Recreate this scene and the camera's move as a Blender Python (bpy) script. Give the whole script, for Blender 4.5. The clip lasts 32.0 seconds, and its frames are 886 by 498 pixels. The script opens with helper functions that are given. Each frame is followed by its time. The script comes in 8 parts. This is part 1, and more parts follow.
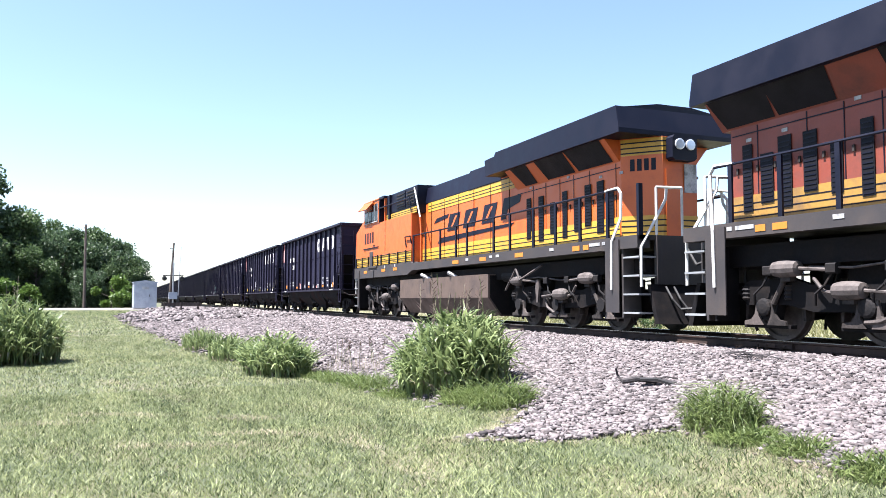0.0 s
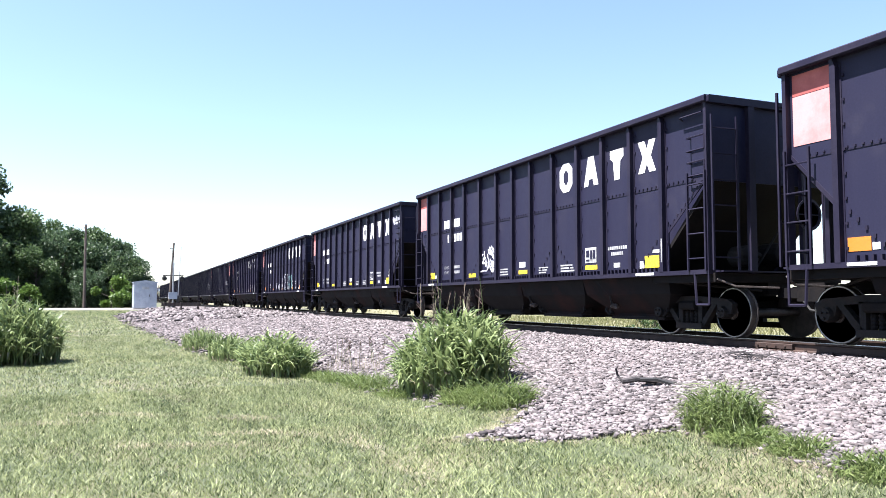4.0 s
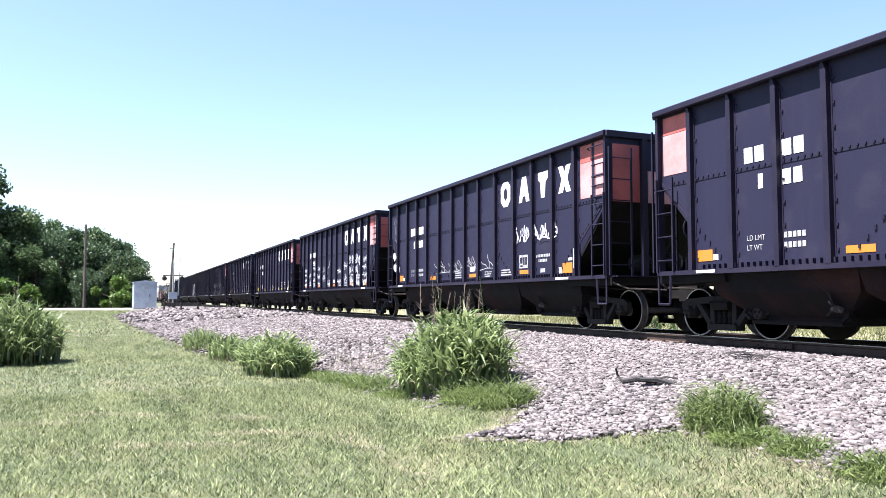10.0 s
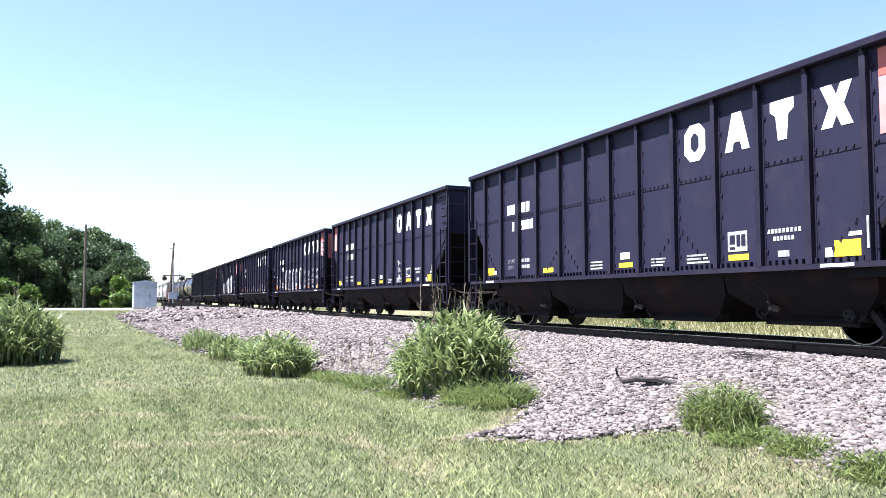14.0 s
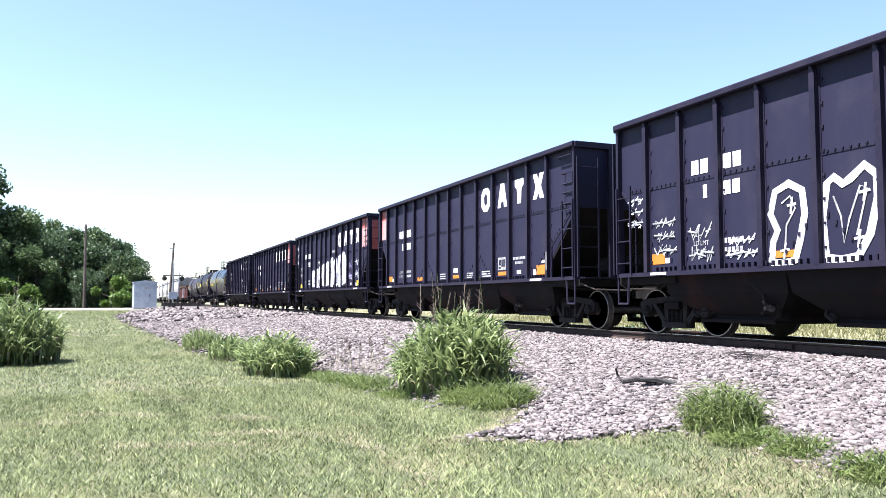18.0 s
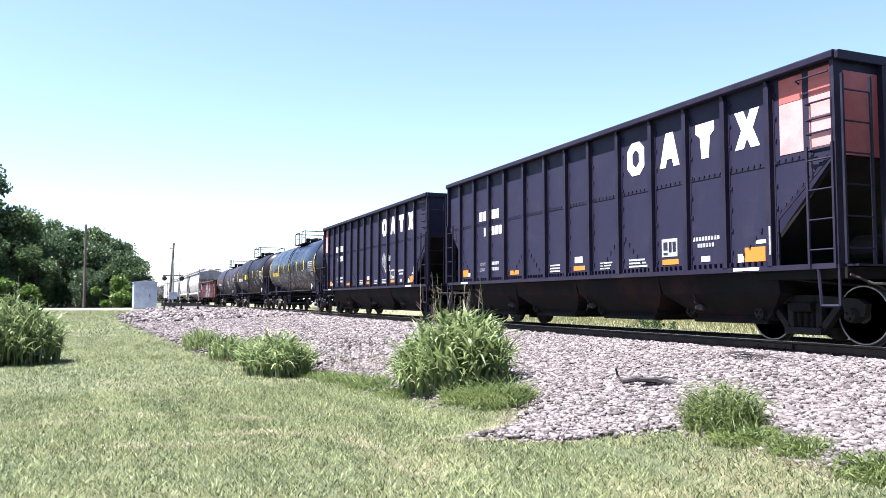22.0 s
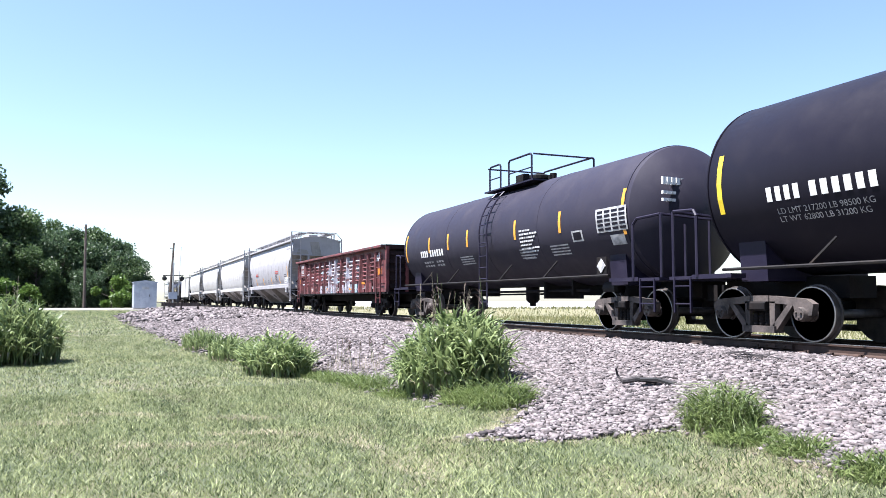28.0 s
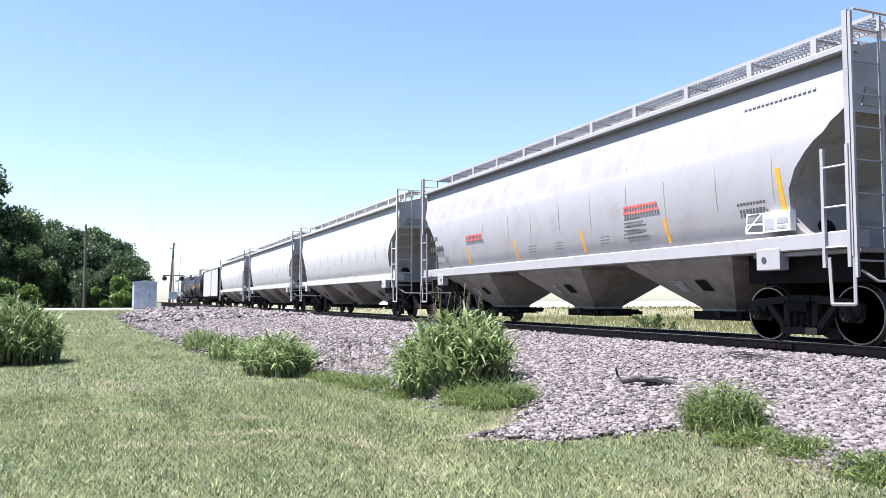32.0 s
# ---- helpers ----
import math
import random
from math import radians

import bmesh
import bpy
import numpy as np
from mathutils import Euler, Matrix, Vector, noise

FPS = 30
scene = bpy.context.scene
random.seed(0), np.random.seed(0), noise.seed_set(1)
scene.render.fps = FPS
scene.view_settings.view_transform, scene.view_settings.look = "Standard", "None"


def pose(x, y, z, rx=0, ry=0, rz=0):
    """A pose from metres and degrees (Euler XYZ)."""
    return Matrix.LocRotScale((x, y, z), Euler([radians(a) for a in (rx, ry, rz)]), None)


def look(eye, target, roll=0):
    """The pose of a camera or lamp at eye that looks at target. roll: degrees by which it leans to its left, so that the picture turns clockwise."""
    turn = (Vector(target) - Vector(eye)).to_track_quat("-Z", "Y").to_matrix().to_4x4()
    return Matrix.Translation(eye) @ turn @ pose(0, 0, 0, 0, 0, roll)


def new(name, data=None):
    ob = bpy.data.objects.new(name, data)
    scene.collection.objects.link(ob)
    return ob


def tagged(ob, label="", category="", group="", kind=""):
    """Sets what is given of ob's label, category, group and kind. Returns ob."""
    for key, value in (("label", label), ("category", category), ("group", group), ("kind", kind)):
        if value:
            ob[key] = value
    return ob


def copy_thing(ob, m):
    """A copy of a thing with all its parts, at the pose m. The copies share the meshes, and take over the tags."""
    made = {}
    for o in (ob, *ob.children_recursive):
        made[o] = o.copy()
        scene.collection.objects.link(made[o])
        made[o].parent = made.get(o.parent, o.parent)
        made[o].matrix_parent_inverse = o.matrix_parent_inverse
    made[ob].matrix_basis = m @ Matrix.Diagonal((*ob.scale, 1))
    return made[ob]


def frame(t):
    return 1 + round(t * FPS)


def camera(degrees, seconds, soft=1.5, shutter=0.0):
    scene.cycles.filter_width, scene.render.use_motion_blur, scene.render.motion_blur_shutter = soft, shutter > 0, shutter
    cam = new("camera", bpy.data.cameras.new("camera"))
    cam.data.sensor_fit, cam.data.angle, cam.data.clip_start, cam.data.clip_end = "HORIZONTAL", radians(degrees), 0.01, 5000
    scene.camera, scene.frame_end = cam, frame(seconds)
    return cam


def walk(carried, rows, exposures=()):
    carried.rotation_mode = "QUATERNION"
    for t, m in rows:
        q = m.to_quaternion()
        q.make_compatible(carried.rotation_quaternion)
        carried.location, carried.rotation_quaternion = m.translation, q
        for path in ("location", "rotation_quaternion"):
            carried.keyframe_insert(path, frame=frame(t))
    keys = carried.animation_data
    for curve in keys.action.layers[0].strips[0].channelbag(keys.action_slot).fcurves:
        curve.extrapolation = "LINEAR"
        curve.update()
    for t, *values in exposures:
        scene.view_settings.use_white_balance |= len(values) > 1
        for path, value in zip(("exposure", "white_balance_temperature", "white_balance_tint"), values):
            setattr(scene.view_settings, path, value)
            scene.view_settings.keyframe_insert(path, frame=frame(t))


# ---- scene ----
# The camera stands still on a lawn below a railway line. Rail top is z = 0, the line runs along x at y = 0.
cam = camera(58.974, 32.0, soft=0.7)
EYE = Vector((0.0, -11.096, 0.6665))
YAW, PITCH = radians(22.298), radians(3.753)
AIM = EYE + Vector((-math.cos(YAW) * math.cos(PITCH), math.sin(YAW) * math.cos(PITCH), math.sin(PITCH)))
walk(cam, [(0.0, look(EYE, AIM, 0.114)), (32.0, look(EYE, AIM, 0.114))], exposures=[(0.0, 2.38, 6100, 15), (25.5, 2.4, 6100, 15), (27.5, 2.24, 6000, 15), (29.0, 2.24, 5950, 15), (30.0, 2.14, 5950, 15), (32.0, 2.09, 5980, 14)])

# ---- light ----
SUN_TO = Vector((-0.03, -1.0, 2.45)).normalized()
world = bpy.data.worlds.new("sky")
scene.world = world
world.use_nodes = True
wn = world.node_tree
sky = wn.nodes.new("ShaderNodeTexSky")
sky.sky_type, sky.sun_disc = "NISHITA", False
sky.sun_elevation = math.asin(SUN_TO.z)
sky.sun_rotation = math.atan2(SUN_TO.x, SUN_TO.y)
sky.air_density, sky.dust_density, sky.ozone_density = 1.0, 0.7, 1.0
wn.links.new(sky.outputs[0], wn.nodes["Background"].inputs[0])
wn.nodes["Background"].inputs[1].default_value = 0.055
sun = new("sun", bpy.data.lights.new("sun", "SUN"))
sun.data.energy, sun.data.angle, sun.data.color = 5.0, radians(0.55), (1.0, 0.955, 0.89)
sun.matrix_world = look(SUN_TO * 50, (0, 0, 0))

# ---- shape helpers ----


class Shape:
    """Collects vertices and faces of one part."""

    def __init__(self):
        self.v, self.f = [], []

    def poly(self, pts):
        n = len(self.v)
        self.v += [tuple(p) for p in pts]
        self.f.append(tuple(range(n, n + len(pts))))
        return self

    def box(self, x0, x1, y0, y1, z0, z1, b=0.0):
        if b:
            return self.prism_x([(y0 + b, z0), (y1 - b, z0), (y1, z0 + b), (y1, z1 - b), (y1 - b, z1), (y0 + b, z1), (y0, z1 - b), (y0, z0 + b)], x0, x1)
        n = len(self.v)
        self.v += [(x, y, z) for x in (x0, x1) for y in (y0, y1) for z in (z0, z1)]
        self.f += [(n + a, n + c, n + d, n + e) for a, c, d, e in ((0, 1, 3, 2), (4, 6, 7, 5), (0, 4, 5, 1), (2, 3, 7, 6), (0, 2, 6, 4), (1, 5, 7, 3))]
        return self

    def _prism(self, a, b):
        n, k = len(self.v), len(a)
        self.v += a + b
        self.f += [tuple(range(n, n + k)), tuple(range(n + 2 * k - 1, n + k - 1, -1))]
        self.f += [(n + i, n + (i + 1) % k, n + k + (i + 1) % k, n + k + i) for i in range(k)]
        return self

    def prism_x(self, yz, x0, x1):
        return self._prism([(x0, y, z) for y, z in yz], [(x1, y, z) for y, z in yz])

    def prism_y(self, xz, y0, y1):
        return self._prism([(x, y0, z) for x, z in xz], [(x, y1, z) for x, z in xz])

    def prism_z(self, xy, z0, z1):
        return self._prism([(x, y, z0) for x, y in xy], [(x, y, z1) for x, y in xy])

    def tube(self, p, q, r, k=6, r2=None):
        p, q = Vector(p), Vector(q)
        d = (q - p).normalized()
        a = d.orthogonal().normalized()
        c = d.cross(a)
        ring = [(math.cos(2 * math.pi * i / k), math.sin(2 * math.pi * i / k)) for i in range(k)]
        r2 = r if r2 is None else r2
        return self._prism([tuple(p + a * u * r + c * w * r) for u, w in ring], [tuple(q + a * u * r2 + c * w * r2) for u, w in ring])

    def pipe(self, pts, r, k=6):
        for a, b in zip(pts, pts[1:]):
            self.tube(a, b, r, k)
        return self

    def spin(self, axis, centre, rings, k=20):
        """Revolve (offset, radius) pairs round an axis through the centre."""
        n = len(self.v)
        cx, cy, cz = centre
        for o, r in rings:
            for i in range(k):
                u, w = r * math.cos(2 * math.pi * i / k), r * math.sin(2 * math.pi * i / k)
                self.v.append((cx + o, cy + u, cz + w) if axis == "x" else (cx + u, cy + o, cz + w) if axis == "y" else (cx + u, cy + w, cz + o))
        for j in range(len(rings) - 1):
            for i in range(k):
                a, b = n + j * k + i, n + j * k + (i + 1) % k
                self.f.append((a, b, b + k, a + k))
        self.f += [tuple(range(n, n + k)), tuple(range(n + (len(rings) - 1) * k, n + len(rings) * k))]
        return self

    def ribbon(self, pts, w, y):
        """A flat painted stroke through (x, z) points on a side plane."""
        n = len(self.v)
        for i, (x, z) in enumerate(pts):
            a, b = pts[max(i - 1, 0)], pts[min(i + 1, len(pts) - 1)]
            dx, dz = b[0] - a[0], b[1] - a[1]
            m = math.hypot(dx, dz) or 1.0
            yy = y - 0.00025 * i
            self.v += [(x - dz / m * w / 2, yy, z + dx / m * w / 2), (x + dz / m * w / 2, yy, z - dx / m * w / 2)]
        self.f += [(n + 2 * i, n + 2 * i + 1, n + 2 * i + 3, n + 2 * i + 2) for i in range(len(pts) - 1)]
        return self


def mesh_of(name, shape, material, smooth=False):
    me = bpy.data.meshes.new(name)
    me.from_pydata(shape.v, [], shape.f)
    bm = bmesh.new()
    bm.from_mesh(me)
    bmesh.ops.recalc_face_normals(bm, faces=bm.faces)
    bm.to_mesh(me)
    bm.free()
    me.materials.append(material)
    if smooth:
        me.shade_smooth()
        me.set_sharp_from_angle(angle=radians(38))
    return me


def part(name, shape, material, parent=None, label="", smooth=False):
    ob = new(name, shape if isinstance(shape, bpy.types.Mesh) else mesh_of(name, shape, material, smooth))
    ob.parent = parent
    if label:
        ob["label"] = label
    return ob


def again(ob, parent, x=0.0, y=0.0, z=0.0, rz=0.0):
    """One more part like ob, on the same mesh."""
    o = new(ob.name.split(".")[0], ob.data)
    o.parent, o.location, o.rotation_euler = parent, (x, y, z), (0, 0, radians(rz))
    if "label" in ob:
        o["label"] = ob["label"]
    return o


def big_mesh(name, verts, faces, material, smooth=False):
    """A mesh from arrays; all faces have the same number of corners."""
    me = bpy.data.meshes.new(name)
    verts, faces = np.asarray(verts, dtype=np.float32), np.asarray(faces, dtype=np.int32)
    k = faces.shape[1]
    me.vertices.add(len(verts))
    me.vertices.foreach_set("co", verts.ravel())
    me.loops.add(faces.size)
    me.loops.foreach_set("vertex_index", faces.ravel())
    me.polygons.add(len(faces))
    me.polygons.foreach_set("loop_start", np.arange(0, faces.size, k, dtype=np.int32))
    me.update(calc_edges=True)
    me.validate()
    me.materials.append(material)
    if smooth:
        me.shade_smooth()
    return me


# ---- materials ----


def material(name, colour, rough=0.6, metal=0.0, dirt=None, dirt_at=0.55, scale=1.5, fine=30.0, vary=0.25, bump=0.1, streak=0.0, stretch=(1, 1, 1), island=0.0, spec=0.5):
    """Paint, metal, wood or earth: a base colour, stains at one scale, grain at another, fine relief, and streaks that run down."""
    m = bpy.data.materials.new(name)
    m.use_nodes = True
    nt, nodes = m.node_tree, m.node_tree.nodes
    bsdf = nodes["Principled BSDF"]
    tc = nodes.new("ShaderNodeTexCoord")
    info = nodes.new("ShaderNodeObjectInfo")
    off = nodes.new("ShaderNodeVectorMath")
    off.operation = "MULTIPLY_ADD"
    nt.links.new(info.outputs["Random"], off.inputs[0])
    off.inputs[1].default_value = (37, 11, 23)
    nt.links.new(tc.outputs["Object"], off.inputs[2])
    mp = nodes.new("ShaderNodeMapping")
    mp.inputs["Scale"].default_value = stretch
    nt.links.new(off.outputs[0], mp.inputs[0])

    def tex(s, detail, vec):
        t = nodes.new("ShaderNodeTexNoise")
        t.inputs["Scale"].default_value, t.inputs["Detail"].default_value, t.inputs["Roughness"].default_value = s, detail, 0.62
        nt.links.new(vec, t.inputs["Vector"])
        return t.outputs["Fac"]

    def ramp(fac, a, b, lo=0.0, hi=1.0):
        r = nodes.new("ShaderNodeMapRange")
        r.inputs["From Min"].default_value, r.inputs["From Max"].default_value = a, b
        r.inputs["To Min"].default_value, r.inputs["To Max"].default_value = lo, hi
        nt.links.new(fac, r.inputs["Value"])
        return r.outputs[0]

    def mix(fac, a, b, kind="MIX"):
        x = nodes.new("ShaderNodeMix")
        x.data_type, x.blend_type = "RGBA", kind
        if isinstance(fac, float):
            x.inputs["Factor"].default_value = fac
        else:
            nt.links.new(fac, x.inputs["Factor"])
        for sock, val in ((x.inputs[6], a), (x.inputs[7], b)):
            if isinstance(val, tuple):
                sock.default_value = (*val[:3], 1)
            else:
                nt.links.new(val, sock)
        return x.outputs[2]

    grain = tex(fine, 5, mp.outputs[0])
    stain = tex(scale, 6, mp.outputs[0])
    dirt = dirt or tuple(c * 0.6 for c in colour)
    c = mix(ramp(stain, dirt_at - 0.12, dirt_at + 0.12), colour, dirt)
    if streak:
        sm = nodes.new("ShaderNodeMapping")
        sm.inputs["Scale"].default_value = (7.0, 7.0, 0.35)
        nt.links.new(off.outputs[0], sm.inputs[0])
        c = mix(ramp(tex(1.0, 4, sm.outputs[0]), 0.5, 0.75, 0.0, streak), c, dirt)
    dark = tuple([1 - vary] * 3)
    c = mix(ramp(grain, 0.3, 0.7), mix(1.0, c, dark, "MULTIPLY"), c)
    if island:
        geo = nodes.new("ShaderNodeNewGeometry")
        c = mix(ramp(geo.outputs["Random Per Island"], 0, 1, 0, 1), mix(1.0, c, tuple([1 - island] * 3), "MULTIPLY"), c)
    nt.links.new(c, bsdf.inputs["Base Color"])
    nt.links.new(ramp(stain, 0.3, 0.7, max(rough - 0.1, 0.05), min(rough + 0.12, 1)), bsdf.inputs["Roughness"])
    bsdf.inputs["Metallic"].default_value = metal
    bsdf.inputs["Specular IOR Level"].default_value = spec
    if bump:
        b = nodes.new("ShaderNodeBump")
        b.inputs["Strength"].default_value, b.inputs["Distance"].default_value = bump, 0.02
        nt.links.new(grain, b.inputs["Height"])
        nt.links.new(b.outputs[0], bsdf.inputs["Normal"])
    return m


def leafy(name, colour, tip, gloss=0.45, through_light=0.35, drift=None):
    """Leaves and blades: two greens by piece, a little light passing through."""
    m = bpy.data.materials.new(name)
    m.use_nodes = True
    nt, nodes = m.node_tree, m.node_tree.nodes
    bsdf, out = nodes["Principled BSDF"], nodes["Material Output"]
    geo = nodes.new("ShaderNodeNewGeometry")
    tc = nodes.new("ShaderNodeTexCoord")
    noi = nodes.new("ShaderNodeTexNoise")
    noi.inputs["Scale"].default_value = 0.9
    if drift:
        mp = nodes.new("ShaderNodeMapping")
        mp.inputs["Rotation"].default_value, mp.inputs["Scale"].default_value = (0, 0, radians(drift[2])), (drift[0], drift[1], 1)
        nt.links.new(tc.outputs["Object"], mp.inputs[0])
        nt.links.new(mp.outputs[0], noi.inputs["Vector"])
        noi.inputs["Detail"].default_value, noi.inputs["Roughness"].default_value = 5, 0.65
    else:
        nt.links.new(tc.outputs["Object"], noi.inputs["Vector"])
    add = nodes.new("ShaderNodeMath")
    add.operation = "MULTIPLY_ADD"
    nt.links.new(geo.outputs["Random Per Island"], add.inputs[0])
    add.inputs[1].default_value = 1.5 if drift else 0.7
    sub = nodes.new("ShaderNodeMath")
    sub.operation = "MULTIPLY_ADD"
    nt.links.new(noi.outputs["Fac"], sub.inputs[0])
    sub.inputs[1].default_value, sub.inputs[2].default_value = (1.7, -1.1) if drift else (0.9, -0.3)
    nt.links.new(sub.outputs[0], add.inputs[2])
    cr = nodes.new("ShaderNodeMix")
    cr.data_type = "RGBA"
    nt.links.new(add.outputs[0], cr.inputs["Factor"])
    cr.clamp_factor = True
    cr.inputs[6].default_value, cr.inputs[7].default_value = (*colour, 1), (*tip, 1)
    nt.links.new(cr.outputs[2], bsdf.inputs["Base Color"])
    bsdf.inputs["Roughness"].default_value = gloss
    bsdf.inputs["Specular IOR Level"].default_value = 0.3
    tr = nodes.new("ShaderNodeBsdfTranslucent")
    nt.links.new(cr.outputs[2], tr.inputs["Color"])
    mx = nodes.new("ShaderNodeMixShader")
    mx.inputs[0].default_value = through_light
    nt.links.new(bsdf.outputs[0], mx.inputs[1])
    nt.links.new(tr.outputs[0], mx.inputs[2])
    nt.links.new(mx.outputs[0], out.inputs["Surface"])
    return m


BLACK = material("black_car_paint", (0.0165, 0.016, 0.035), 0.55, dirt=(0.0265, 0.0252, 0.043), dirt_at=0.66, vary=0.2, bump=0.03, streak=0.25, spec=0.14)
BLACK_CHORD = material("black_chord_paint", (0.0145, 0.0125, 0.026), 0.5, dirt=(0.022, 0.019, 0.034), vary=0.25, bump=0.03, spec=0.14)
TANKBLACK = material("black_tank_paint", (0.0098, 0.009, 0.0148), 0.45, dirt=(0.0133, 0.0121, 0.0179), dirt_at=0.66, vary=0.12, bump=0.01, streak=0.25, spec=0.1)
TANKDUST = material("dusty_black_tank_paint", (0.0207, 0.0187, 0.0296), 0.55, dirt=(0.0257, 0.0234, 0.0343), dirt_at=0.6, vary=0.12, bump=0.01, streak=0.35, spec=0.18)
TANKGLOSS = material("glossy_black_tank_paint", (0.0042, 0.0058, 0.0165), 0.28, dirt=(0.009, 0.0105, 0.021), dirt_at=0.7, vary=0.1, bump=0.006, streak=0.15, spec=0.45)
# Sooty steel, taken near black to hold the shade under the cars.
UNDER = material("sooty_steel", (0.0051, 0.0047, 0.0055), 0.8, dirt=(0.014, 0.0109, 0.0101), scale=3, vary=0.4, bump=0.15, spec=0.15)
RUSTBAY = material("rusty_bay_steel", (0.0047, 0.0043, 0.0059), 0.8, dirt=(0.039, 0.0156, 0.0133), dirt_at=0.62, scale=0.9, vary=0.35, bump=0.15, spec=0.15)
FRAME = material("truck_frame_steel", (0.0858, 0.0686, 0.0608), 0.75, dirt=(0.014, 0.0117, 0.0109), scale=3, vary=0.4, bump=0.2)
FRAMEMID = material("dusty_loco_truck_steel", (0.0468, 0.0382, 0.0343), 0.75, dirt=(0.0156, 0.0133, 0.0125), dirt_at=0.52, scale=4, vary=0.4, bump=0.2, spec=0.25)
FRAMEDARK = material("dark_truck_frame_steel", (0.0125, 0.0113, 0.0117), 0.75, dirt=(0.0312, 0.0234, 0.0187), dirt_at=0.63, scale=3, vary=0.4, bump=0.2, spec=0.2)
WHEELMAT = material("wheel_steel", (0.0585, 0.0484, 0.0437), 0.6, 0.1, dirt=(0.0234, 0.0203, 0.0195), scale=4, vary=0.3, bump=0.1)
TREAD = material("polished_wheel_rim", (0.35, 0.34, 0.33), 0.35, 0.9, scale=5, vary=0.2, bump=0.02)
WHITE = material("white_stencil_paint", (0.624, 0.624, 0.6084), 0.55, dirt=(0.39, 0.3744, 0.3588), dirt_at=0.68, vary=0.1, bump=0.0)
DULLWHITE = material("worn_white_paint", (0.39, 0.39, 0.39), 0.6, dirt=(0.156, 0.156, 0.156), dirt_at=0.55, scale=6, vary=0.2, bump=0.0)
ORANGETAG = material("orange_reflector", (0.468, 0.156, 0.0156), 0.45, dirt=(0.3276, 0.117, 0.0195), dirt_at=0.66, vary=0.1, bump=0.0)
AMBERTAG = material("amber_reflector", (0.5616, 0.2574, 0.0234), 0.45, dirt=(0.39, 0.1794, 0.0312), dirt_at=0.66, vary=0.1, bump=0.0)
YELLOWTAG = material("yellow_reflector", (0.663, 0.4836, 0.0234), 0.4, dirt=(0.468, 0.312, 0.0312), dirt_at=0.66, vary=0.1, bump=0.0)
PINK = material("faded_pink_paint", (0.5148, 0.2496, 0.2418), 0.6, dirt=(0.39, 0.156, 0.1482), vary=0.1, bump=0.01)
REDPATCH = material("red_paint", (0.39, 0.0936, 0.078), 0.55, dirt=(0.2808, 0.0624, 0.0546), vary=0.15, bump=0.01)
SPRAY_PALE = material("pale_spray_paint", (0.4836, 0.4914, 0.5304), 0.6, dirt=(0.234, 0.234, 0.273), dirt_at=0.6, scale=4, vary=0.1, bump=0.0)
SPRAY_MAUVE = material("mauve_spray_paint", (0.234, 0.195, 0.3744), 0.6, vary=0.1, bump=0.0)
SPRAY_TEAL = material("teal_spray_paint", (0.195, 0.39, 0.39), 0.6, vary=0.1, bump=0.0)
ORANGE = material("orange_loco_paint", (0.4836, 0.0975, 0.0156), 0.42, dirt=(0.3276, 0.0663, 0.0218), dirt_at=0.66, vary=0.08, bump=0.01, streak=0.15)
YELLOWDIRT = material("sooty_yellow_loco_paint", (0.312, 0.1716, 0.0312), 0.55, dirt=(0.1248, 0.0702, 0.0351), dirt_at=0.6, vary=0.15, bump=0.01, streak=0.3)
ORANGEDIRT = material("sooty_orange_loco_paint", (0.1872, 0.0374, 0.0203), 0.55, dirt=(0.1014, 0.0312, 0.0234), dirt_at=0.62, vary=0.12, bump=0.01, streak=0.3)
YELLOW = material("yellow_loco_paint", (0.468, 0.2652, 0.0273), 0.45, dirt=(0.312, 0.1794, 0.0312), dirt_at=0.66, vary=0.08, bump=0.01)
LOCOBLACK = material("black_loco_paint", (0.0034, 0.0045, 0.0129), 0.5, dirt=(0.0059, 0.0069, 0.0172), vary=0.15, bump=0.02, spec=0.22)
LOCOSILL = material("dark_grey_sill_paint", (0.0281, 0.0242, 0.025), 0.65, dirt=(0.0429, 0.0335, 0.0296), vary=0.2, bump=0.05)
TANKBROWN = material("dusty_fuel_tank_paint", (0.0897, 0.0608, 0.0452), 0.6, dirt=(0.0507, 0.0351, 0.0296), vary=0.15, bump=0.04, streak=0.3)
HANDWHITE = material("white_handrail_paint", (0.585, 0.5772, 0.546), 0.5, vary=0.1, bump=0.0)
GRILLE = material("dark_louvre_metal", (0.0051, 0.0055, 0.0098), 0.6, fine=60, vary=0.4, bump=0.15, spec=0.2)
PALESTEEL = material("dusty_pale_brake_steel", (0.082, 0.067, 0.061), 0.75, dirt=(0.036, 0.029, 0.026), dirt_at=0.58, scale=5, vary=0.25, bump=0.1)
BOXRED = material("worn_red_gondola_paint", (0.15, 0.034, 0.036), 0.65, dirt=(0.028, 0.0115, 0.0125), dirt_at=0.54, scale=2.2, vary=0.3, bump=0.15, streak=0.4)
WORNPALE = material("worn_pale_spray_paint", (0.4, 0.41, 0.46), 0.65, dirt=(0.13, 0.05, 0.05), dirt_at=0.52, scale=3.5, fine=18, vary=0.25, bump=0.05)
WORNTEAL = material("worn_teal_spray_paint", (0.25, 0.36, 0.42), 0.65, dirt=(0.2, 0.08, 0.08), dirt_at=0.57, scale=3.5, fine=18, vary=0.25, bump=0.05)
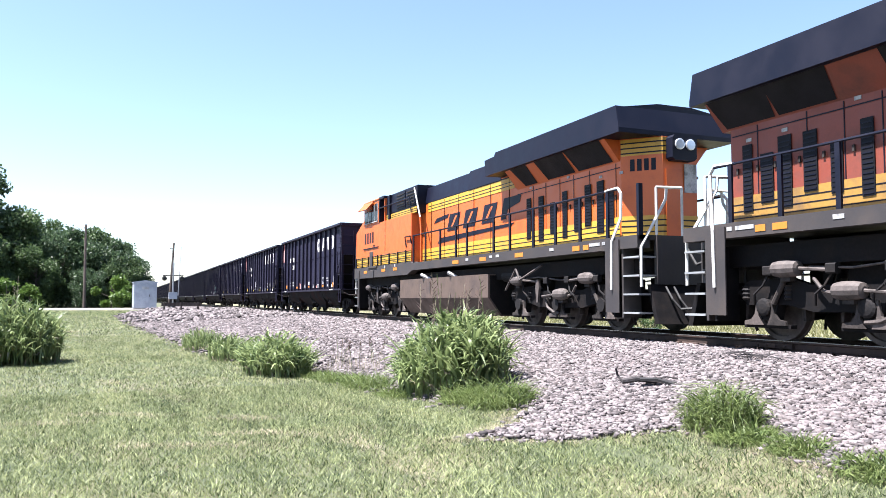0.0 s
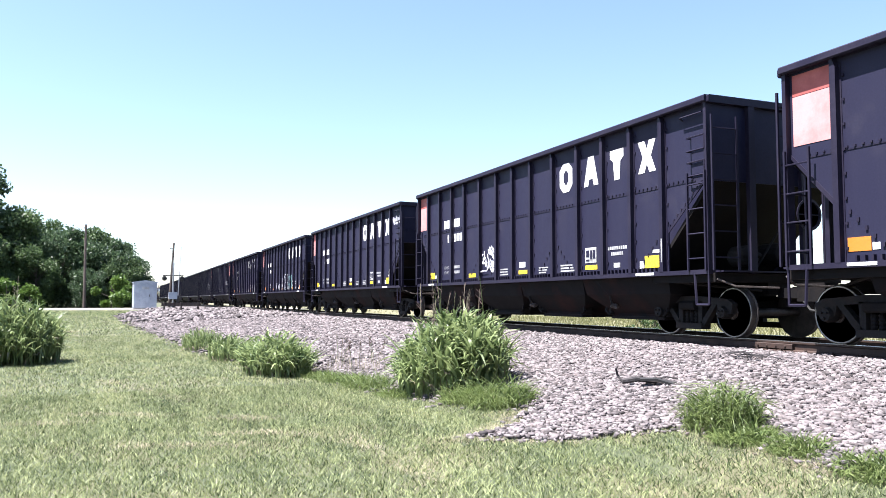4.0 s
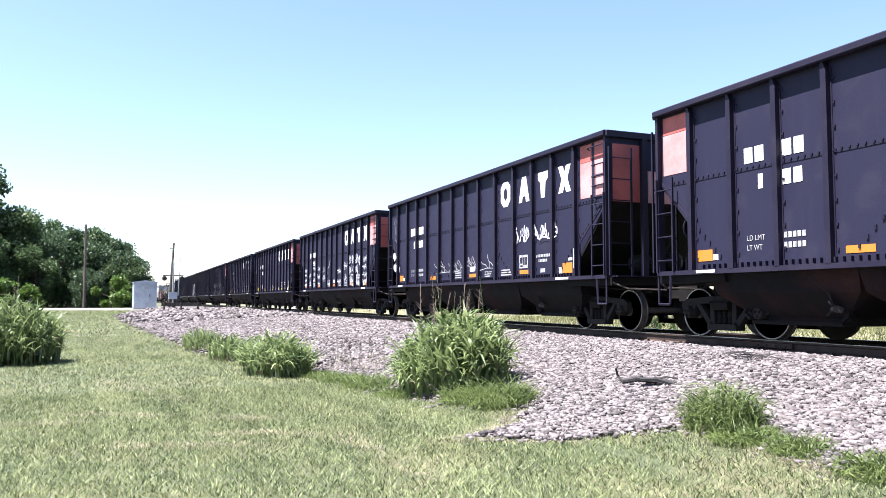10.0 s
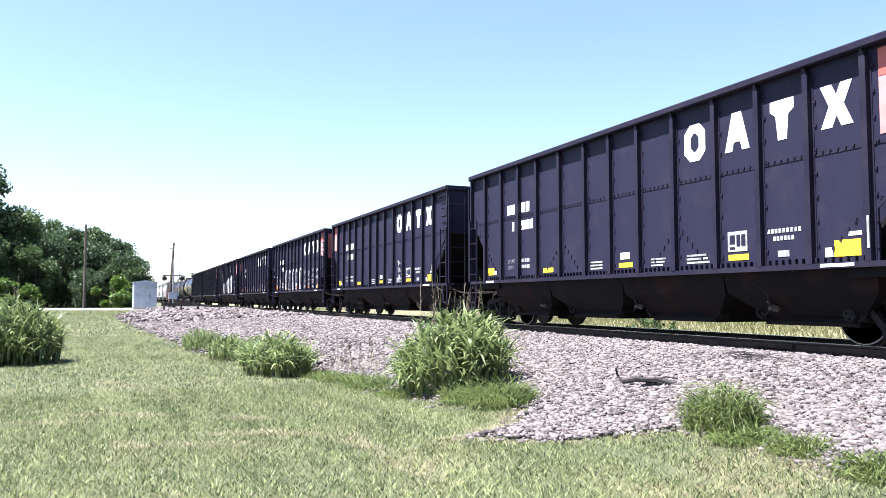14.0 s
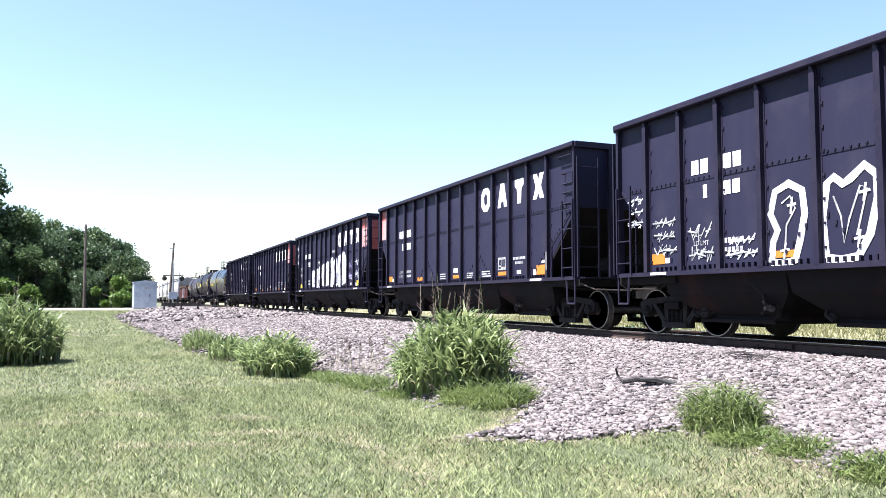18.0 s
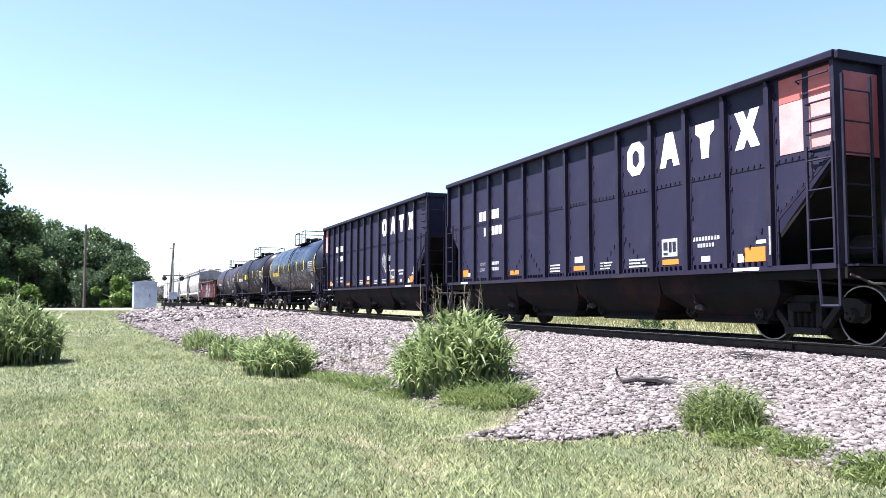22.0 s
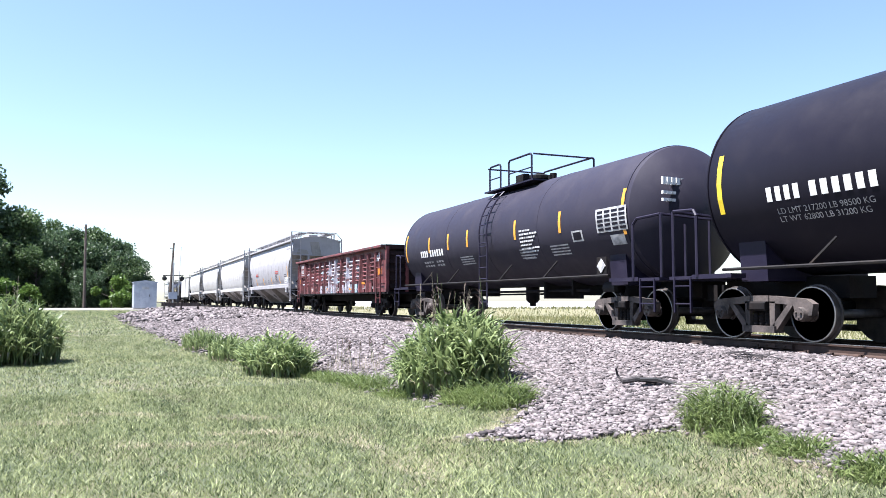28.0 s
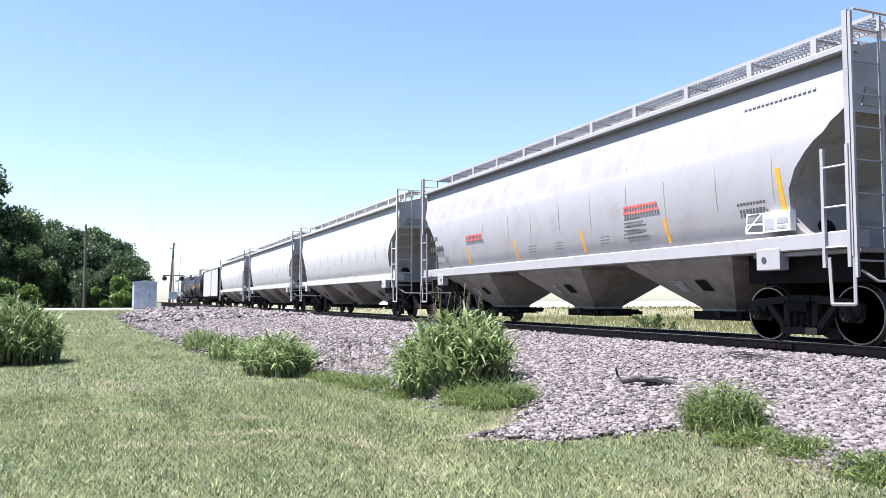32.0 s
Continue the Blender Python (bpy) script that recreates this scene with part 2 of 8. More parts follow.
# Gondola red darkened for the shade on the ends; also used for dark spray lines.
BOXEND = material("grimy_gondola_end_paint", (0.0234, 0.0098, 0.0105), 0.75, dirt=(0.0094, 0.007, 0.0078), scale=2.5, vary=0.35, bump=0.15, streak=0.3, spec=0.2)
REDPLATE = material("repainted_red_plate", (0.1092, 0.025, 0.0265), 0.55, dirt=(0.078, 0.0195, 0.0172), vary=0.15, bump=0.03)
HOPGREY = material("pale_grey_hopper_paint", (0.262, 0.255, 0.264), 0.5, dirt=(0.218, 0.21, 0.215), dirt_at=0.62, vary=0.06, bump=0.01, streak=0.3)
HOPWHITE = material("cream_white_hopper_paint", (0.3432, 0.3393, 0.3354), 0.5, dirt=(0.312, 0.2886, 0.2574), dirt_at=0.64, vary=0.06, bump=0.01, streak=0.3)
# Hopper grey with the shade of bays and recessed ends put into it.
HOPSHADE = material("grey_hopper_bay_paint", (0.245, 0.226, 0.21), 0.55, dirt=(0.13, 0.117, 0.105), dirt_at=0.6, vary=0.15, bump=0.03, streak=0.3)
GALV = material("galvanised_steel", (0.42, 0.43, 0.44), 0.4, 0.5, vary=0.15, bump=0.03)
REDINK = material("red_stencil_paint", (0.468, 0.078, 0.0624), 0.6, vary=0.1, bump=0.0)
DARKINK = material("dark_stencil_paint", (0.039, 0.039, 0.0429), 0.6, vary=0.1, bump=0.0)
RAIL = material("rail_steel", (0.0468, 0.025, 0.0172), 0.7, 0.2, dirt=(0.0195, 0.0125, 0.0101), scale=2, vary=0.35, bump=0.1)
RAILHEAD = material("polished_rail_head", (0.45, 0.45, 0.46), 0.28, 0.95, scale=4, vary=0.15, bump=0.02)
TIE = material("creosoted_timber", (0.0702, 0.0546, 0.0429), 0.9, dirt=(0.039, 0.0296, 0.0234), scale=2, fine=14, stretch=(6, 0.6, 6), vary=0.45, bump=0.5)
STONE = material("pale_pink_ballast_stone", (0.2457, 0.2145, 0.2168), 0.9, dirt=(0.156, 0.1248, 0.1209), scale=9, fine=60, vary=0.3, bump=0.3, island=0.84)
# Fines kept dark: the shade between the stones is in this colour.
BED = material("ballast_fines", (0.078, 0.064, 0.0593), 0.95, dirt=(0.0351, 0.0289, 0.0273), dirt_at=0.5, scale=9, fine=34, vary=0.5, bump=0.9)
ASPHALT = material("pale_worn_asphalt", (0.2574, 0.2418, 0.2262), 0.9, dirt=(0.1872, 0.1716, 0.1638), scale=0.5, fine=20, vary=0.2, bump=0.2)
SILVER = material("aluminium_cabinet", (0.34, 0.38, 0.44), 0.45, 0.35, dirt=(0.27, 0.3, 0.35), scale=2, vary=0.1, bump=0.02)
POLE = material("weathered_pole_timber", (0.1014, 0.078, 0.0663), 0.9, dirt=(0.0546, 0.0429, 0.0351), fine=12, stretch=(5, 5, 0.4), vary=0.4, bump=0.5)
GATEWHITE = material("white_signal_paint", (0.546, 0.546, 0.546), 0.5, vary=0.15, bump=0.02)
SIGNALBLACK = material("black_signal_paint", (0.0156, 0.0156, 0.0156), 0.5, vary=0.2, bump=0.02)
BARK = material("tree_bark", (0.0702, 0.0546, 0.0429), 0.95, dirt=(0.0312, 0.0257, 0.0218), scale=3, fine=18, stretch=(3, 3, 0.6), vary=0.5, bump=0.8)
DEADWOOD = material("grey_dead_wood", (0.039, 0.0335, 0.0343), 0.9, dirt=(0.014, 0.0125, 0.014), scale=8, fine=30, vary=0.4, bump=0.4)
STRAW = material("dry_straw", (0.3276, 0.2847, 0.195), 0.8, vary=0.2, bump=0.0, island=0.3)
SEED = material("purple_brown_seed_head", (0.1014, 0.0663, 0.0585), 0.9, vary=0.3, bump=0.0)
LEAF_DARK = leafy("dark_tree_leaves", (0.0172, 0.0351, 0.0187), (0.0819, 0.1287, 0.0585))
LEAF_MID = leafy("tree_leaves", (0.0203, 0.0406, 0.0172), (0.0858, 0.1326, 0.0468))
LEAF_PALE = leafy("pale_bush_leaves", (0.0546, 0.1014, 0.0195), (0.1014, 0.1638, 0.0351))
BLADE = leafy("tall_grass_blades", (0.0265, 0.0562, 0.0156), (0.2574, 0.312, 0.1326), 0.4, 0.35)
BLADE_LOW = leafy("low_weed_blades", (0.0351, 0.0624, 0.0156), (0.156, 0.195, 0.0663), 0.45, 0.4)
TURF = leafy("mown_turf_blades", (0.0234, 0.0437, 0.0117), (0.2691, 0.3003, 0.1404), 0.55, 0.3, (0.4, 1.9, -14))
FIELDGRASS = leafy("rough_field_grass", (0.078, 0.0936, 0.0312), (0.234, 0.2184, 0.1014), 0.6, 0.35)
GLASS = material("dark_cab_glass", (0.02, 0.025, 0.03), 0.08, 0.0, vary=0.05, bump=0.0, spec=0.9)
RUBBERHOSE = material("black_hose_rubber", (0.0117, 0.0117, 0.0117), 0.7, vary=0.2, bump=0.0)
LENS = material("headlamp_glass", (0.75, 0.78, 0.8), 0.1, 0.4, vary=0.05, bump=0.0)

# ---- ground ----


def smooth01(a, b, x):
    t = np.clip((x - a) / (b - a), 0, 1)
    return t * t * (3 - 2 * t)


def wob(x, y, s):
    """Cheap smooth waviness for arrays."""
    return np.sin(x * s + 1.3 * np.sin(y * s * 0.7)) * np.cos(y * s * 1.1 + 0.8 * np.sin(x * s * 0.6 + 2.0))


def land(x, y):
    """Height of the ground: lawn, embankment up to the line, field beyond."""
    x, y = np.asarray(x, float), np.asarray(y, float)
    lawn = -0.85 + 0.6 * smooth01(-18, -60, x)
    lawn = lawn + 0.35 * smooth01(-13.2, -19, y) * smooth01(-45, -12, x)
    lawn = lawn + (0.02 * wob(x, y, 1.1) + 0.035 * wob(x + 4, y - 3, 0.37)) * smooth01(-70, -30, x)
    toe = np.interp(x, [-60, -30, -12, 10], [-8.6, -8.4, -7.0, -5.4])
    up = np.clip((y - toe) / (-2.1 - toe), 0, 1)
    near = lawn + (-0.21 - lawn) * up
    field = -0.8 - 0.5 * smooth01(6, 70, y) - 0.9 * smooth01(90, 400, y)
    down = np.clip((y - 2.1) / 3.0, 0, 1)
    far = -0.21 + (field + 0.04 * wob(x, y, 0.5) + 0.21) * down
    z = np.where(y < 0, near, far)
    cross = smooth01(-63, -68, x) * smooth01(-90, -84, x)
    return z * (1 - cross) + cross * np.where(np.abs(y) < 60, -0.16, z)


def gravel_edge(x):
    """Where grass gives way to ballast on the near side."""
    e = np.interp(x, [-90, -62, -48.9, -40.8, -30, -25.7, -19.9, -16.8, -14.4, -12.4, -10.45, -9.2, -8.65, -7.7, -7.3, -7.1, -6.65, -6.3, -5.6, -5.1, -4.7, -4.4, 8],
                  [-6.0, -10.0, -11.3, -10.7, -9.6, -9.2, -8.4, -7.15, -7.28, -6.95, -6.66, -6.0, -6.5, -7.5, -7.2, -6.3, -5.4, -5.05, -5.45, -5.4, -5.75, -5.2, -5.0])
    return e + 0.09 * np.sin(x * 5.1) + 0.06 * np.sin(x * 11.7 + 1) + 0.04 * np.sin(x * 23.0)


def ground_material():
    m = material("lawn_soil", (0.0507, 0.0624, 0.0257), 0.95, dirt=(0.1248, 0.1092, 0.0608), dirt_at=0.56, scale=0.8, fine=26, vary=0.35, bump=0.5)
    nt, nodes = m.node_tree, m.node_tree.nodes
    bsdf = nodes["Principled BSDF"]
    base = bsdf.inputs["Base Color"].links[0].from_socket
    tc = nodes.new("ShaderNodeTexCoord")
    sep = nodes.new("ShaderNodeSeparateXYZ")
    nt.links.new(tc.outputs["Object"], sep.inputs[0])

    def blend(socket, lo, hi, below, above):
        r = nodes.new("ShaderNodeMapRange")
        r.inputs["From Min"].default_value, r.inputs["From Max"].default_value = lo, hi
        nt.links.new(socket, r.inputs["Value"])
        x = nodes.new("ShaderNodeMix")
        x.data_type = "RGBA"
        nt.links.new(r.outputs[0], x.inputs["Factor"])
        nt.links.new(below, x.inputs[6])
        if isinstance(above, tuple):
            x.inputs[7].default_value = (*above, 1)
        else:
            nt.links.new(above, x.inputs[7])
        return x.outputs[2]

    noi = nodes.new("ShaderNodeTexNoise")
    noi.inputs["Scale"].default_value, noi.inputs["Detail"].default_value = 0.35, 8
    nt.links.new(tc.outputs["Object"], noi.inputs["Vector"])
    straw = nodes.new("ShaderNodeMix")
    straw.data_type = "RGBA"
    nt.links.new(noi.outputs["Fac"], straw.inputs["Factor"])
    straw.inputs[6].default_value, straw.inputs[7].default_value = (0.078, 0.0897, 0.039, 1), (0.156, 0.131, 0.078, 1)
    c = blend(sep.outputs["Y"], 3.5, 5.5, base, straw.outputs[2])
    # far ground goes near white, the horizon's haze put into its colour
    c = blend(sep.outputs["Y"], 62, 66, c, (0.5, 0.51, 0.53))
    nt.links.new(c, bsdf.inputs["Base Color"])
    return m


def spread(fine, coarse):
    return np.unique(np.concatenate([fine, coarse]))


gx = spread(np.arange(-34, 8.1, 0.5), np.array([-1800, -1200, -800, -500, -350, -250, -180, -140, -120, -105, -95, -90, -87, -84, -80, -75, -70, -68, -65, -63, -60, -56, -52, -48, -45, -42, -39, -36, 12, 18, 30, 50, 90, 160, 300, 600, 1200]))
gy = spread(np.arange(-20, 6.1, 0.4), np.array([-1500, -800, -400, -200, -120, -80, -60, -45, -35, -28, -23, 7, 9, 12, 16, 22, 30, 40, 52, 60, 64, 68, 80, 100, 150, 250, 450, 900, 2000]))
GX, GY = np.meshgrid(gx, gy, indexing="ij")
gv = np.stack([GX.ravel(), GY.ravel(), land(GX, GY).ravel()], 1)
ny = len(gy)
gi = (np.arange(len(gx) - 1)[:, None] * ny + np.arange(ny - 1)[None, :]).ravel()
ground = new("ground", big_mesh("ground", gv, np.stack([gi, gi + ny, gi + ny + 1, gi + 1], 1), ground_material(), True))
tagged(ground, "mown green lawn with straw patches and rough field", "ground", kind="structure")

# ballast bed: a bank of stone under the line, its near edge ragged
bx = np.concatenate([np.arange(-130, -34, 2.0), np.arange(-34, 12.01, 0.25), np.arange(14, 80, 4.0)])
rows = []
for u in np.linspace(0, 1, 25):
    yy = gravel_edge(bx) * (1 - u) + 3.6 * u
    lift = 0.03 * np.minimum(1, np.minimum(u, 1 - u) * 7) - 0.02 * ((u < 0.001) | (u > 0.999))
    rows.append(np.stack([bx, yy, land(bx, yy) + lift + (0.012 * wob(bx * 9, yy * 9, 1.0))], 1))
bv = np.stack(rows, 1).reshape(-1, 3)
bi = (np.arange(len(bx) - 1)[:, None] * 25 + np.arange(24)[None, :]).ravel()
ballast = new("ballast", big_mesh("ballast", bv, np.stack([bi, bi + 25, bi + 26, bi + 1], 1), BED, True))
tagged(ballast, "bank of pale pinkish crushed stone under the track", "ballast", kind="structure")

road = part("road", Shape().poly([(-82, -59, -0.15), (-70, -59, -0.15), (-70, -2.0, -0.13), (-82, -2.0, -0.13)]).poly([(-82, 2.0, -0.13), (-70, 2.0, -0.13), (-70, 59, -0.15), (-82, 59, -0.15)]).poly([(-82, -0.62, -0.02), (-70, -0.62, -0.02), (-70, 0.62, -0.02), (-82, 0.62, -0.02)]), ASPHALT)
tagged(road, "pale worn asphalt road crossing the line", "road", kind="structure")

rng = np.random.default_rng(5)


def pebble_mesh(name, pts, size, mat):
    """Angular stones as squashed, tilted blocks: eight corners, twelve triangles' worth of faces each."""
    n = len(pts)
    corner = np.array([(x, y, z) for x in (-1, 1) for y in (-1, 1) for z in (-1, 1)], float)
    c = corner[None] * (1 + rng.uniform(-0.5, 0.42, (n, 8, 3)))
    c *= size[:, None, None] / 2 * np.stack([rng.uniform(0.8, 1.6, n), rng.uniform(0.5, 1.0, n), rng.uniform(0.35, 0.75, n)], 1)[:, None, :]
    a, b = rng.uniform(0, 2 * np.pi, n), rng.normal(0, 0.45, n)
    ca, sa, cb, sb = np.cos(a), np.sin(a), np.cos(b), np.sin(b)
    x, y, z = c[..., 0], c[..., 1], c[..., 2]
    y, z = y * cb[:, None] - z * sb[:, None], y * sb[:, None] + z * cb[:, None]
    x, y = x * ca[:, None] - y * sa[:, None], x * sa[:, None] + y * ca[:, None]
    v = (np.stack([x, y, z], 2) + pts[:, None, :]).reshape(-1, 3)
    q = np.array([(0, 1, 3, 2), (4, 6, 7, 5), (0, 4, 5, 1), (2, 3, 7, 6), (0, 2, 6, 4), (1, 5, 7, 3)])
    f = (np.arange(n)[:, None, None] * 8 + q[None]).reshape(-1, 4)
    return big_mesh(name, v, f, mat)


def stones_between(n, x0, x1, y1, s0, s1):
    x = rng.uniform(x0, x1, n)
    e = gravel_edge(x) - 0.06
    y = e + (y1 - e) * rng.uniform(0, 1, n) ** 0.97 - np.abs(rng.normal(0, 0.12, n))
    keep = rng.uniform(0, 1, n) < np.clip((y - e + 0.1) / 0.5, 0.25, 1)
    x, y, e, n = x[keep], y[keep], e[keep], int(keep.sum())
    s = s0 + (s1 - s0) * rng.uniform(0, 1, n) ** 1.4
    return np.stack([x, y, land(x, y) + 0.022 * (y > e + 0.1) + s * rng.uniform(0.0, 0.55, n)], 1), s


pts, size = stones_between(105000, -17, 0, -0.95, 0.02, 0.06)
p2, s2 = stones_between(45000, -42, -17, -0.95, 0.034, 0.085)
p3, s3 = stones_between(5000, -75, -42, -0.95, 0.09, 0.2)
p5, s5 = stones_between(26000, -10.0, -4.4, -4.6, 0.008, 0.022)
bxy = np.stack([rng.uniform(-40, 6, 7000), rng.uniform(-0.6, 3.2, 7000)], 1)
p4 = np.stack([bxy[:, 0], bxy[:, 1], land(bxy[:, 0], bxy[:, 1]) + 0.03], 1)
stones = new("ballast_stones", pebble_mesh("ballast_stones", np.concatenate([pts, p2, p3, p4, p5]), np.concatenate([size, s2, s3, rng.uniform(0.04, 0.09, 7000), s5]), STONE))
tagged(stones, "loose angular pale pink and grey ballast stones", "stones", kind="stuff")

# the stones at the foot of the bank, one by one
single = [pebble_mesh("stone", np.zeros((1, 3)), np.array([v]), STONE) for v in (0.045, 0.05, 0.056, 0.06, 0.064, 0.05, 0.058, 0.047)]
for i in range(300):
    x = rng.uniform(-8.4, -4.6)
    y = float(gravel_edge(x)) + rng.uniform(0.12, 1.7)
    st = part("stone", single[i % 8], None, ballast)
    st.location = (x, y, float(land(x, y)) + 0.045)
    st.rotation_euler = (rng.uniform(-0.5, 0.5), rng.uniform(-0.5, 0.5), rng.uniform(0, 6.28))

# ---- track ----
track = tagged(new("railway_track"), "rusty steel rails on dark timber ties in ballast", "track", kind="structure")
for side in (-1, 1):
    c = side * 0.755
    part("rail", Shape().prism_x([(c - 0.075, -0.175), (c + 0.075, -0.175), (c + 0.07, -0.155), (c + 0.012, -0.135), (c + 0.01, -0.05), (c + 0.036, -0.035), (c + 0.036, -0.008), (c - 0.036, -0.008), (c - 0.036, -0.035), (c - 0.01, -0.05), (c - 0.012, -0.135), (c - 0.07, -0.155)], -420, 90), RAIL, track)
    part("rail_head", Shape().box(-420, 90, c - 0.03, c + 0.03, -0.0078, 0.0), RAILHEAD, track, "polished running surface of the rail")
tie_mesh = mesh_of("tie", Shape().box(-0.115, 0.115, -1.3, 1.3, -0.355, -0.176), TIE)
for i in range(96):
    t = part("tie", tie_mesh, None, track)
    t.location = (-44 + i * 0.51, random.uniform(-0.04, 0.04), 0)
    t.rotation_euler = (0, 0, random.uniform(-0.02, 0.02))
far_ties = Shape()
for i in range(220):
    far_ties.box(-44.6 - i * 0.51, -44.37 - i * 0.51, -1.3, 1.3, -0.3, -0.18)
part("far_ties", far_ties, TIE, track)["kind"] = "stuff"
bar = mesh_of("joint_bar", Shape().box(-0.45, 0.45, -0.028, 0.028, -0.135, -0.045, 0.008).tube((-0.3, -0.05, -0.09), (-0.3, 0.02, -0.09), 0.018).tube((-0.1, -0.05, -0.09), (-0.1, 0.02, -0.09), 0.018).tube((0.1, -0.05, -0.09), (0.1, 0.02, -0.09), 0.018).tube((0.3, -0.05, -0.09), (0.3, 0.02, -0.09), 0.018), RAIL)
for x in (-10.3, -22.2, -34.1, 1.6):
    b = part("joint_bar", bar, None, track)
    b.location = (x, -0.795, 0)
clip_mesh = mesh_of("tie_plate", Shape().box(-0.09, 0.09, -0.2, 0.2, -0.178, -0.166).box(-0.02, 0.02, -0.13, -0.09, -0.17, -0.13).box(-0.02, 0.02, 0.09, 0.13, -0.17, -0.13), RAIL)
for i in range(70):
    b = part("tie_plate", clip_mesh, None, track)
    b.location = (-33 + i * 0.51, -0.755, 0)


# ---- grass ----


def blade_field(name, xy, height, width, lean, mat, z=None):
    """Single-blade triangles for turf and field."""
    n = len(xy)
    a = rng.uniform(0, 2 * np.pi, n)
    zz = land(xy[:, 0], xy[:, 1]) if z is None else z
    base = np.stack([xy[:, 0], xy[:, 1], zz - 0.005], 1)
    side = np.stack([np.cos(a), np.sin(a), np.zeros(n)], 1) * (width / 2)[:, None]
    b = rng.uniform(0, 2 * np.pi, n)
    tip = base + np.stack([np.cos(b) * lean * height, np.sin(b) * lean * height, height], 1)
    v = np.stack([base - side, base + side, tip], 1).reshape(-1, 3)
    return big_mesh(name, v, np.arange(3 * n).reshape(-1, 3), mat)


def lawn_points(n, x0, x1, y0, y1):
    x, y = rng.uniform(x0, x1, n), rng.uniform(y0, y1, n)
    keep = y < gravel_edge(x) + rng.normal(0.1, 0.2, n)
    return np.stack([x[keep], y[keep]], 1)


near_pts = np.concatenate([lawn_points(330000, -14, -1.5, -14.5, -4), lawn_points(45000, -1.5, 8, -20, -5), lawn_points(30000, -14, -1.5, -20, -14.5)])
mid_pts = lawn_points(150000, -32, -14, -19, -6)
far_pts = lawn_points(70000, -66, -32, -26, -8)
allp = np.concatenate([near_pts, mid_pts, far_pts])
hh = np.concatenate([rng.uniform(0.02, 0.06, len(near_pts)), rng.uniform(0.025, 0.065, len(mid_pts)), rng.uniform(0.04, 0.09, len(far_pts))])
ww = np.concatenate([rng.uniform(0.006, 0.016, len(near_pts)), rng.uniform(0.009, 0.022, len(mid_pts)), rng.uniform(0.02, 0.05, len(far_pts))])
turf = new("lawn_grass", blade_field("lawn_grass", allp, hh, ww, rng.uniform(0.2, 1.6, len(allp)), TURF))
tagged(turf, "short mown green and straw-coloured lawn grass", "grass", kind="stuff")
clip_xy = lawn_points(90000, -24, -1.5, -17, -4)
swath = wob(clip_xy[:, 0] * 0.5 + 2.0, clip_xy[:, 1] * 1.6, 1.2) + 0.6 * wob(clip_xy[:, 0] - 3, clip_xy[:, 1] * 2.3, 2.1)
edge_x = rng.uniform(-22, -3, 26000)
edge_xy = np.stack([edge_x, gravel_edge(edge_x) + rng.normal(0.0, 0.2, 26000)], 1)
clip_xy = clip_xy[swath + rng.normal(0, 0.35, len(swath)) > 0.78]
# pale mown streaks
streaks = [[(-9.2, -10.1), (-9.15, -9.55), (-8.6, -8.8), (-7.45, -8.7), (-6.05, -8.6)], [(-8.8, -11.0), (-8.55, -10.4), (-8.4, -9.8)], [(-11.8, -11.6), (-11.5, -10.9), (-11.05, -10.5)], [(-10.6, -10.0), (-10.4, -9.6), (-10.2, -9.3)], [(-11.3, -12.5), (-11.0, -12.0), (-10.9, -11.5)], [(-16.2, -11.4), (-14.1, -10.7), (-12.4, -10.1)], [(-7.7, -7.8), (-7.6, -7.4), (-7.4, -6.9), (-7.0, -6.6)], [(-9.3, -6.15), (-8.7, -6.6), (-8.2, -7.1), (-7.7, -7.55)], [(-9.1, -6.35), (-8.5, -6.8), (-8.0, -7.3), (-7.6, -7.6)], [(-6.5, -5.6), (-6.0, -5.65), (-5.4, -5.6), (-4.7, -5.8)]]
for line in streaks:
    lx, ly = np.array([q[0] for q in line]), np.array([q[1] for q in line])
    u = rng.uniform(0, len(line) - 1, 1700 * (len(line) - 1))
    sx, sy = np.interp(u, np.arange(len(line)), lx), np.interp(u, np.arange(len(line)), ly)
    wide = 0.05 + 0.09 * (0.5 + 0.5 * np.sin(u * 4.0))
    edge_xy = np.concatenate([edge_xy, np.stack([sx + rng.normal(0, 0.1, len(u)), sy + rng.normal(0, 1, len(u)) * wide], 1)])
clip_xy = np.concatenate([clip_xy, edge_xy])
k = len(clip_xy)
thatch = new("dry_clippings", blade_field("dry_clippings", clip_xy, rng.uniform(0.008, 0.03, k), rng.uniform(0.005, 0.012, k), rng.uniform(2, 6, k), STRAW))
tagged(thatch, "dry straw clippings lying on the lawn", "clippings", kind="stuff")
fx, fy = rng.uniform(-75, 20, 60000), 4.6 + 55 * rng.uniform(0, 1, 60000) ** 1.6
fld = new("field_grass", blade_field("field_grass", np.stack([fx, fy], 1), rng.uniform(0.12, 0.45, 60000) * (0.7 + 0.012 * fy), rng.uniform(0.015, 0.05, 60000) * (0.8 + 0.05 * fy), rng.uniform(0.1, 0.8, 60000), FIELDGRASS))
tagged(fld, "rough green and yellow field grass beyond the track", "grass", kind="stuff")


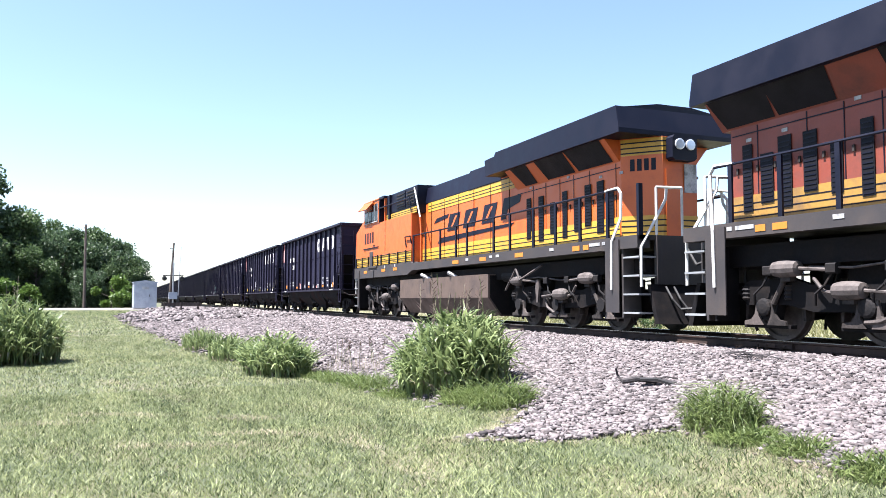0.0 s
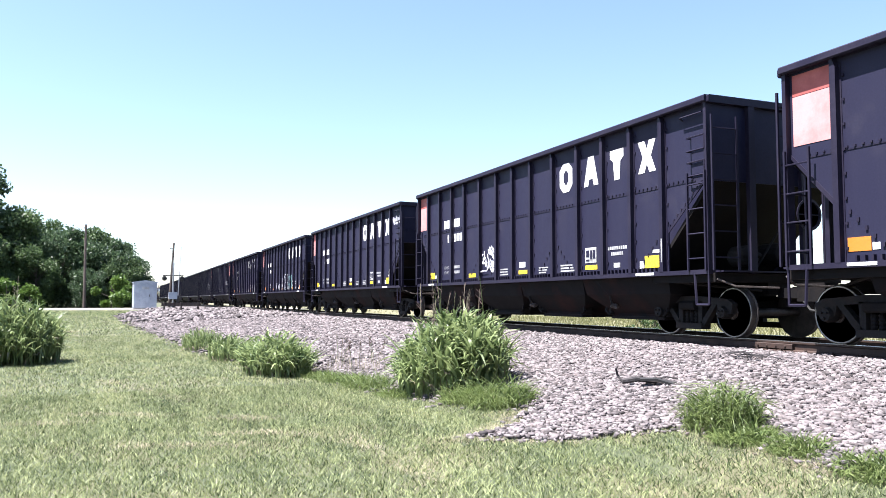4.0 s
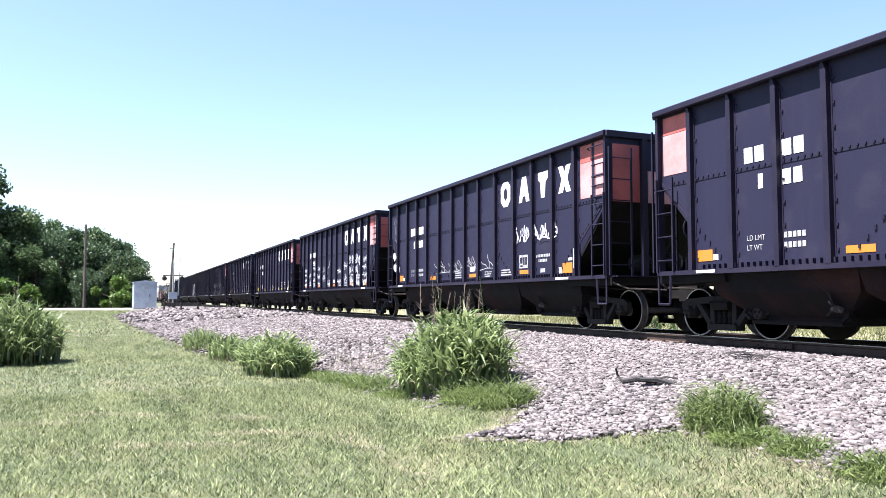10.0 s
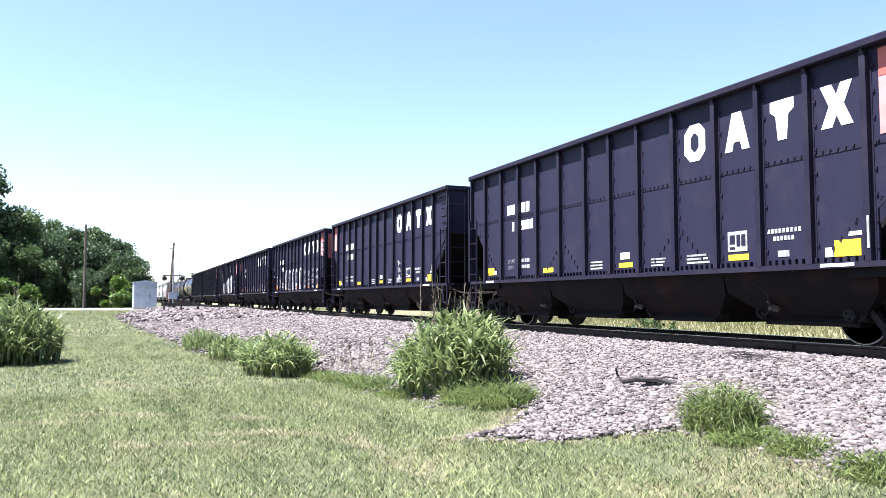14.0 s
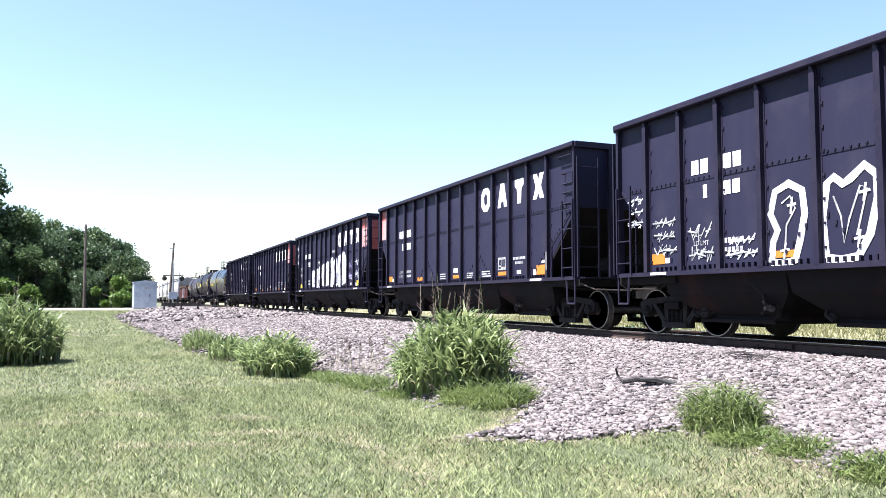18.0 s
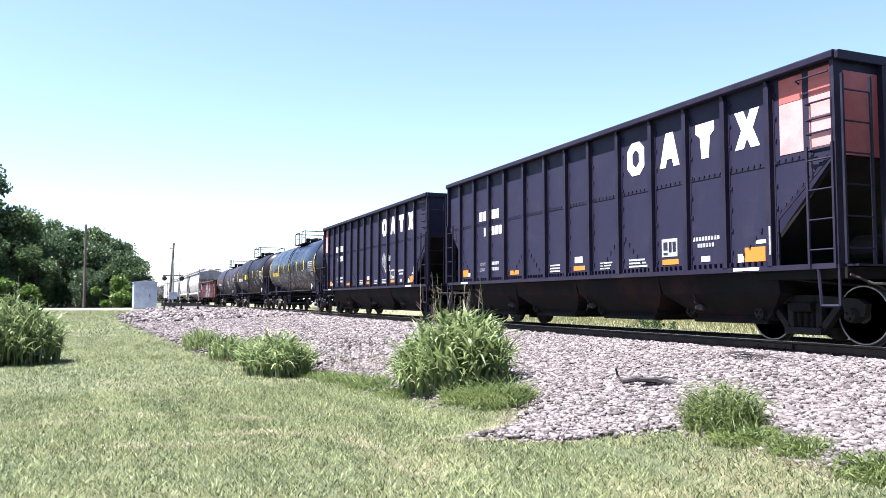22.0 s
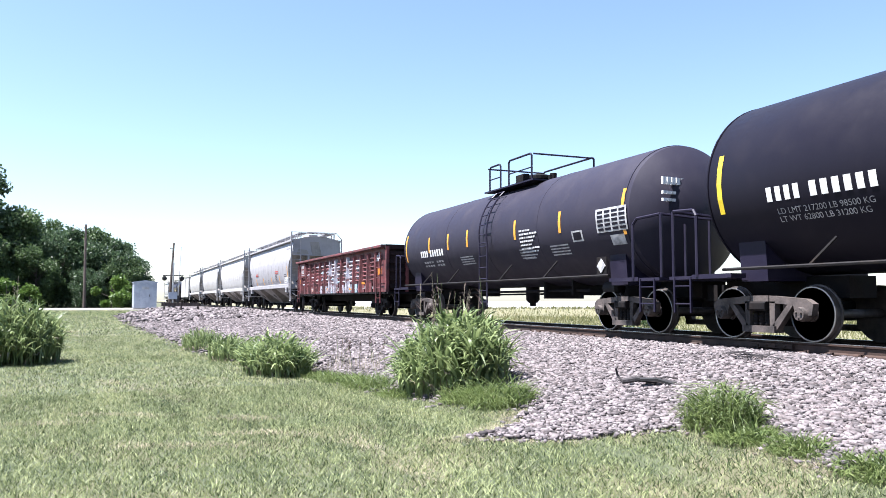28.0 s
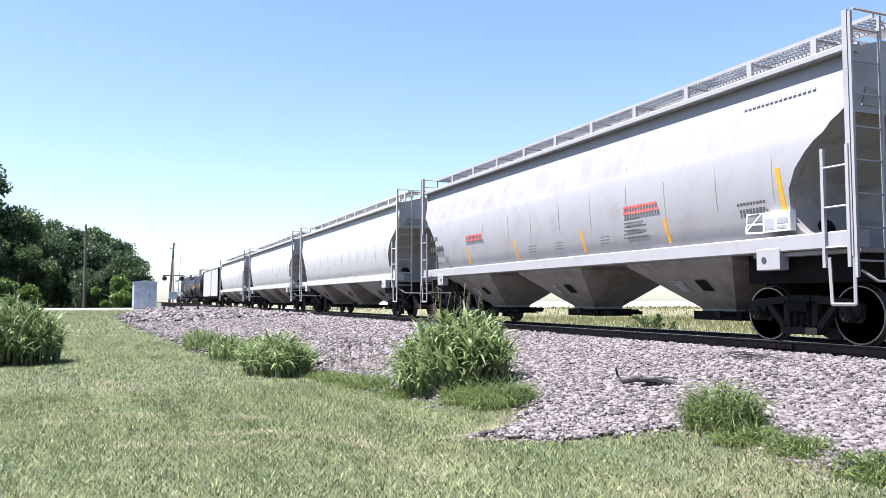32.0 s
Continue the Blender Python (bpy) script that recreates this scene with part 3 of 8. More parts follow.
def blade_strips(n, centre, rx, ry, h0, h1, w0, w1, droop, seed):
    """Arching, twisting blades as tapered strips rooted in an ellipse."""
    g = np.random.default_rng(seed)
    r, a = np.sqrt(g.uniform(0, 1, n)), g.uniform(0, 2 * np.pi, n)
    x, y = r * np.cos(a), r * np.sin(a)
    root = np.stack([centre[0] + x * rx, centre[1] + y * ry], 1)
    rz = land(root[:, 0], root[:, 1]) - 0.03
    h = g.uniform(h0, h1, n) * (1.05 - 0.4 * r ** 2)
    lift = g.uniform(0.0, 0.8, n) * (h1 > 0.6)
    out = a + g.normal(0, 1.9, n)
    d = np.stack([np.cos(out), np.sin(out)], 1)
    bend = g.uniform(0.25, 1.0, n) * droop * np.minimum(h, 0.75) * (0.75 - 0.3 * lift)
    fall = g.uniform(0.1, 0.85, n) * droop
    turn = out + np.pi / 2 + g.normal(0, 0.9, n)
    twist = g.normal(0, 0.9, n)
    w = g.uniform(w0, w1, n)
    vs = []
    for u, wf in ((0, 0.55), (0.3, 1.0), (0.62, 0.95), (0.84, 0.6), (1.0, 0.08)):
        t = turn + twist * u
        s = np.stack([np.cos(t), np.sin(t), 0.35 * np.sin(t * 3)], 1)
        p = np.empty((n, 3))
        p[:, :2] = root + d * (bend * u ** 2.0)[:, None]
        p[:, 2] = rz + h * (lift + (1 - lift) * (u - fall * u ** 3) if h1 > 0.6 else u - fall * u ** 3)
        vs += [p - s * (w * wf / 2)[:, None], p + s * (w * wf / 2)[:, None]]
    v = np.stack(vs, 1).reshape(-1, 3)
    f = (np.arange(n)[:, None, None] * 10 + np.array([(0, 1, 3, 2), (2, 3, 5, 4), (4, 5, 7, 6), (6, 7, 9, 8)])[None]).reshape(-1, 4)
    return v, f


def clump(name, label, cx, cy, rx, ry, h0, h1, n, w0, w1, mat, droop=0.8, stalks=0, dead=0, seed=1):
    top = tagged(new(name), label, "grass clump")
    top.location = (cx, cy, float(land(cx, cy)))
    v, f = blade_strips(n, (cx, cy), rx, ry, h0, h1, w0, w1, droop, seed)
    v[:, :3] -= np.array(top.location)
    part("foliage", big_mesh("foliage", v, f, mat), None, top)["kind"] = "stuff"
    if dead:
        v, f = blade_strips(dead, (cx, cy), rx * 0.95, ry * 0.95, h0 * 0.5, h1 * 0.62, w0, w1 * 0.8, 1.2, seed + 50)
        v[:, :3] -= np.array(top.location)
        part("dry_foliage", big_mesh("dry_foliage", v, f, STRAW), None, top, "dry straw-coloured blades")["kind"] = "stuff"
    g = random.Random(seed)
    for _ in range(stalks):
        a, r = g.uniform(0, 6.28), g.uniform(0.1, 0.75)
        x, y, h = math.cos(a) * r * rx, math.sin(a) * r * ry, h1 * g.uniform(0.95, 1.25)
        lx, ly = g.uniform(-0.18, 0.18), g.uniform(-0.18, 0.18)
        stem = part("stalk", Shape().pipe([(x, y, 0), (x + lx * 0.4, y + ly * 0.4, h * 0.6), (x + lx, y + ly, h)], 0.004, 4), STRAW if g.random() < 0.5 else BLADE, top)
        head = Shape()
        for j in range(9):
            u = 0.72 + 0.03 * j
            p = Vector((x + lx * u, y + ly * u, h * u))
            q = p + Vector((g.uniform(-0.07, 0.07), g.uniform(-0.07, 0.07), g.uniform(0.03, 0.09)))
            head.tube(p, q, 0.006, 3, 0.002)
        part("seed_head", head, SEED, stem)["kind"] = "stuff"
    return top


clump("tall_grass_clump", "dense tall green grass clump with seed heads beside ballast", -11.75, -6.1, 0.95, 0.88, 0.75, 1.5, 2500, 0.026, 0.06, BLADE, 1.05, 16, 420, 3)
clump("tall_grass_clump", "bushy green grass clump at the lawn edge", -16.2, -8.1, 0.88, 0.7, 0.5, 1.05, 1400, 0.026, 0.055, BLADE, 1.0, 0, 160, 4)
clump("tall_grass_clump", "ragged green grass clump on the gravel bank", -20.4, -8.45, 0.85, 0.6, 0.4, 0.8, 900, 0.02, 0.042, BLADE, 0.7, 0, 80, 5)
clump("tall_grass_clump", "low green grass clump on the gravel bank", -24.7, -8.8, 0.85, 0.6, 0.4, 0.8, 800, 0.014, 0.03, BLADE, 0.7, 0, 50, 6)
clump("tall_grass_clump", "low green grass clump on the gravel bank", -18.4, -8.1, 0.8, 0.5, 0.4, 0.72, 900, 0.02, 0.045, BLADE, 0.9, 0, 60, 16)
clump("tall_grass_clump", "large rounded tall grass clump shading the lawn", -20.9, -13.6, 1.35, 1.2, 0.95, 1.8, 3200, 0.028, 0.06, BLADE, 1.0, 6, 240, 7)
clump("tall_grass_clump", "large tall grass clump with grey seed heads", -25.5, -15.6, 1.7, 1.5, 1.2, 2.1, 2400, 0.016, 0.036, BLADE, 0.6, 34, 260, 8)
clump("tall_grass_clump", "tall rank grass at the lawn's far side", -33.5, -17.6, 2.6, 1.8, 1.0, 1.9, 1800, 0.02, 0.04, BLADE, 0.6, 26, 260, 9)
for sd, (cx, cy, rx, ry, h) in enumerate(((-13.3, -7.05, 0.75, 0.4, 0.46), (-14.3, -7.3, 0.5, 0.35, 0.34), (-9.85, -6.2, 0.5, 0.42, 0.62), (-10.5, -6.45, 0.4, 0.3, 0.44), (-6.5, -5.3, 0.36, 0.34, 0.66), (-6.0, -5.5, 0.32, 0.28, 0.3), (-5.35, -5.45, 0.26, 0.24, 0.27), (-4.5, -5.5, 0.34, 0.28, 0.3), (-11.9, -6.95, 0.5, 0.3, 0.3), (-15.3, -7.4, 0.6, 0.35, 0.32))):
    clump("weed_tuft", "low soft green weed tuft at the gravel edge", cx, cy, rx * 1.1, ry * 1.1, h * 0.3, h * 0.95, 1300, 0.007, 0.017, BLADE_LOW, 1.3, 0, 60, 20 + sd)
for sd, (cx, cy) in enumerate(((-15.4, -6.7), (-14.7, -6.5), (-15.9, -6.9))):
    clump("dry_weed", "thin grey-brown dry weed stalks in the ballast", cx, cy, 0.3, 0.25, 0.3, 0.62, 70, 0.004, 0.008, STRAW, 0.5, 3, 0, 60 + sd)

# ---- shrubs and trees ----


def leaf_quads(centres, size, seed):
    g = np.random.default_rng(seed)
    n = len(centres)
    u = g.normal(0, 1, (n, 3))
    u /= np.linalg.norm(u, axis=1)[:, None]
    w = np.cross(u, g.normal(0, 1, (n, 3)))
    w /= np.linalg.norm(w, axis=1)[:, None]
    s = (size * g.uniform(0.6, 1.3, n))[:, None]
    v = np.stack([centres - u * s * 0.5, centres + w * s * 0.28, centres + u * s * 0.5, centres - w * s * 0.28], 1).reshape(-1, 3)
    return v, np.arange(4 * n).reshape(-1, 4)


def tree(name, label, height, spread_r, lobes, leaves, leaf, mat, seed, trunk=0.25, bare=0.22):
    """A trunk with limbs, and a crown of leaves gathered in uneven lobes."""
    g = random.Random(seed)
    top = tagged(new(name), label, "tree" if height > 3 else "bush")
    shape = Shape()
    shape.tube((0, 0, -0.3), (0.1, 0.05, height * 0.45), trunk, 8, trunk * 0.6)
    shape.tube((0.1, 0.05, height * 0.45), (0, 0, height * 0.86), trunk * 0.6, 7, trunk * 0.12)
    cs = []
    for i in range(lobes):
        a, u = g.uniform(0, 6.283), (i + 0.5) / lobes
        z = height * (bare + (0.93 - bare) * u)
        r = spread_r * (0.35 + 0.65 * math.sin(math.pi * min(0.95, 0.18 + 0.75 * u))) * g.uniform(0.45, 0.95)
        c = (math.cos(a) * r, math.sin(a) * r, z)
        cs.append((c, spread_r * g.uniform(0.16, 0.42)))
        shape.tube((0, 0, z * 0.62), c, trunk * 0.28, 5, trunk * 0.06)
    part("trunk", shape, BARK, top)
    rg = np.random.default_rng(seed)
    pts = []
    per = leaves // lobes
    for c, r in cs:
        d = rg.normal(0, 1, (per, 3))
        d /= np.linalg.norm(d, axis=1)[:, None]
        rr = r * (0.3 + 0.6 * rg.uniform(0, 1, per) ** 0.6 + np.abs(rg.normal(0, 0.22, per)))
        pts.append(np.array(c) + d * rr[:, None] * np.array([1, 1, 0.75]))
    v, f = leaf_quads(np.concatenate(pts), leaf, seed)
    part("crown", big_mesh("crown", v, f, mat), None, top)
    return top


kinds = [tree("tree", "tall dark green broadleaf tree at the wood's edge", 15.0, 5.0, 44, 15000, 0.5, LEAF_DARK, 31),
         tree("tree", "full green broadleaf tree beside the road", 11.0, 4.6, 40, 14000, 0.44, LEAF_MID, 32, bare=0.12),
         tree("tree", "dense dark tree with upright branches beside the crossing", 10.5, 5.2, 46, 15000, 0.44, LEAF_DARK, 33, bare=0.06)]
places = [(0, -100, -27.4, 1.05, 10, 1.04), (0, -108, -34, 1.1, 80, 1.04), (1, -101, -22.9, 0.95, 30, 1.08), (1, -104, -20.2, 0.9, 250, 1.08), (2, -101, -17.6, 0.8, 140, 1.10),
          (1, -103, -15.2, 0.78, 75, 1.08), (2, -101, -12.3, 0.8, 110, 1.08), (2, -102, -9.9, 0.6, 15, 1.09), (1, -99, -11.0, 0.55, 200, 0.96), (1, -97, -19.8, 0.6, 290, 0.96),
          (2, -97, -14.6, 0.5, 230, 0.96), (0, -128, -42, 1.15, 310, 0.96), (1, -96, -25.0, 0.72, 170, 1.04), (2, -112, -16.0, 0.8, 60, 0.96)]
used = set()
for kind, x, y, s, turn, tall in places:
    m = pose(x, y, float(land(x, y)), 0, 0, turn) @ Matrix.Diagonal((s, s, s * tall, 1))
    if kind in used:
        copy_thing(kinds[kind], m)
    else:
        used.add(kind)
        kinds[kind].matrix_basis = m
bush = tree("bush", "rounded pale green roadside bush", 2.6, 1.8, 10, 2600, 0.3, LEAF_PALE, 41, 0.08, 0.1)
spots = [(-89, -21.5, 1.1), (-90, -23.5, 1.4), (-88.5, -19.6, 0.8), (-92, -26.5, 1.5), (-90, -12.0, 1.15), (-93, -29.5, 1.3), (-88, -25, 1.0)]
for i, (x, y, s) in enumerate(spots):
    m = pose(x, y, float(land(x, y)), 0, 0, i * 47) @ Matrix.Diagonal((s, s, s, 1))
    if i:
        copy_thing(bush, m)
    else:
        bush.matrix_basis = m
sapling = tree("sapling", "small leafy sapling beyond the rails", 1.35, 0.55, 9, 420, 0.13, LEAF_MID, 45, 0.025, 0.15)
for i, (x, y, s) in enumerate(((-23.9, 6.3, 0.85), (-22.7, 6.2, 0.95), (-23.4, 7.0, 0.6), (-22.0, 6.6, 0.7), (-17.0, 24, 1.2))):
    m = pose(x, y, float(land(x, y)), 0, 0, i * 80) @ Matrix.Diagonal((s, s, s, 1))
    if i:
        copy_thing(sapling, m)
    else:
        sapling.matrix_basis = m

# ---- at the crossing ----
gz = float(land(-75, -9))
cabinet = tagged(new("signal_cabinet"), "silvery aluminium railway signal cabinet by the crossing", "cabinet")
cabinet.matrix_basis = pose(-75.5, -9.15, gz, 0, 0, 4)
part("body", Shape().box(-0.9, 0.9, -0.95, 0.95, 0.12, 2.35, 0.03), SILVER, cabinet)
part("base", Shape().box(-0.85, 0.85, -0.9, 0.9, -0.1, 0.12), ASPHALT, cabinet)
part("roof", Shape().prism_x([(-1.02, 2.35), (1.02, 2.35), (1.02, 2.42), (0, 2.56), (-1.02, 2.42)], -0.98, 0.98), SILVER, cabinet)
part("door", Shape().box(0.9, 0.93, -0.5, 0.5, 0.25, 2.2), SILVER, cabinet, "flush aluminium door")
part("door_handle", Shape().box(0.93, 0.97, 0.32, 0.38, 1.1, 1.3), SIGNALBLACK, cabinet)
part("vent", Shape().box(0.93, 0.945, -0.3, 0.3, 1.75, 2.0), GALV, cabinet)

mast = tagged(new("crossing_signal"), "grade crossing signal mast with hooded lamps", "signal")
mast.matrix_basis = pose(-72.5, -6.9, gz, 0, 0, 0)
part("pole", Shape().tube((0, 0, 0), (0, 0, 4.1), 0.07, 8), GALV, mast)
part("base", Shape().spin("z", (0, 0, 0), [(0, 0.28), (0.25, 0.24), (0.5, 0.12)], 10), SIGNALBLACK, mast)
part("lamp_arm", Shape().tube((0, -0.85, 2.95), (0, 0.85, 2.95), 0.04), SIGNALBLACK, mast)
for y in (-0.72, 0.72):
    hood = part("lamp", Shape().spin("x", (0, y, 2.7), [(-0.16, 0.2), (-0.12, 0.21), (-0.1, 0.12), (0.05, 0.09)], 12), SIGNALBLACK, mast)
    part("visor", Shape().spin("x", (-0.2, y, 2.72), [(0, 0.15), (0.2, 0.13)], 10), SIGNALBLACK, hood)
part("gate_machine", Shape().box(-0.3, 0.3, -0.35, 0.35, 0.9, 1.5, 0.05), SILVER, mast)
part("gate_arm", Shape().tube((0.0, 0.42, 1.2), (0.0, 0.6, 5.5), 0.045, 6, 0.025), GATEWHITE, mast, "raised striped gate arm")
part("counterweight", Shape().box(-0.08, 0.08, 0.3, 0.5, 0.6, 1.1), SIGNALBLACK, mast)
barrier = tagged(new("guard_rail"), "low dark guard rail on posts by the crossing", "guard rail")
barrier.matrix_basis = pose(-62.0, -6.9, float(land(-62, -6.9)), 0, 0, 0)
for y in (-1.2, 0.0, 1.2):
    part("post", Shape().box(-0.06, 0.06, y - 0.06, y + 0.06, -0.2, 0.75), POLE, barrier)
part("beam", Shape().box(-0.1, -0.06, -1.4, 1.4, 0.45, 0.7), POLE, barrier)


def utility_pole(x, y, h, lean):
    p = tagged(new("utility_pole"), "weathered timber utility pole", "pole")
    p.matrix_basis = pose(x, y, float(land(x, y)), lean, 0, 0)
    part("shaft", Shape().tube((0, 0, -0.5), (0, 0, h), 0.16, 8, 0.1), POLE, p)
    part("bracket", Shape().box(-0.05, 0.05, -0.35, 0.0, h - 0.75, h - 0.68), POLE, p)
    part("insulator", Shape().spin("z", (0, -0.32, h - 0.68), [(0, 0.04), (0.06, 0.06), (0.14, 0.03)], 8), GALV, p)
    return p


utility_pole(-88.0, -14.55, 8.6, 0.5)
utility_pole(-97.0, -5.9, 7.6, -3.0)

# ---- litter on the ballast ----
branch = tagged(new("dead_branch"), "dark forked dead branch lying on the ballast", "branch")
branch.matrix_basis = pose(-8.95, -4.42, float(land(-8.95, -4.42)) + 0.07, 0, 0, 62)
part("stem", Shape().pipe([(-0.32, 0, 0.02), (-0.1, 0.03, 0.05), (0.15, 0.0, 0.03), (0.4, -0.05, 0.0)], 0.038, 7), DEADWOOD, branch)
part("fork", Shape().pipe([(-0.3, 0.0, 0.0), (-0.38, 0.05, 0.1), (-0.4, 0.02, 0.2)], 0.016, 6), DEADWOOD, branch)
part("twig", Shape().pipe([(0.1, 0.0, 0.04), (0.3, 0.1, 0.08), (0.45, 0.12, 0.05)], 0.01, 5), DEADWOOD, branch)
rag = tagged(new("rubber_strip"), "torn black rubber strip lying on the ballast", "litter")
rag.matrix_basis = pose(-8.75, -4.3, float(land(-8.75, -4.3)) + 0.05, 4, 8, 50)
part("strip", Shape().prism_y([(-0.3, 0), (-0.1, 0.04), (0.15, 0.01), (0.34, 0.03), (0.34, 0.055), (0.15, 0.04), (-0.1, 0.07), (-0.3, 0.03)], -0.05, 0.05), RUBBERHOSE, rag)
snarl = tagged(new("brush_pile"), "thin tangle of dry grey twigs on the ballast", "twigs")
snarl.matrix_basis = pose(-9.1, -2.35, float(land(-9.1, -2.35)) + 0.06, 0, 0, 0)
gg = random.Random(9)
for i in range(16):
    a = gg.uniform(-0.7, 0.7)
    c = Vector((gg.uniform(-0.35, 0.35), gg.uniform(-0.12, 0.12), gg.uniform(0.0, 0.05)))
    d = Vector((math.cos(a), math.sin(a) * 0.4, gg.uniform(-0.05, 0.12))) * gg.uniform(0.2, 0.45)
    part("twig", Shape().pipe([c - d, c + Vector((0, 0, 0.04)), c + d], 0.006, 4), DEADWOOD, snarl)

# ---- rolling stock ----


def wheelset_mesh(r):
    s = Shape()
    for side in (-1, 1):
        y = side * 0.755
        s.spin("y", (0, y, 0), [(side * -0.06, r + 0.025), (side * -0.035, r + 0.025), (side * -0.03, r), (side * 0.075, r - 0.004), (side * 0.075, r - 0.075), (side * 0.035, r - 0.085), (side * 0.02, 0.2), (side * 0.05, 0.13), (side * 0.1, 0.12)], 28)
    s.tube((0, -0.98, 0), (0, 0.98, 0), 0.075, 10)
    return mesh_of("wheelset", s, WHEELMAT, True)


def bearing_mesh(y, side):
    s = Shape()
    if side:
        s.spin("y", (0, side * y, 0), [(-0.1, 0.115), (0.02, 0.12), (0.1, 0.1)] if side > 0 else [(0.1, 0.115), (-0.02, 0.12), (-0.1, 0.1)], 14)
        for i in range(3):
            a = i * 2.094 + 0.5
            s.tube((0.055 * math.cos(a), side * (y + 0.08), 0.055 * math.sin(a)), (0.055 * math.cos(a), side * (y + 0.13), 0.055 * math.sin(a)), 0.02, 5)
    return s


WHEEL_R = 0.457
WS = wheelset_mesh(WHEEL_R)
RIM = mesh_of("wheel_rim", Shape().spin("y", (0, -0.83, 0), [(0, WHEEL_R - 0.012), (-0.003, WHEEL_R - 0.016), (-0.003, WHEEL_R - 0.03), (0, WHEEL_R - 0.034)], 28), TREAD)
CAPS = [mesh_of("bearing", bearing_mesh(1.03, k), FRAME, True) for k in (-1, 1)]
CAPSDARK = [mesh_of("bearing", bearing_mesh(1.03, k), FRAMEDARK, True) for k in (-1, 1)]


def sideframe_shape(y, w=0.12):
    """Cast side frame: arched top, two windows, a spring pocket between them."""
    s = Shape()
    a, b = y - w / 2, y + w / 2
    for k in (-1, 1):
        s.prism_y([(k * 1.08, 0.44), (k * 1.12, 0.62), (k * 0.98, 0.70), (k * 0.2, 0.76), (k * 0.2, 0.64), (k * 0.72, 0.60), (k * 0.76, 0.44)], a, b)
        s.prism_y([(k * 0.72, 0.61), (k * 0.60, 0.61), (k * 0.22, 0.2), (k * 0.34, 0.16)], a, b)
        s.prism_y([(k * 0.34, 0.66), (k * 0.22, 0.66), (k * 0.22, 0.2), (k * 0.32, 0.2)], a, b)
    s.prism_y([(-0.22, 0.64), (0.22, 0.64), (0.22, 0.76), (-0.22, 0.76)], a, b)
    s.prism_y([(-0.36, 0.14), (0.36, 0.14), (0.36, 0.25), (-0.36, 0.25)], a - 0.05, b + 0.05)
    return s


FRAMES = {k: [mesh_of("side_frame", sideframe_shape(y), m) for y in (-1.0, 1.0)] for k, m in (("pale", FRAME), ("dark", FRAMEDARK))}
SPRING = mesh_of("spring", Shape().spin("z", (0, 0, 0.25), [(o * 0.03, 0.055 if o % 2 else 0.045) for o in range(9)], 8), UNDER)
BOLSTER = mesh_of("bolster", Shape().box(-0.2, 0.2, -1.15, 1.15, 0.5, 0.66, 0.03).box(-0.24, 0.24, -0.25, 0.25, 0.62, 0.86), UNDER)
BRAKES = mesh_of("brake_beam", Shape().box(-0.36, -0.29, -0.8, 0.8, 0.33, 0.4).box(0.29, 0.36, -0.8, 0.8, 0.33, 0.4).box(-0.4, -0.3, -0.85, -0.66, 0.25, 0.6).box(0.3, 0.4, -0.85, -0.66, 0.25, 0.6).tube((-0.4, -0.1, 0.5), (0.4, 0.1, 0.35), 0.025), UNDER)
ROLLING = []  # (wheelset, thing, radius)


def truck(thing, x, look_kind="dark", gap=0.889):
    """A two-axle truck under a car."""
    t = new("truck")
    t.parent, t.location = thing, (x, 0, 0)
    for me in FRAMES[look_kind]:
        part("side_frame", me, None, t)
    part("bolster", BOLSTER, None, t)
    for x in (-0.13, 0.0, 0.13):
        part("spring", SPRING, None, t).location = (x, -1.0, 0)
    part("brake_beam", BRAKES, None, t)
    for k in (-1, 1):
        w = part("wheelset", WS, None, t)
        w.location = (k * gap, 0, WHEEL_R)
        ROLLING.append((w, thing, WHEEL_R))
        r = part("wheel_rim", RIM, None, t, "bright worn wheel rim faces")
        r.location = (k * gap, 0, WHEEL_R)
        for cap in CAPS if look_kind == "pale" else CAPSDARK:
            c = part("bearing", cap, None, t)
            c.location = (k * gap, 0, WHEEL_R)
    return t


def coupler(thing, x, d, reach=0.75):
    s = Shape().box(min(x, x + d * reach * 0.6), max(x, x + d * reach * 0.6), -0.09, 0.09, 0.72, 0.9)
    s.prism_z([(x + d * reach * 0.55, -0.17), (x + d * reach * 0.8, -0.22), (x + d * reach, -0.16), (x + d * reach * 0.86, 0.0), (x + d * reach, 0.14), (x + d * reach * 0.8, 0.2), (x + d * reach * 0.55, 0.15)], 0.66, 0.98)
    part("coupler", s, UNDER, thing)
    part("air_hose", Shape().pipe([(x + d * 0.1, 0.35, 0.75), (x + d * 0.3, 0.38, 0.5), (x + d * reach, 0.3, 0.45)], 0.025, 6), RUBBERHOSE, thing)


def flat_bars(thing, name, mat, y, items, label=""):
    """Small painted blocks on a side: (x0, x1, z0, z1) each, one part each."""
    for x0, x1, z0, z1 in items:
        part(name, Shape().box(x0, x1, y - 0.006, y, z0, z1), mat, thing, label)


def lettering(thing, text, mat, x0, y, z, height, width, lean=0.0):
    """Stencilled words on a side, drawn to a set width; lean tips them with a curved shell."""
    curve = bpy.data.curves.new("stencil", "FONT")
    curve.body, curve.size = text, height * 1.4
    tmp = bpy.data.objects.new("stencil", curve)
    me = bpy.data.meshes.new_from_object(tmp)
    bpy.data.objects.remove(tmp)
    wide = max(v.co.x for v in me.vertices) or 1.0
    for v in me.vertices:
        v.co = Vector((v.co.x * width / wide, v.co.y * math.sin(lean), v.co.y * math.cos(lean)))
    me.materials.append(mat)
    ob = part("stencil_text", me, None, thing)
    ob.location = (x0, y, z)
    return ob


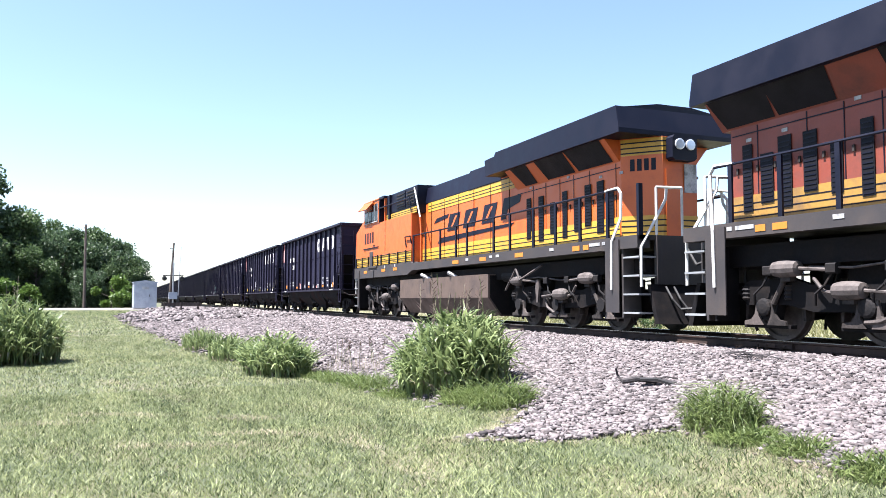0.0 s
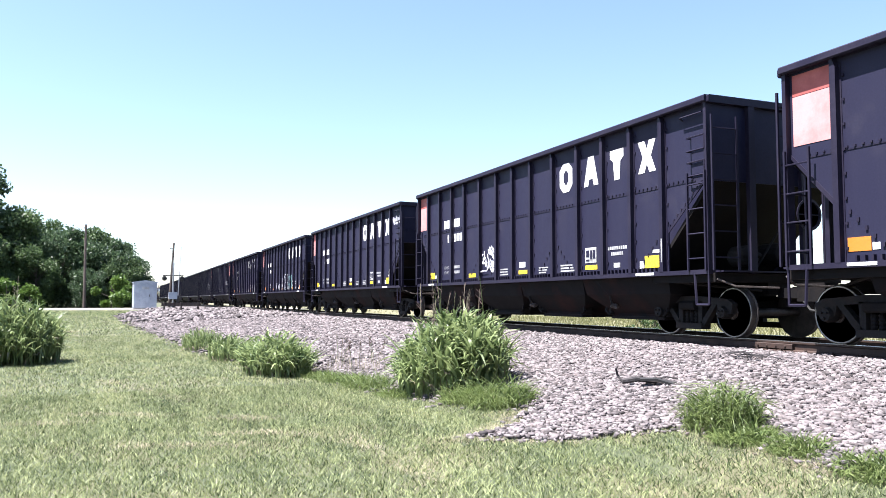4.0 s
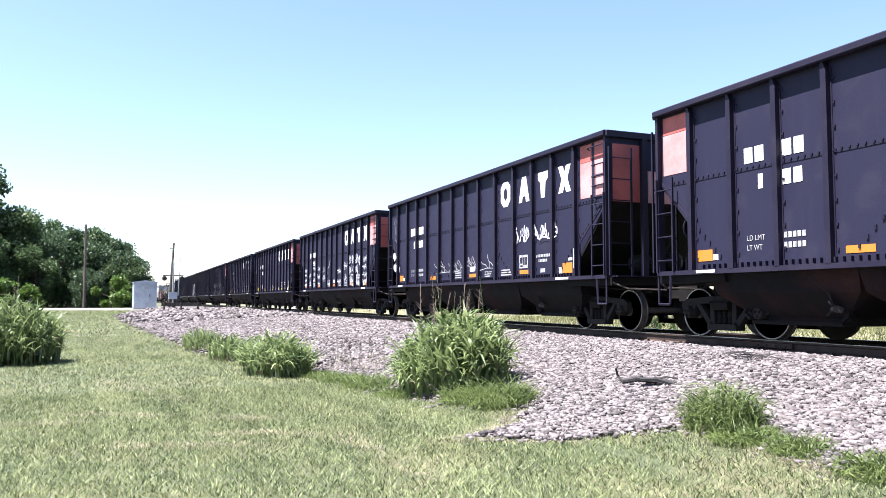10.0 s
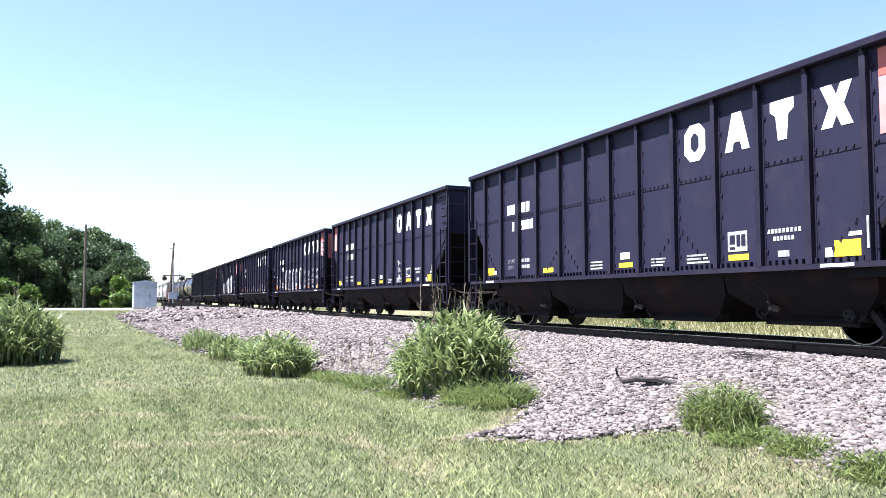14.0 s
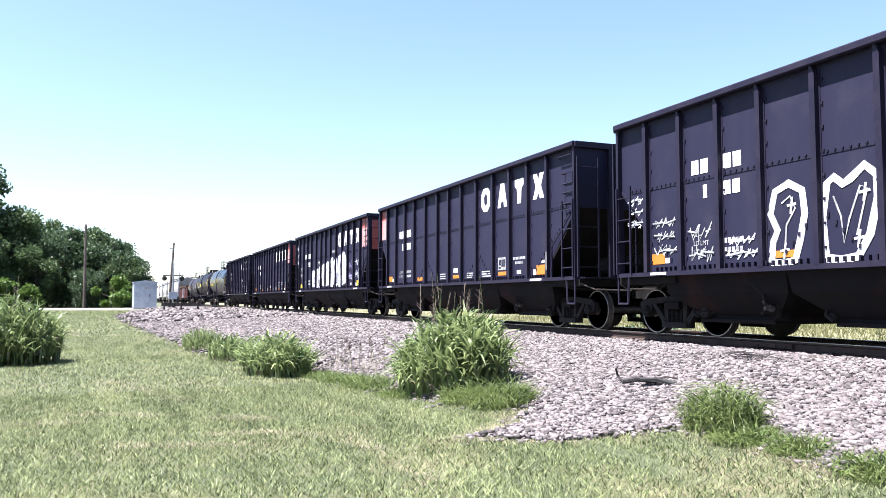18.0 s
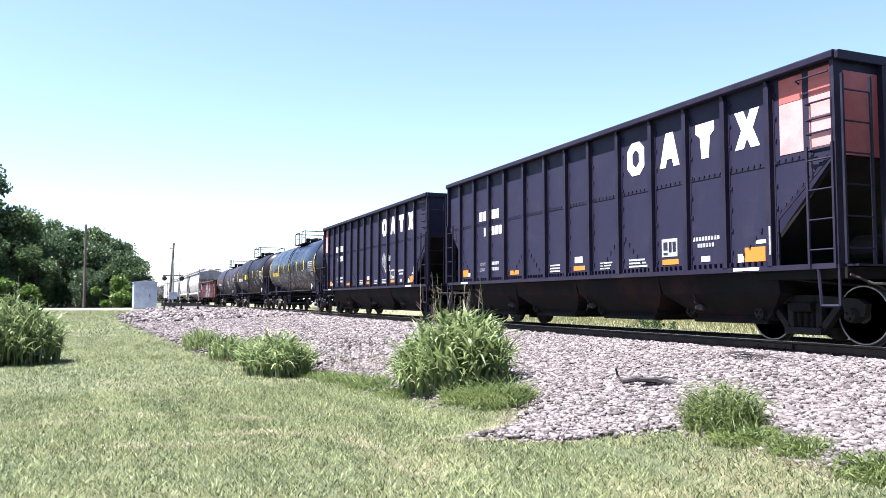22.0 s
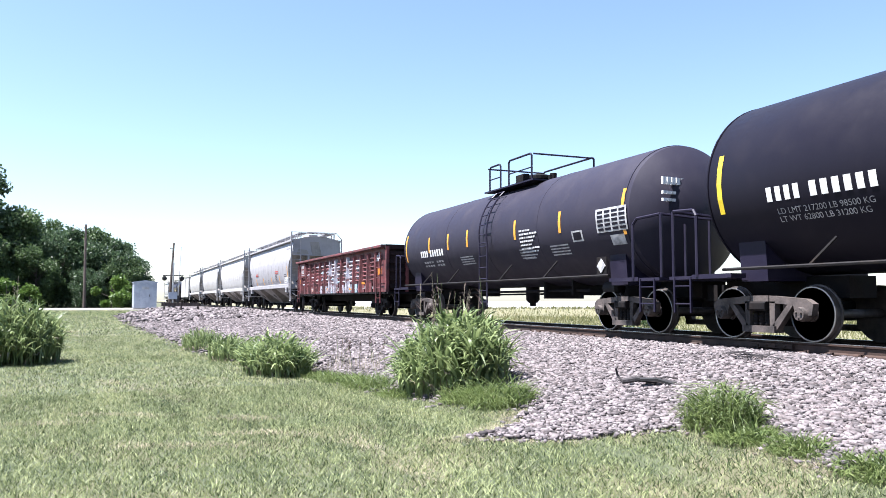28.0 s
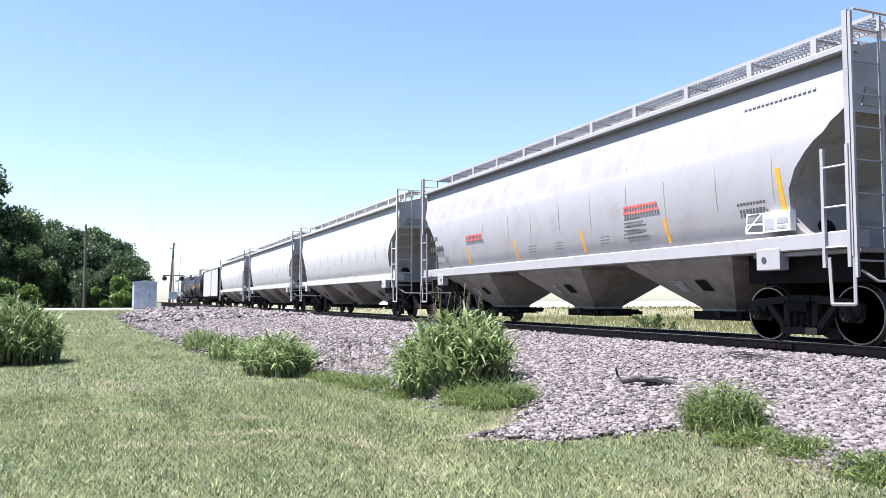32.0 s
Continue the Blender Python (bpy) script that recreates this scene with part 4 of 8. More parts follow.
def block_marks(thing, name, mat, y, x0, x1, z0, z1, n, fill=0.72, label=""):
    """A row of n equal blocks across x0..x1, as one part: a line of marking."""
    s, step = Shape(), (x1 - x0) / n
    for i in range(n):
        s.box(x0 + i * step, x0 + (i + fill) * step, y - 0.006, y, z0, z1)
    ob = part(name, s, mat, thing, label)
    if name == "stencil_line":
        ob["kind"] = "stuff"
    return ob


def ladder(thing, x0, x1, y, z0, z1, n, mat, r=0.018, along="x"):
    """Two stiles and n rungs."""
    s = Shape()
    if along == "x":
        a, b = (x0, y), (x1, y)
    else:
        a, b = (y, x0), (y, x1)
    s.box(a[0] - r, a[0] + r, a[1] - r, a[1] + r, z0, z1)
    lad = part("ladder", s, mat, thing)
    part("stile", Shape().box(b[0] - r, b[0] + r, b[1] - r, b[1] + r, z0, z1), mat, lad)
    for i in range(n):
        z = z0 + (z1 - z0) * (i + 0.5) / n
        part("rung", Shape().tube((*a, z), (*b, z), r * 0.75, 5), mat, lad)
    return lad


# -- coal hoppers --
HALF, TOPZ = 7.3, 4.325
RIBX = [-6.36, -5.34, -4.34, -3.37, -2.27, -1.18, -0.21, 0.78, 1.88, 2.99, 4.0, 5.0, 6.0]


def painted(thing, name, mat, y, outlines, label=""):
    """Flat painted shapes on a side, one part each, from (x, z) outlines."""
    for pts in outlines:
        part(name, Shape().prism_y(pts, y - 0.006, y), mat, thing, label)


def ring_shape(x, z, w, h, wall, y):
    """An octagonal painted ring in two halves."""
    def oct8(i):
        a, b, k = x + i, x + w - i, 0.28 * w - 0.45 * i
        c, d = z + i, z + h - i
        return [(a + k, c), (a, c + k), (a, d - k), (a + k, d), (b - k, d), (b, d - k), (b, c + k), (b - k, c)]

    o, n = oct8(0.0), oct8(wall)
    m0, m1, k0, k1 = (x + w / 2, z), (x + w / 2, z + h), (x + w / 2, z + wall), (x + w / 2, z + h - wall)
    s = Shape().prism_y([m0, *o[:4], m1, k1, *reversed(n[:4]), k0], y - 0.006, y)
    return s.prism_y([m1, *o[4:], m0, k0, *reversed(n[4:]), k1], y - 0.006, y)


def coal_bay(cx):
    """One discharge bay: a short skirt, then walls drawn in to the gate."""
    s = Shape()
    rings = [(1.14, 1.5, 1.45), (0.8, 1.46, 1.36), (0.4, 0.92, 1.0), (0.34, 0.92, 1.0)]
    for z, hx, hy in rings:
        s.v += [(cx - hx, -hy, z), (cx + hx, -hy, z), (cx + hx, hy, z), (cx - hx, hy, z)]
    for j in range(3):
        s.f += [(4 * j + i, 4 * j + (i + 1) % 4, 4 * j + 4 + (i + 1) % 4, 4 * j + 4 + i) for i in range(4)]
    s.f += [(0, 1, 2, 3), (12, 13, 14, 15)]
    return s


def coal_hopper():
    c = new("coal_hopper")
    for s in (-1, 1):
        y0, y1 = s * 1.5, s * 1.47
        part("side_sheet", Shape().prism_y([(-6.42, 1.2), (6.1, 1.2), (6.1, 1.97), (7.25, 2.9), (7.25, 4.22), (-7.25, 4.22), (-7.25, 2.9), (-6.42, 2.05)], min(y0, y1), max(y0, y1)), BLACK, c)
        part("side_sill", Shape().box(-HALF, HALF, *sorted((s * 1.36, s * 1.6)), 1.14, 1.22), BLACK_CHORD, c)
        part("top_chord", Shape().box(-HALF - 0.02, HALF + 0.02, *sorted((s * 1.44, s * 1.65)), 4.2, TOPZ, 0.02), BLACK_CHORD, c)
        part("weld_seam", Shape().box(-6.9, 6.9, *sorted((s * 1.5, s * 1.508)), 2.83, 2.85), BLACK_CHORD, c)
        for k in (-1, 1):
            part("corner_post", Shape().box(*sorted((k * (HALF - 0.07), k * HALF)), *sorted((s * 1.46, s * 1.6)), 1.2, 4.2), BLACK_CHORD, c)
            part("cut_edge", Shape().prism_y([(7.24, 2.94), (7.24, 2.87), (6.12, 1.94), (6.1, 2.0)] if k > 0 else [(-7.24, 2.94), (-7.24, 2.87), (-6.43, 2.02), (-6.4, 2.09)], *sorted((s * 1.5, s * 1.515))), BLACK_CHORD, c)
    rib = None
    for s in (-1, 1):
        for x in RIBX:
            if rib is None:
                rib = part("rib", Shape().prism_y([(-0.05, 1.2), (0.05, 1.2), (0.05, 4.06), (0.0, 4.2), (-0.05, 4.2)], -0.05, 0.05).box(-0.075, 0.075, 0.038, 0.05, 1.2, 4.12), BLACK_CHORD, c)
                rib.location = (x, -1.55, 0)
            else:
                again(rib, c, x, s * 1.55, 0, 180 if s > 0 else 0)
    for k in (-1, 1):
        part("end_sheet", Shape().box(*sorted((k * (HALF - 0.05), k * (HALF - 0.02))), -1.47, 1.47, 2.8, 4.22), BLACK, c)
        part("end_chord", Shape().box(*sorted((k * (HALF - 0.1), k * (HALF + 0.08))), -1.6, 1.6, 4.18, TOPZ - 0.01, 0.02), BLACK_CHORD, c)
        # slope sheet is black-painted steel; the darker colour holds the shade below the end
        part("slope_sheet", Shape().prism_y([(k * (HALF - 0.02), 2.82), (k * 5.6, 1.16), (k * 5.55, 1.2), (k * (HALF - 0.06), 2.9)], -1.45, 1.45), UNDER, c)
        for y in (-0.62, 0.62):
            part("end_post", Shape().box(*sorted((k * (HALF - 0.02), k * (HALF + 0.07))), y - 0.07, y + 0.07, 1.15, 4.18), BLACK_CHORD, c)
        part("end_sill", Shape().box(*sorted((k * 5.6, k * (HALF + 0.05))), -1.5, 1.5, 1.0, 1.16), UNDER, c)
        part("cross_tread", Shape().box(*sorted((k * (HALF - 0.35), k * (HALF + 0.2))), -1.45, 1.45, 1.17, 1.2), BLACK_CHORD, c)
        ladder(c, k * (HALF - 0.5), k * (HALF - 0.04), -1.62, 1.2, 2.98, 4, BLACK_CHORD)
        ladder(c, -1.58, -1.02, k * (HALF + 0.12), 1.2, 3.95, 6, BLACK_CHORD, along="y")
        ladder(c, 1.02, 1.58, k * (HALF + 0.12), 1.2, 3.95, 6, BLACK_CHORD, along="y")
        part("stirrup_step", Shape().pipe([(k * (HALF - 0.38), -1.58, 1.15), (k * (HALF - 0.34), -1.58, 0.6), (k * (HALF - 0.02), -1.58, 0.6), (k * (HALF - 0.02), -1.58, 1.15)], 0.024, 5), BLACK_CHORD, c)
        part("uncoupling_lever", Shape().pipe([(k * (HALF + 0.1), -1.5, 1.05), (k * (HALF + 0.22), -1.2, 0.92), (k * (HALF + 0.25), -0.25, 0.9)], 0.02, 5), FRAME, c)
        part("body_bolster", Shape().prism_x([(-1.5, 1.14), (1.5, 1.14), (0.6, 0.82), (-0.6, 0.82)], k * 6.15 - 0.22, k * 6.15 + 0.22), UNDER, c)
        part("air_pipe", Shape().pipe([(k * 5.0, -1.2, 1.0), (k * 6.1, -1.25, 1.02), (k * 6.6, -1.0, 0.95), (k * (HALF + 0.1), -0.5, 0.85)], 0.025, 5), FRAMEDARK, c)
        coupler(c, k * (HALF + 0.05), k, 0.95)
        truck(c, k * 6.15, "dark")
    for z in (2.92, 3.38):
        part("grab_iron", Shape().pipe([(6.78, -1.5, z), (6.78, -1.6, z), (7.24, -1.6, z), (7.24, -1.6, z + 0.25), (6.78, -1.6, z + 0.25), (6.78, -1.5, z + 0.25)], 0.016, 5), BLACK_CHORD, c)
    part("grab_iron", Shape().pipe([(6.6, -1.52, 4.0), (6.6, -1.6, 4.04), (7.2, -1.6, 4.04)], 0.014, 5), BLACK_CHORD, c)
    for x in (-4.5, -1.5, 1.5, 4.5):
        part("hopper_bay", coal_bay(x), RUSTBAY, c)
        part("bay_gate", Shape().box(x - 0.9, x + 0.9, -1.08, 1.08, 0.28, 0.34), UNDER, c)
        for d in (-1, 1):
            part("gate_latch", Shape().spin("y", (x + d * 0.98, -1.0, 0.42), [(-0.09, 0.07), (0.1, 0.09)], 8).pipe([(x + d * 1.02, -1.08, 0.62), (x + d * 1.06, -1.12, 0.45), (x + d * 0.92, -1.12, 0.36)], 0.028, 5), UNDER if d > 0 else FRAMEDARK, c)
    for x in (-3.9, 0.0, 3.6):
        part("gate_lever", Shape().pipe([(x, -1.42, 1.05), (x + 0.3, -1.34, 0.78), (x + 0.34, -1.3, 0.55), (x + 0.2, -1.28, 0.45)], 0.018, 5), FRAMEDARK, c)
        part("gate_shaft", Shape().spin("y", (x + 0.34, -1.28, 0.55), [(-0.06, 0.03), (0.05, 0.06), (0.14, 0.04)], 8).tube((x + 0.22, -1.26, 0.66), (x + 0.44, -1.26, 0.5), 0.02), FRAME, c)
    part("centre_sill", Shape().box(-HALF, HALF, -0.25, 0.25, 0.78, 1.0), UNDER, c)
    part("brake_wheel", Shape().spin("x", (HALF + 0.2, 0.55, 2.25), [(0, 0.29), (0.03, 0.3), (0.03, 0.26), (0.0, 0.25)], 18).tube((HALF + 0.2, 0.27, 2.25), (HALF + 0.2, 0.83, 2.25), 0.015).tube((HALF + 0.2, 0.55, 1.97), (HALF + 0.2, 0.55, 2.53), 0.015).tube((HALF, 0.55, 2.25), (HALF + 0.24, 0.55, 2.25), 0.04), BLACK_CHORD, c)
    part("brake_cylinder", Shape().spin("x", (HALF - 0.75, -0.35, 1.5), [(0, 0.16), (0.05, 0.2), (0.45, 0.2), (0.5, 0.1), (0.7, 0.03)], 12), FRAMEDARK, c)
    part("air_reservoir", Shape().spin("x", (HALF - 0.9, 0.45, 1.55), [(0, 0.1), (0.08, 0.22), (0.6, 0.22), (0.68, 0.1)], 12), FRAMEDARK, c)
    part("brake_rod", Shape().tube((HALF - 0.3, 0.5, 2.2), (HALF - 0.3, -0.2, 1.3), 0.02), FRAMEDARK, c)
    # bolt heads: up the ribs, along the seam, and in peaks over the ridges between the bays
    bolts = Shape()  # all small heads of one side
    for peak in (-6.34, -2.25, 1.9, 6.02):
        for i in range(5):
            for d in (-1, 1):
                x, z = peak + d * (0.14 + i * 0.13), 1.94 - i * 0.125
                if -6.3 < x < 6.0:
                    bolts.box(x - 0.02, x + 0.02, -1.52, -1.5, z - 0.03, z + 0.03)
    for j, x in enumerate(RIBX):
        for i in range(8):
            z = 1.42 + i * 0.36 + (j % 3) * 0.04
            bolts.box(x + 0.085, x + 0.12, -1.52, -1.5, z - 0.02, z + 0.02)
            if j % 2:
                bolts.box(x - 0.12, x - 0.085, -1.518, -1.5, z + 0.1, z + 0.135)
    for i in range(104):
        x = -6.9 + i * 0.133
        bolts.box(x, x + 0.034, -1.522, -1.5, 2.865, 2.895)
        if -6.2 < x < 5.95:
            bolts.box(x, x + 0.03, -1.56, -1.5, 1.235, 1.31)
    for i in range(10):
        x, z = 6.16 + i * 0.112, 2.06 + i * 0.09
        bolts.box(x - 0.018, x + 0.018, -1.522, -1.5, z, z + 0.045)
    part("riveting", bolts, BLACK_CHORD, c)["kind"] = "stuff"
    # stencils that every car carries
    lines = [(-1.04, -0.58, z, z + 0.035) for z in (1.35, 1.42, 1.49)] + [(1.1, 1.46 + 0.05 * j, 1.34 + 0.06 * j, 1.37 + 0.06 * j) for j in range(3)]
    lines += [(2.15, 2.75 - 0.04 * j, 1.34 + 0.065 * j, 1.375 + 0.065 * j) for j in range(3)] + [(4.31, 4.54, 1.36, 1.46)]
    flat_bars(c, "stencil_panel", DULLWHITE, -1.5, lines)
    for z in (1.66, 1.5):
        lettering(c, "LD LMT" if z > 1.6 else "LT WT", DULLWHITE, -5.06, -1.504, z, 0.09, 0.4 if z > 1.6 else 0.34)
        block_marks(c, "stencil_line", DULLWHITE, -1.5, -4.27, -3.82, z, z + 0.09, 5)
    block_marks(c, "stencil_line", DULLWHITE, -1.5, 4.1, 4.8, 1.74, 1.81, 9)
    block_marks(c, "stencil_line", DULLWHITE, -1.5, 4.22, 4.66, 1.62, 1.69, 6)
    flat_bars(c, "stencil_line", DULLWHITE, -1.6, [(6.0, 6.035, 1.4, 1.85)])
    sq = part("stencil_square", Shape().box(3.21, 3.66, -1.506, -1.5, 1.5, 1.84), DULLWHITE, c, "white stencilled square")
    for x0, x1, z0, z1 in ((3.26, 3.38, 1.63, 1.78), (3.42, 3.5, 1.59, 1.78), (3.53, 3.62, 1.59, 1.78), (3.26, 3.38, 1.54, 1.58)):
        part("stencil_cell", Shape().box(x0, x1, -1.512, -1.506, z0, z1), BLACK, sq)
    part("painted_block", ring_shape(2.14, 3.2, 0.56, 0.68, 0.17, -1.5), WHITE, c, "large white painted ring")
    painted(c, "painted_block", WHITE, -1.5, [
        [(3.19, 3.21), (3.36, 3.21), (3.4, 3.36), (3.55, 3.36), (3.59, 3.21), (3.76, 3.21), (3.58, 3.87), (3.37, 3.87)],
        [(4.37, 3.21), (4.55, 3.21), (4.59, 3.6), (4.7, 3.68), (4.7, 3.85), (4.22, 3.85), (4.22, 3.68), (4.33, 3.6)],
        [(5.2, 3.21), (5.4, 3.21), (5.48, 3.38), (5.56, 3.21), (5.76, 3.21), (5.61, 3.53), (5.76, 3.85), (5.56, 3.85), (5.48, 3.68), (5.4, 3.85), (5.2, 3.85), (5.35, 3.53)]], "large white painted block")
    for x in (-5.08, -4.84, -4.27, -4.03):
        part("painted_block", Shape().box(x, x + 0.19, -1.506, -1.5, 2.95, 3.21), WHITE, c)
    return c


def finish_hopper(c, label, tag, digits, tail_patch=None, front_red=False):
    """The paint that sets one car apart."""
    tagged(c, label, "hopper car", "cars of the coal train")
    flat_bars(c, "reflector", tag, -1.5, [(-6.26, -5.88, 1.37, 1.57), (-3.14, -2.66, 1.35, 1.46), (0.03, 0.5, 1.35, 1.45), (3.22, 3.69, 1.35, 1.45), (5.37, 5.82, 1.31, 1.55)])
    flat_bars(c, "stencil_panel", WHITE, -1.5, [(0.08, 0.4, 1.52, 1.66), (5.21, 5.35, 1.31, 1.45), (-5.86, -5.74, 1.38, 1.48), (5.62, 5.84, 1.6, 1.66)])
    flat_bars(c, "stencil_panel", WHITE, -1.6, [(5.2, 5.78, 1.16, 1.21), (-6.2, -5.72, 1.16, 1.21)])
    flat_bars(c, "painted_block", WHITE, -1.5, [(-4.78, -4.68, 2.5, 2.74)] + [(-4.27 + 0.22 * i, -4.1 + 0.22 * i, 2.5, 2.74) for i in range(digits)])
    if tail_patch == "pink":
        part("paint_patch", Shape().box(-7.18, -6.44, -1.506, -1.5, 3.05, 3.82), PINK, c, "faded pink paint patch")
        part("paint_patch", Shape().box(-7.18, -6.44, -1.506, -1.5, 3.83, 4.16), REDPATCH, c, "red paint patch")
    if front_red:
        for x0, x1 in ((6.18, 6.64), (6.76, 7.2)):
            part("paint_patch", Shape().box(x0, x1, -1.506, -1.5, 2.96, 3.76), PINK, c, "faded pink paint patch")
            part("paint_patch", Shape().box(x0, x1, -1.506, -1.5, 3.77, 4.16), REDPATCH, c, "red paint patch")
        part("paint_patch", Shape().box(HALF - 0.02, HALF - 0.012, -1.4, -0.7, 2.8, 4.05), REDPATCH, c, "red end panel")
        part("paint_patch", Shape().box(HALF - 0.02, HALF - 0.012, -0.54, 0.54, 2.8, 3.5), PINK, c, "faded pink end panel")


def spray(c, seed, x0, x1, z0, z1, n, w, mats, y=-1.507, label="looping spray-paint strokes"):
    """Looping painted strokes along a side, one part a figure."""
    g = random.Random(seed)
    step = (x1 - x0) / n
    for i in range(n):
        s = Shape()
        cx, cz = x0 + (i + 0.5) * step, (z0 + z1) / 2
        hw, hh = step * 0.48, (z1 - z0) / 2
        rows_here = 1 if hh < 0.35 else g.choice((1, 2, 2, 3))
        for row in range(rows_here):
            zc, zh = z0 + (row + 0.5) * 2 * hh / rows_here, hh / rows_here * g.uniform(0.75, 1.0)
            turns, ph, k = g.choice((1.6, 2.3, 3.2)) * (1.0 if rows_here == 1 else 1.3), g.uniform(0, 6.28), 44
            lean, swing = g.uniform(-0.25, 0.35), g.uniform(0.25, 0.6)
            pts = []
            for j in range(k + 1):
                u = j / k
                a = 6.283 * turns * u + ph
                zz = zh * math.sin(a) * (0.65 + 0.35 * math.sin(2.3 * a + ph))
                pts.append((cx + hw * ((-0.8 + 1.6 * u) + swing * math.cos(a * 1.02 + 0.6)) + lean * zz, zc + zz))
            s.ribbon(pts, w, y - 0.012 * row)
        if g.random() < 0.45:
            s.ribbon([(cx - hw * 0.9, z0 + 0.03), (cx, z0 + g.uniform(0.0, 0.1)), (cx + hw * 0.9, z0 + 0.06)], w * 0.8, y - 0.04)
        part("spray_stroke", s, g.choice(mats), c, label)


def round_figure(cx, cz, hw, hh, wave, lean=0.12, k=20):
    """Corners of a fat rounded figure."""
    pts = []
    for j in range(k):
        a = 2 * math.pi * j / k
        px = math.copysign(abs(math.cos(a)) ** 0.6, math.cos(a)) * hw * (1 + 0.16 * math.sin(2 * a + wave) + 0.08 * math.sin(3 * a + 2 * wave))
        pz = math.copysign(abs(math.sin(a)) ** 0.6, math.sin(a)) * hh * (1 + 0.1 * math.sin(3 * a + wave))
        pts.append((cx + px + lean * pz, cz + pz))
    return pts


def spray_fill(c, seed, x0, x1, z0, z1, n, mat, edge, core=0.0, y=-1.507, rise=0.0):
    """Fat rounded painted figures side by side, each overlapping the last, with dark outlines, strokes or cores."""
    g = random.Random(seed)
    step = (x1 - x0) / n
    for i in range(n):
        cx = x0 + (i + 0.5) * step
        top = z1 + g.uniform(-0.12, 0.12) + rise * i / n
        cz, hh, wave, yi = (z0 + top) / 2, (top - z0) / 2, g.uniform(0, 6.28), y - 0.005 * i
        hw = step * g.uniform(0.56, 0.68)
        ring = round_figure(cx, cz, hw, hh, wave, g.uniform(-0.05, 0.15))
        f = part("spray_fill", Shape().prism_y(ring, yi - 0.002, yi), mat, c, "fat rounded white painted figure")
        part("spray_outline", Shape().ribbon([*ring, ring[0]], 0.075, yi - 0.0025), edge, f)
        if core:
            part("spray_core", Shape().prism_y(round_figure(cx, cz, hw * core, hh * (core + 0.12), wave + 0.4), yi - 0.006, yi - 0.003), edge, f, "dark inside of the figure")
        h = g.uniform(0.3, 0.7)
        part("spray_stroke", Shape().ribbon([(cx - step * g.uniform(0.1, 0.3), z0 + 0.12), (cx - step * 0.08, cz), (cx - step * g.uniform(0.0, 0.3), top - 0.3)], 0.045, yi - 0.009), mat if core else edge, f)
        part("spray_stroke", Shape().ribbon([(cx + step * 0.05, cz + hh * (h - 0.4)), (cx + step * 0.25, cz + hh * h * 0.4), (cx + step * 0.12, cz + hh * h)], 0.04, yi - 0.01), mat if core else edge, f)


def tag_marks(c, seed, x0, x1, z0, z1, rows_n, n, w, mat, y=-1.507):
    """Rows of small angular strokes, close together, as quick marker tags."""
    g = random.Random(seed)
    for r in range(rows_n):
        s = Shape()
        zc, hh = z0 + (r + 0.5) * (z1 - z0) / rows_n, (z1 - z0) / rows_n * 0.42
        left, right = x0 + g.uniform(0, 0.12) * (x1 - x0), x1 - g.uniform(0, 0.15) * (x1 - x0)
        step = (right - left) / n
        for i in range(n):
            cx, hw, ph = left + (i + 0.5) * step, step * 0.72, g.uniform(0, 6.28)
            pts = [(cx + hw * (0.75 * math.cos(1.9 * q + ph) + 0.3 * math.sin(0.9 * q)), zc + hh * (0.8 * math.sin(2.6 * q + ph) + 0.3 * g.uniform(-1, 1))) for q in range(g.choice((5, 6, 7)))]
            s.ribbon(pts, w, y - 0.001 * i)
            if g.random() < 0.4:
                s.ribbon([(cx - hw, zc + hh * g.uniform(-0.3, 0.3)), (cx + hw, zc + hh * g.uniform(-0.3, 0.3))], w, y - 0.012)
        part("spray_stroke", s, mat, c, "row of small white tag strokes")


def line_figure(c, pts, w, mat, label, y=-1.507):
    part("spray_stroke", Shape().ribbon(pts, w, y), mat, c, label)


def spray_rings(c, figures, w, mat, y=-1.507):
    """Outlined bubble figures: (centre x, centre z, half width, half height, wave)."""
    for i, (cx, cz, hw, hh, wave) in enumerate(figures):
        ring = round_figure(cx, cz, hw, hh, wave)
        part("spray_stroke", Shape().ribbon([*ring, ring[0]], w, y - 0.006 * i), mat, c, "outlined bubble figure")
        part("spray_stroke", Shape().ribbon([(cx - hw * 0.5, cz - hh * 0.1), (cx, cz + hh * 0.12), (cx + hw * 0.45, cz - hh * 0.05), (cx + hw * 0.2, cz - hh * 0.5)], w * 0.8, y - 0.006 * i - 0.005), mat, c, "curled stroke inside a bubble figure")


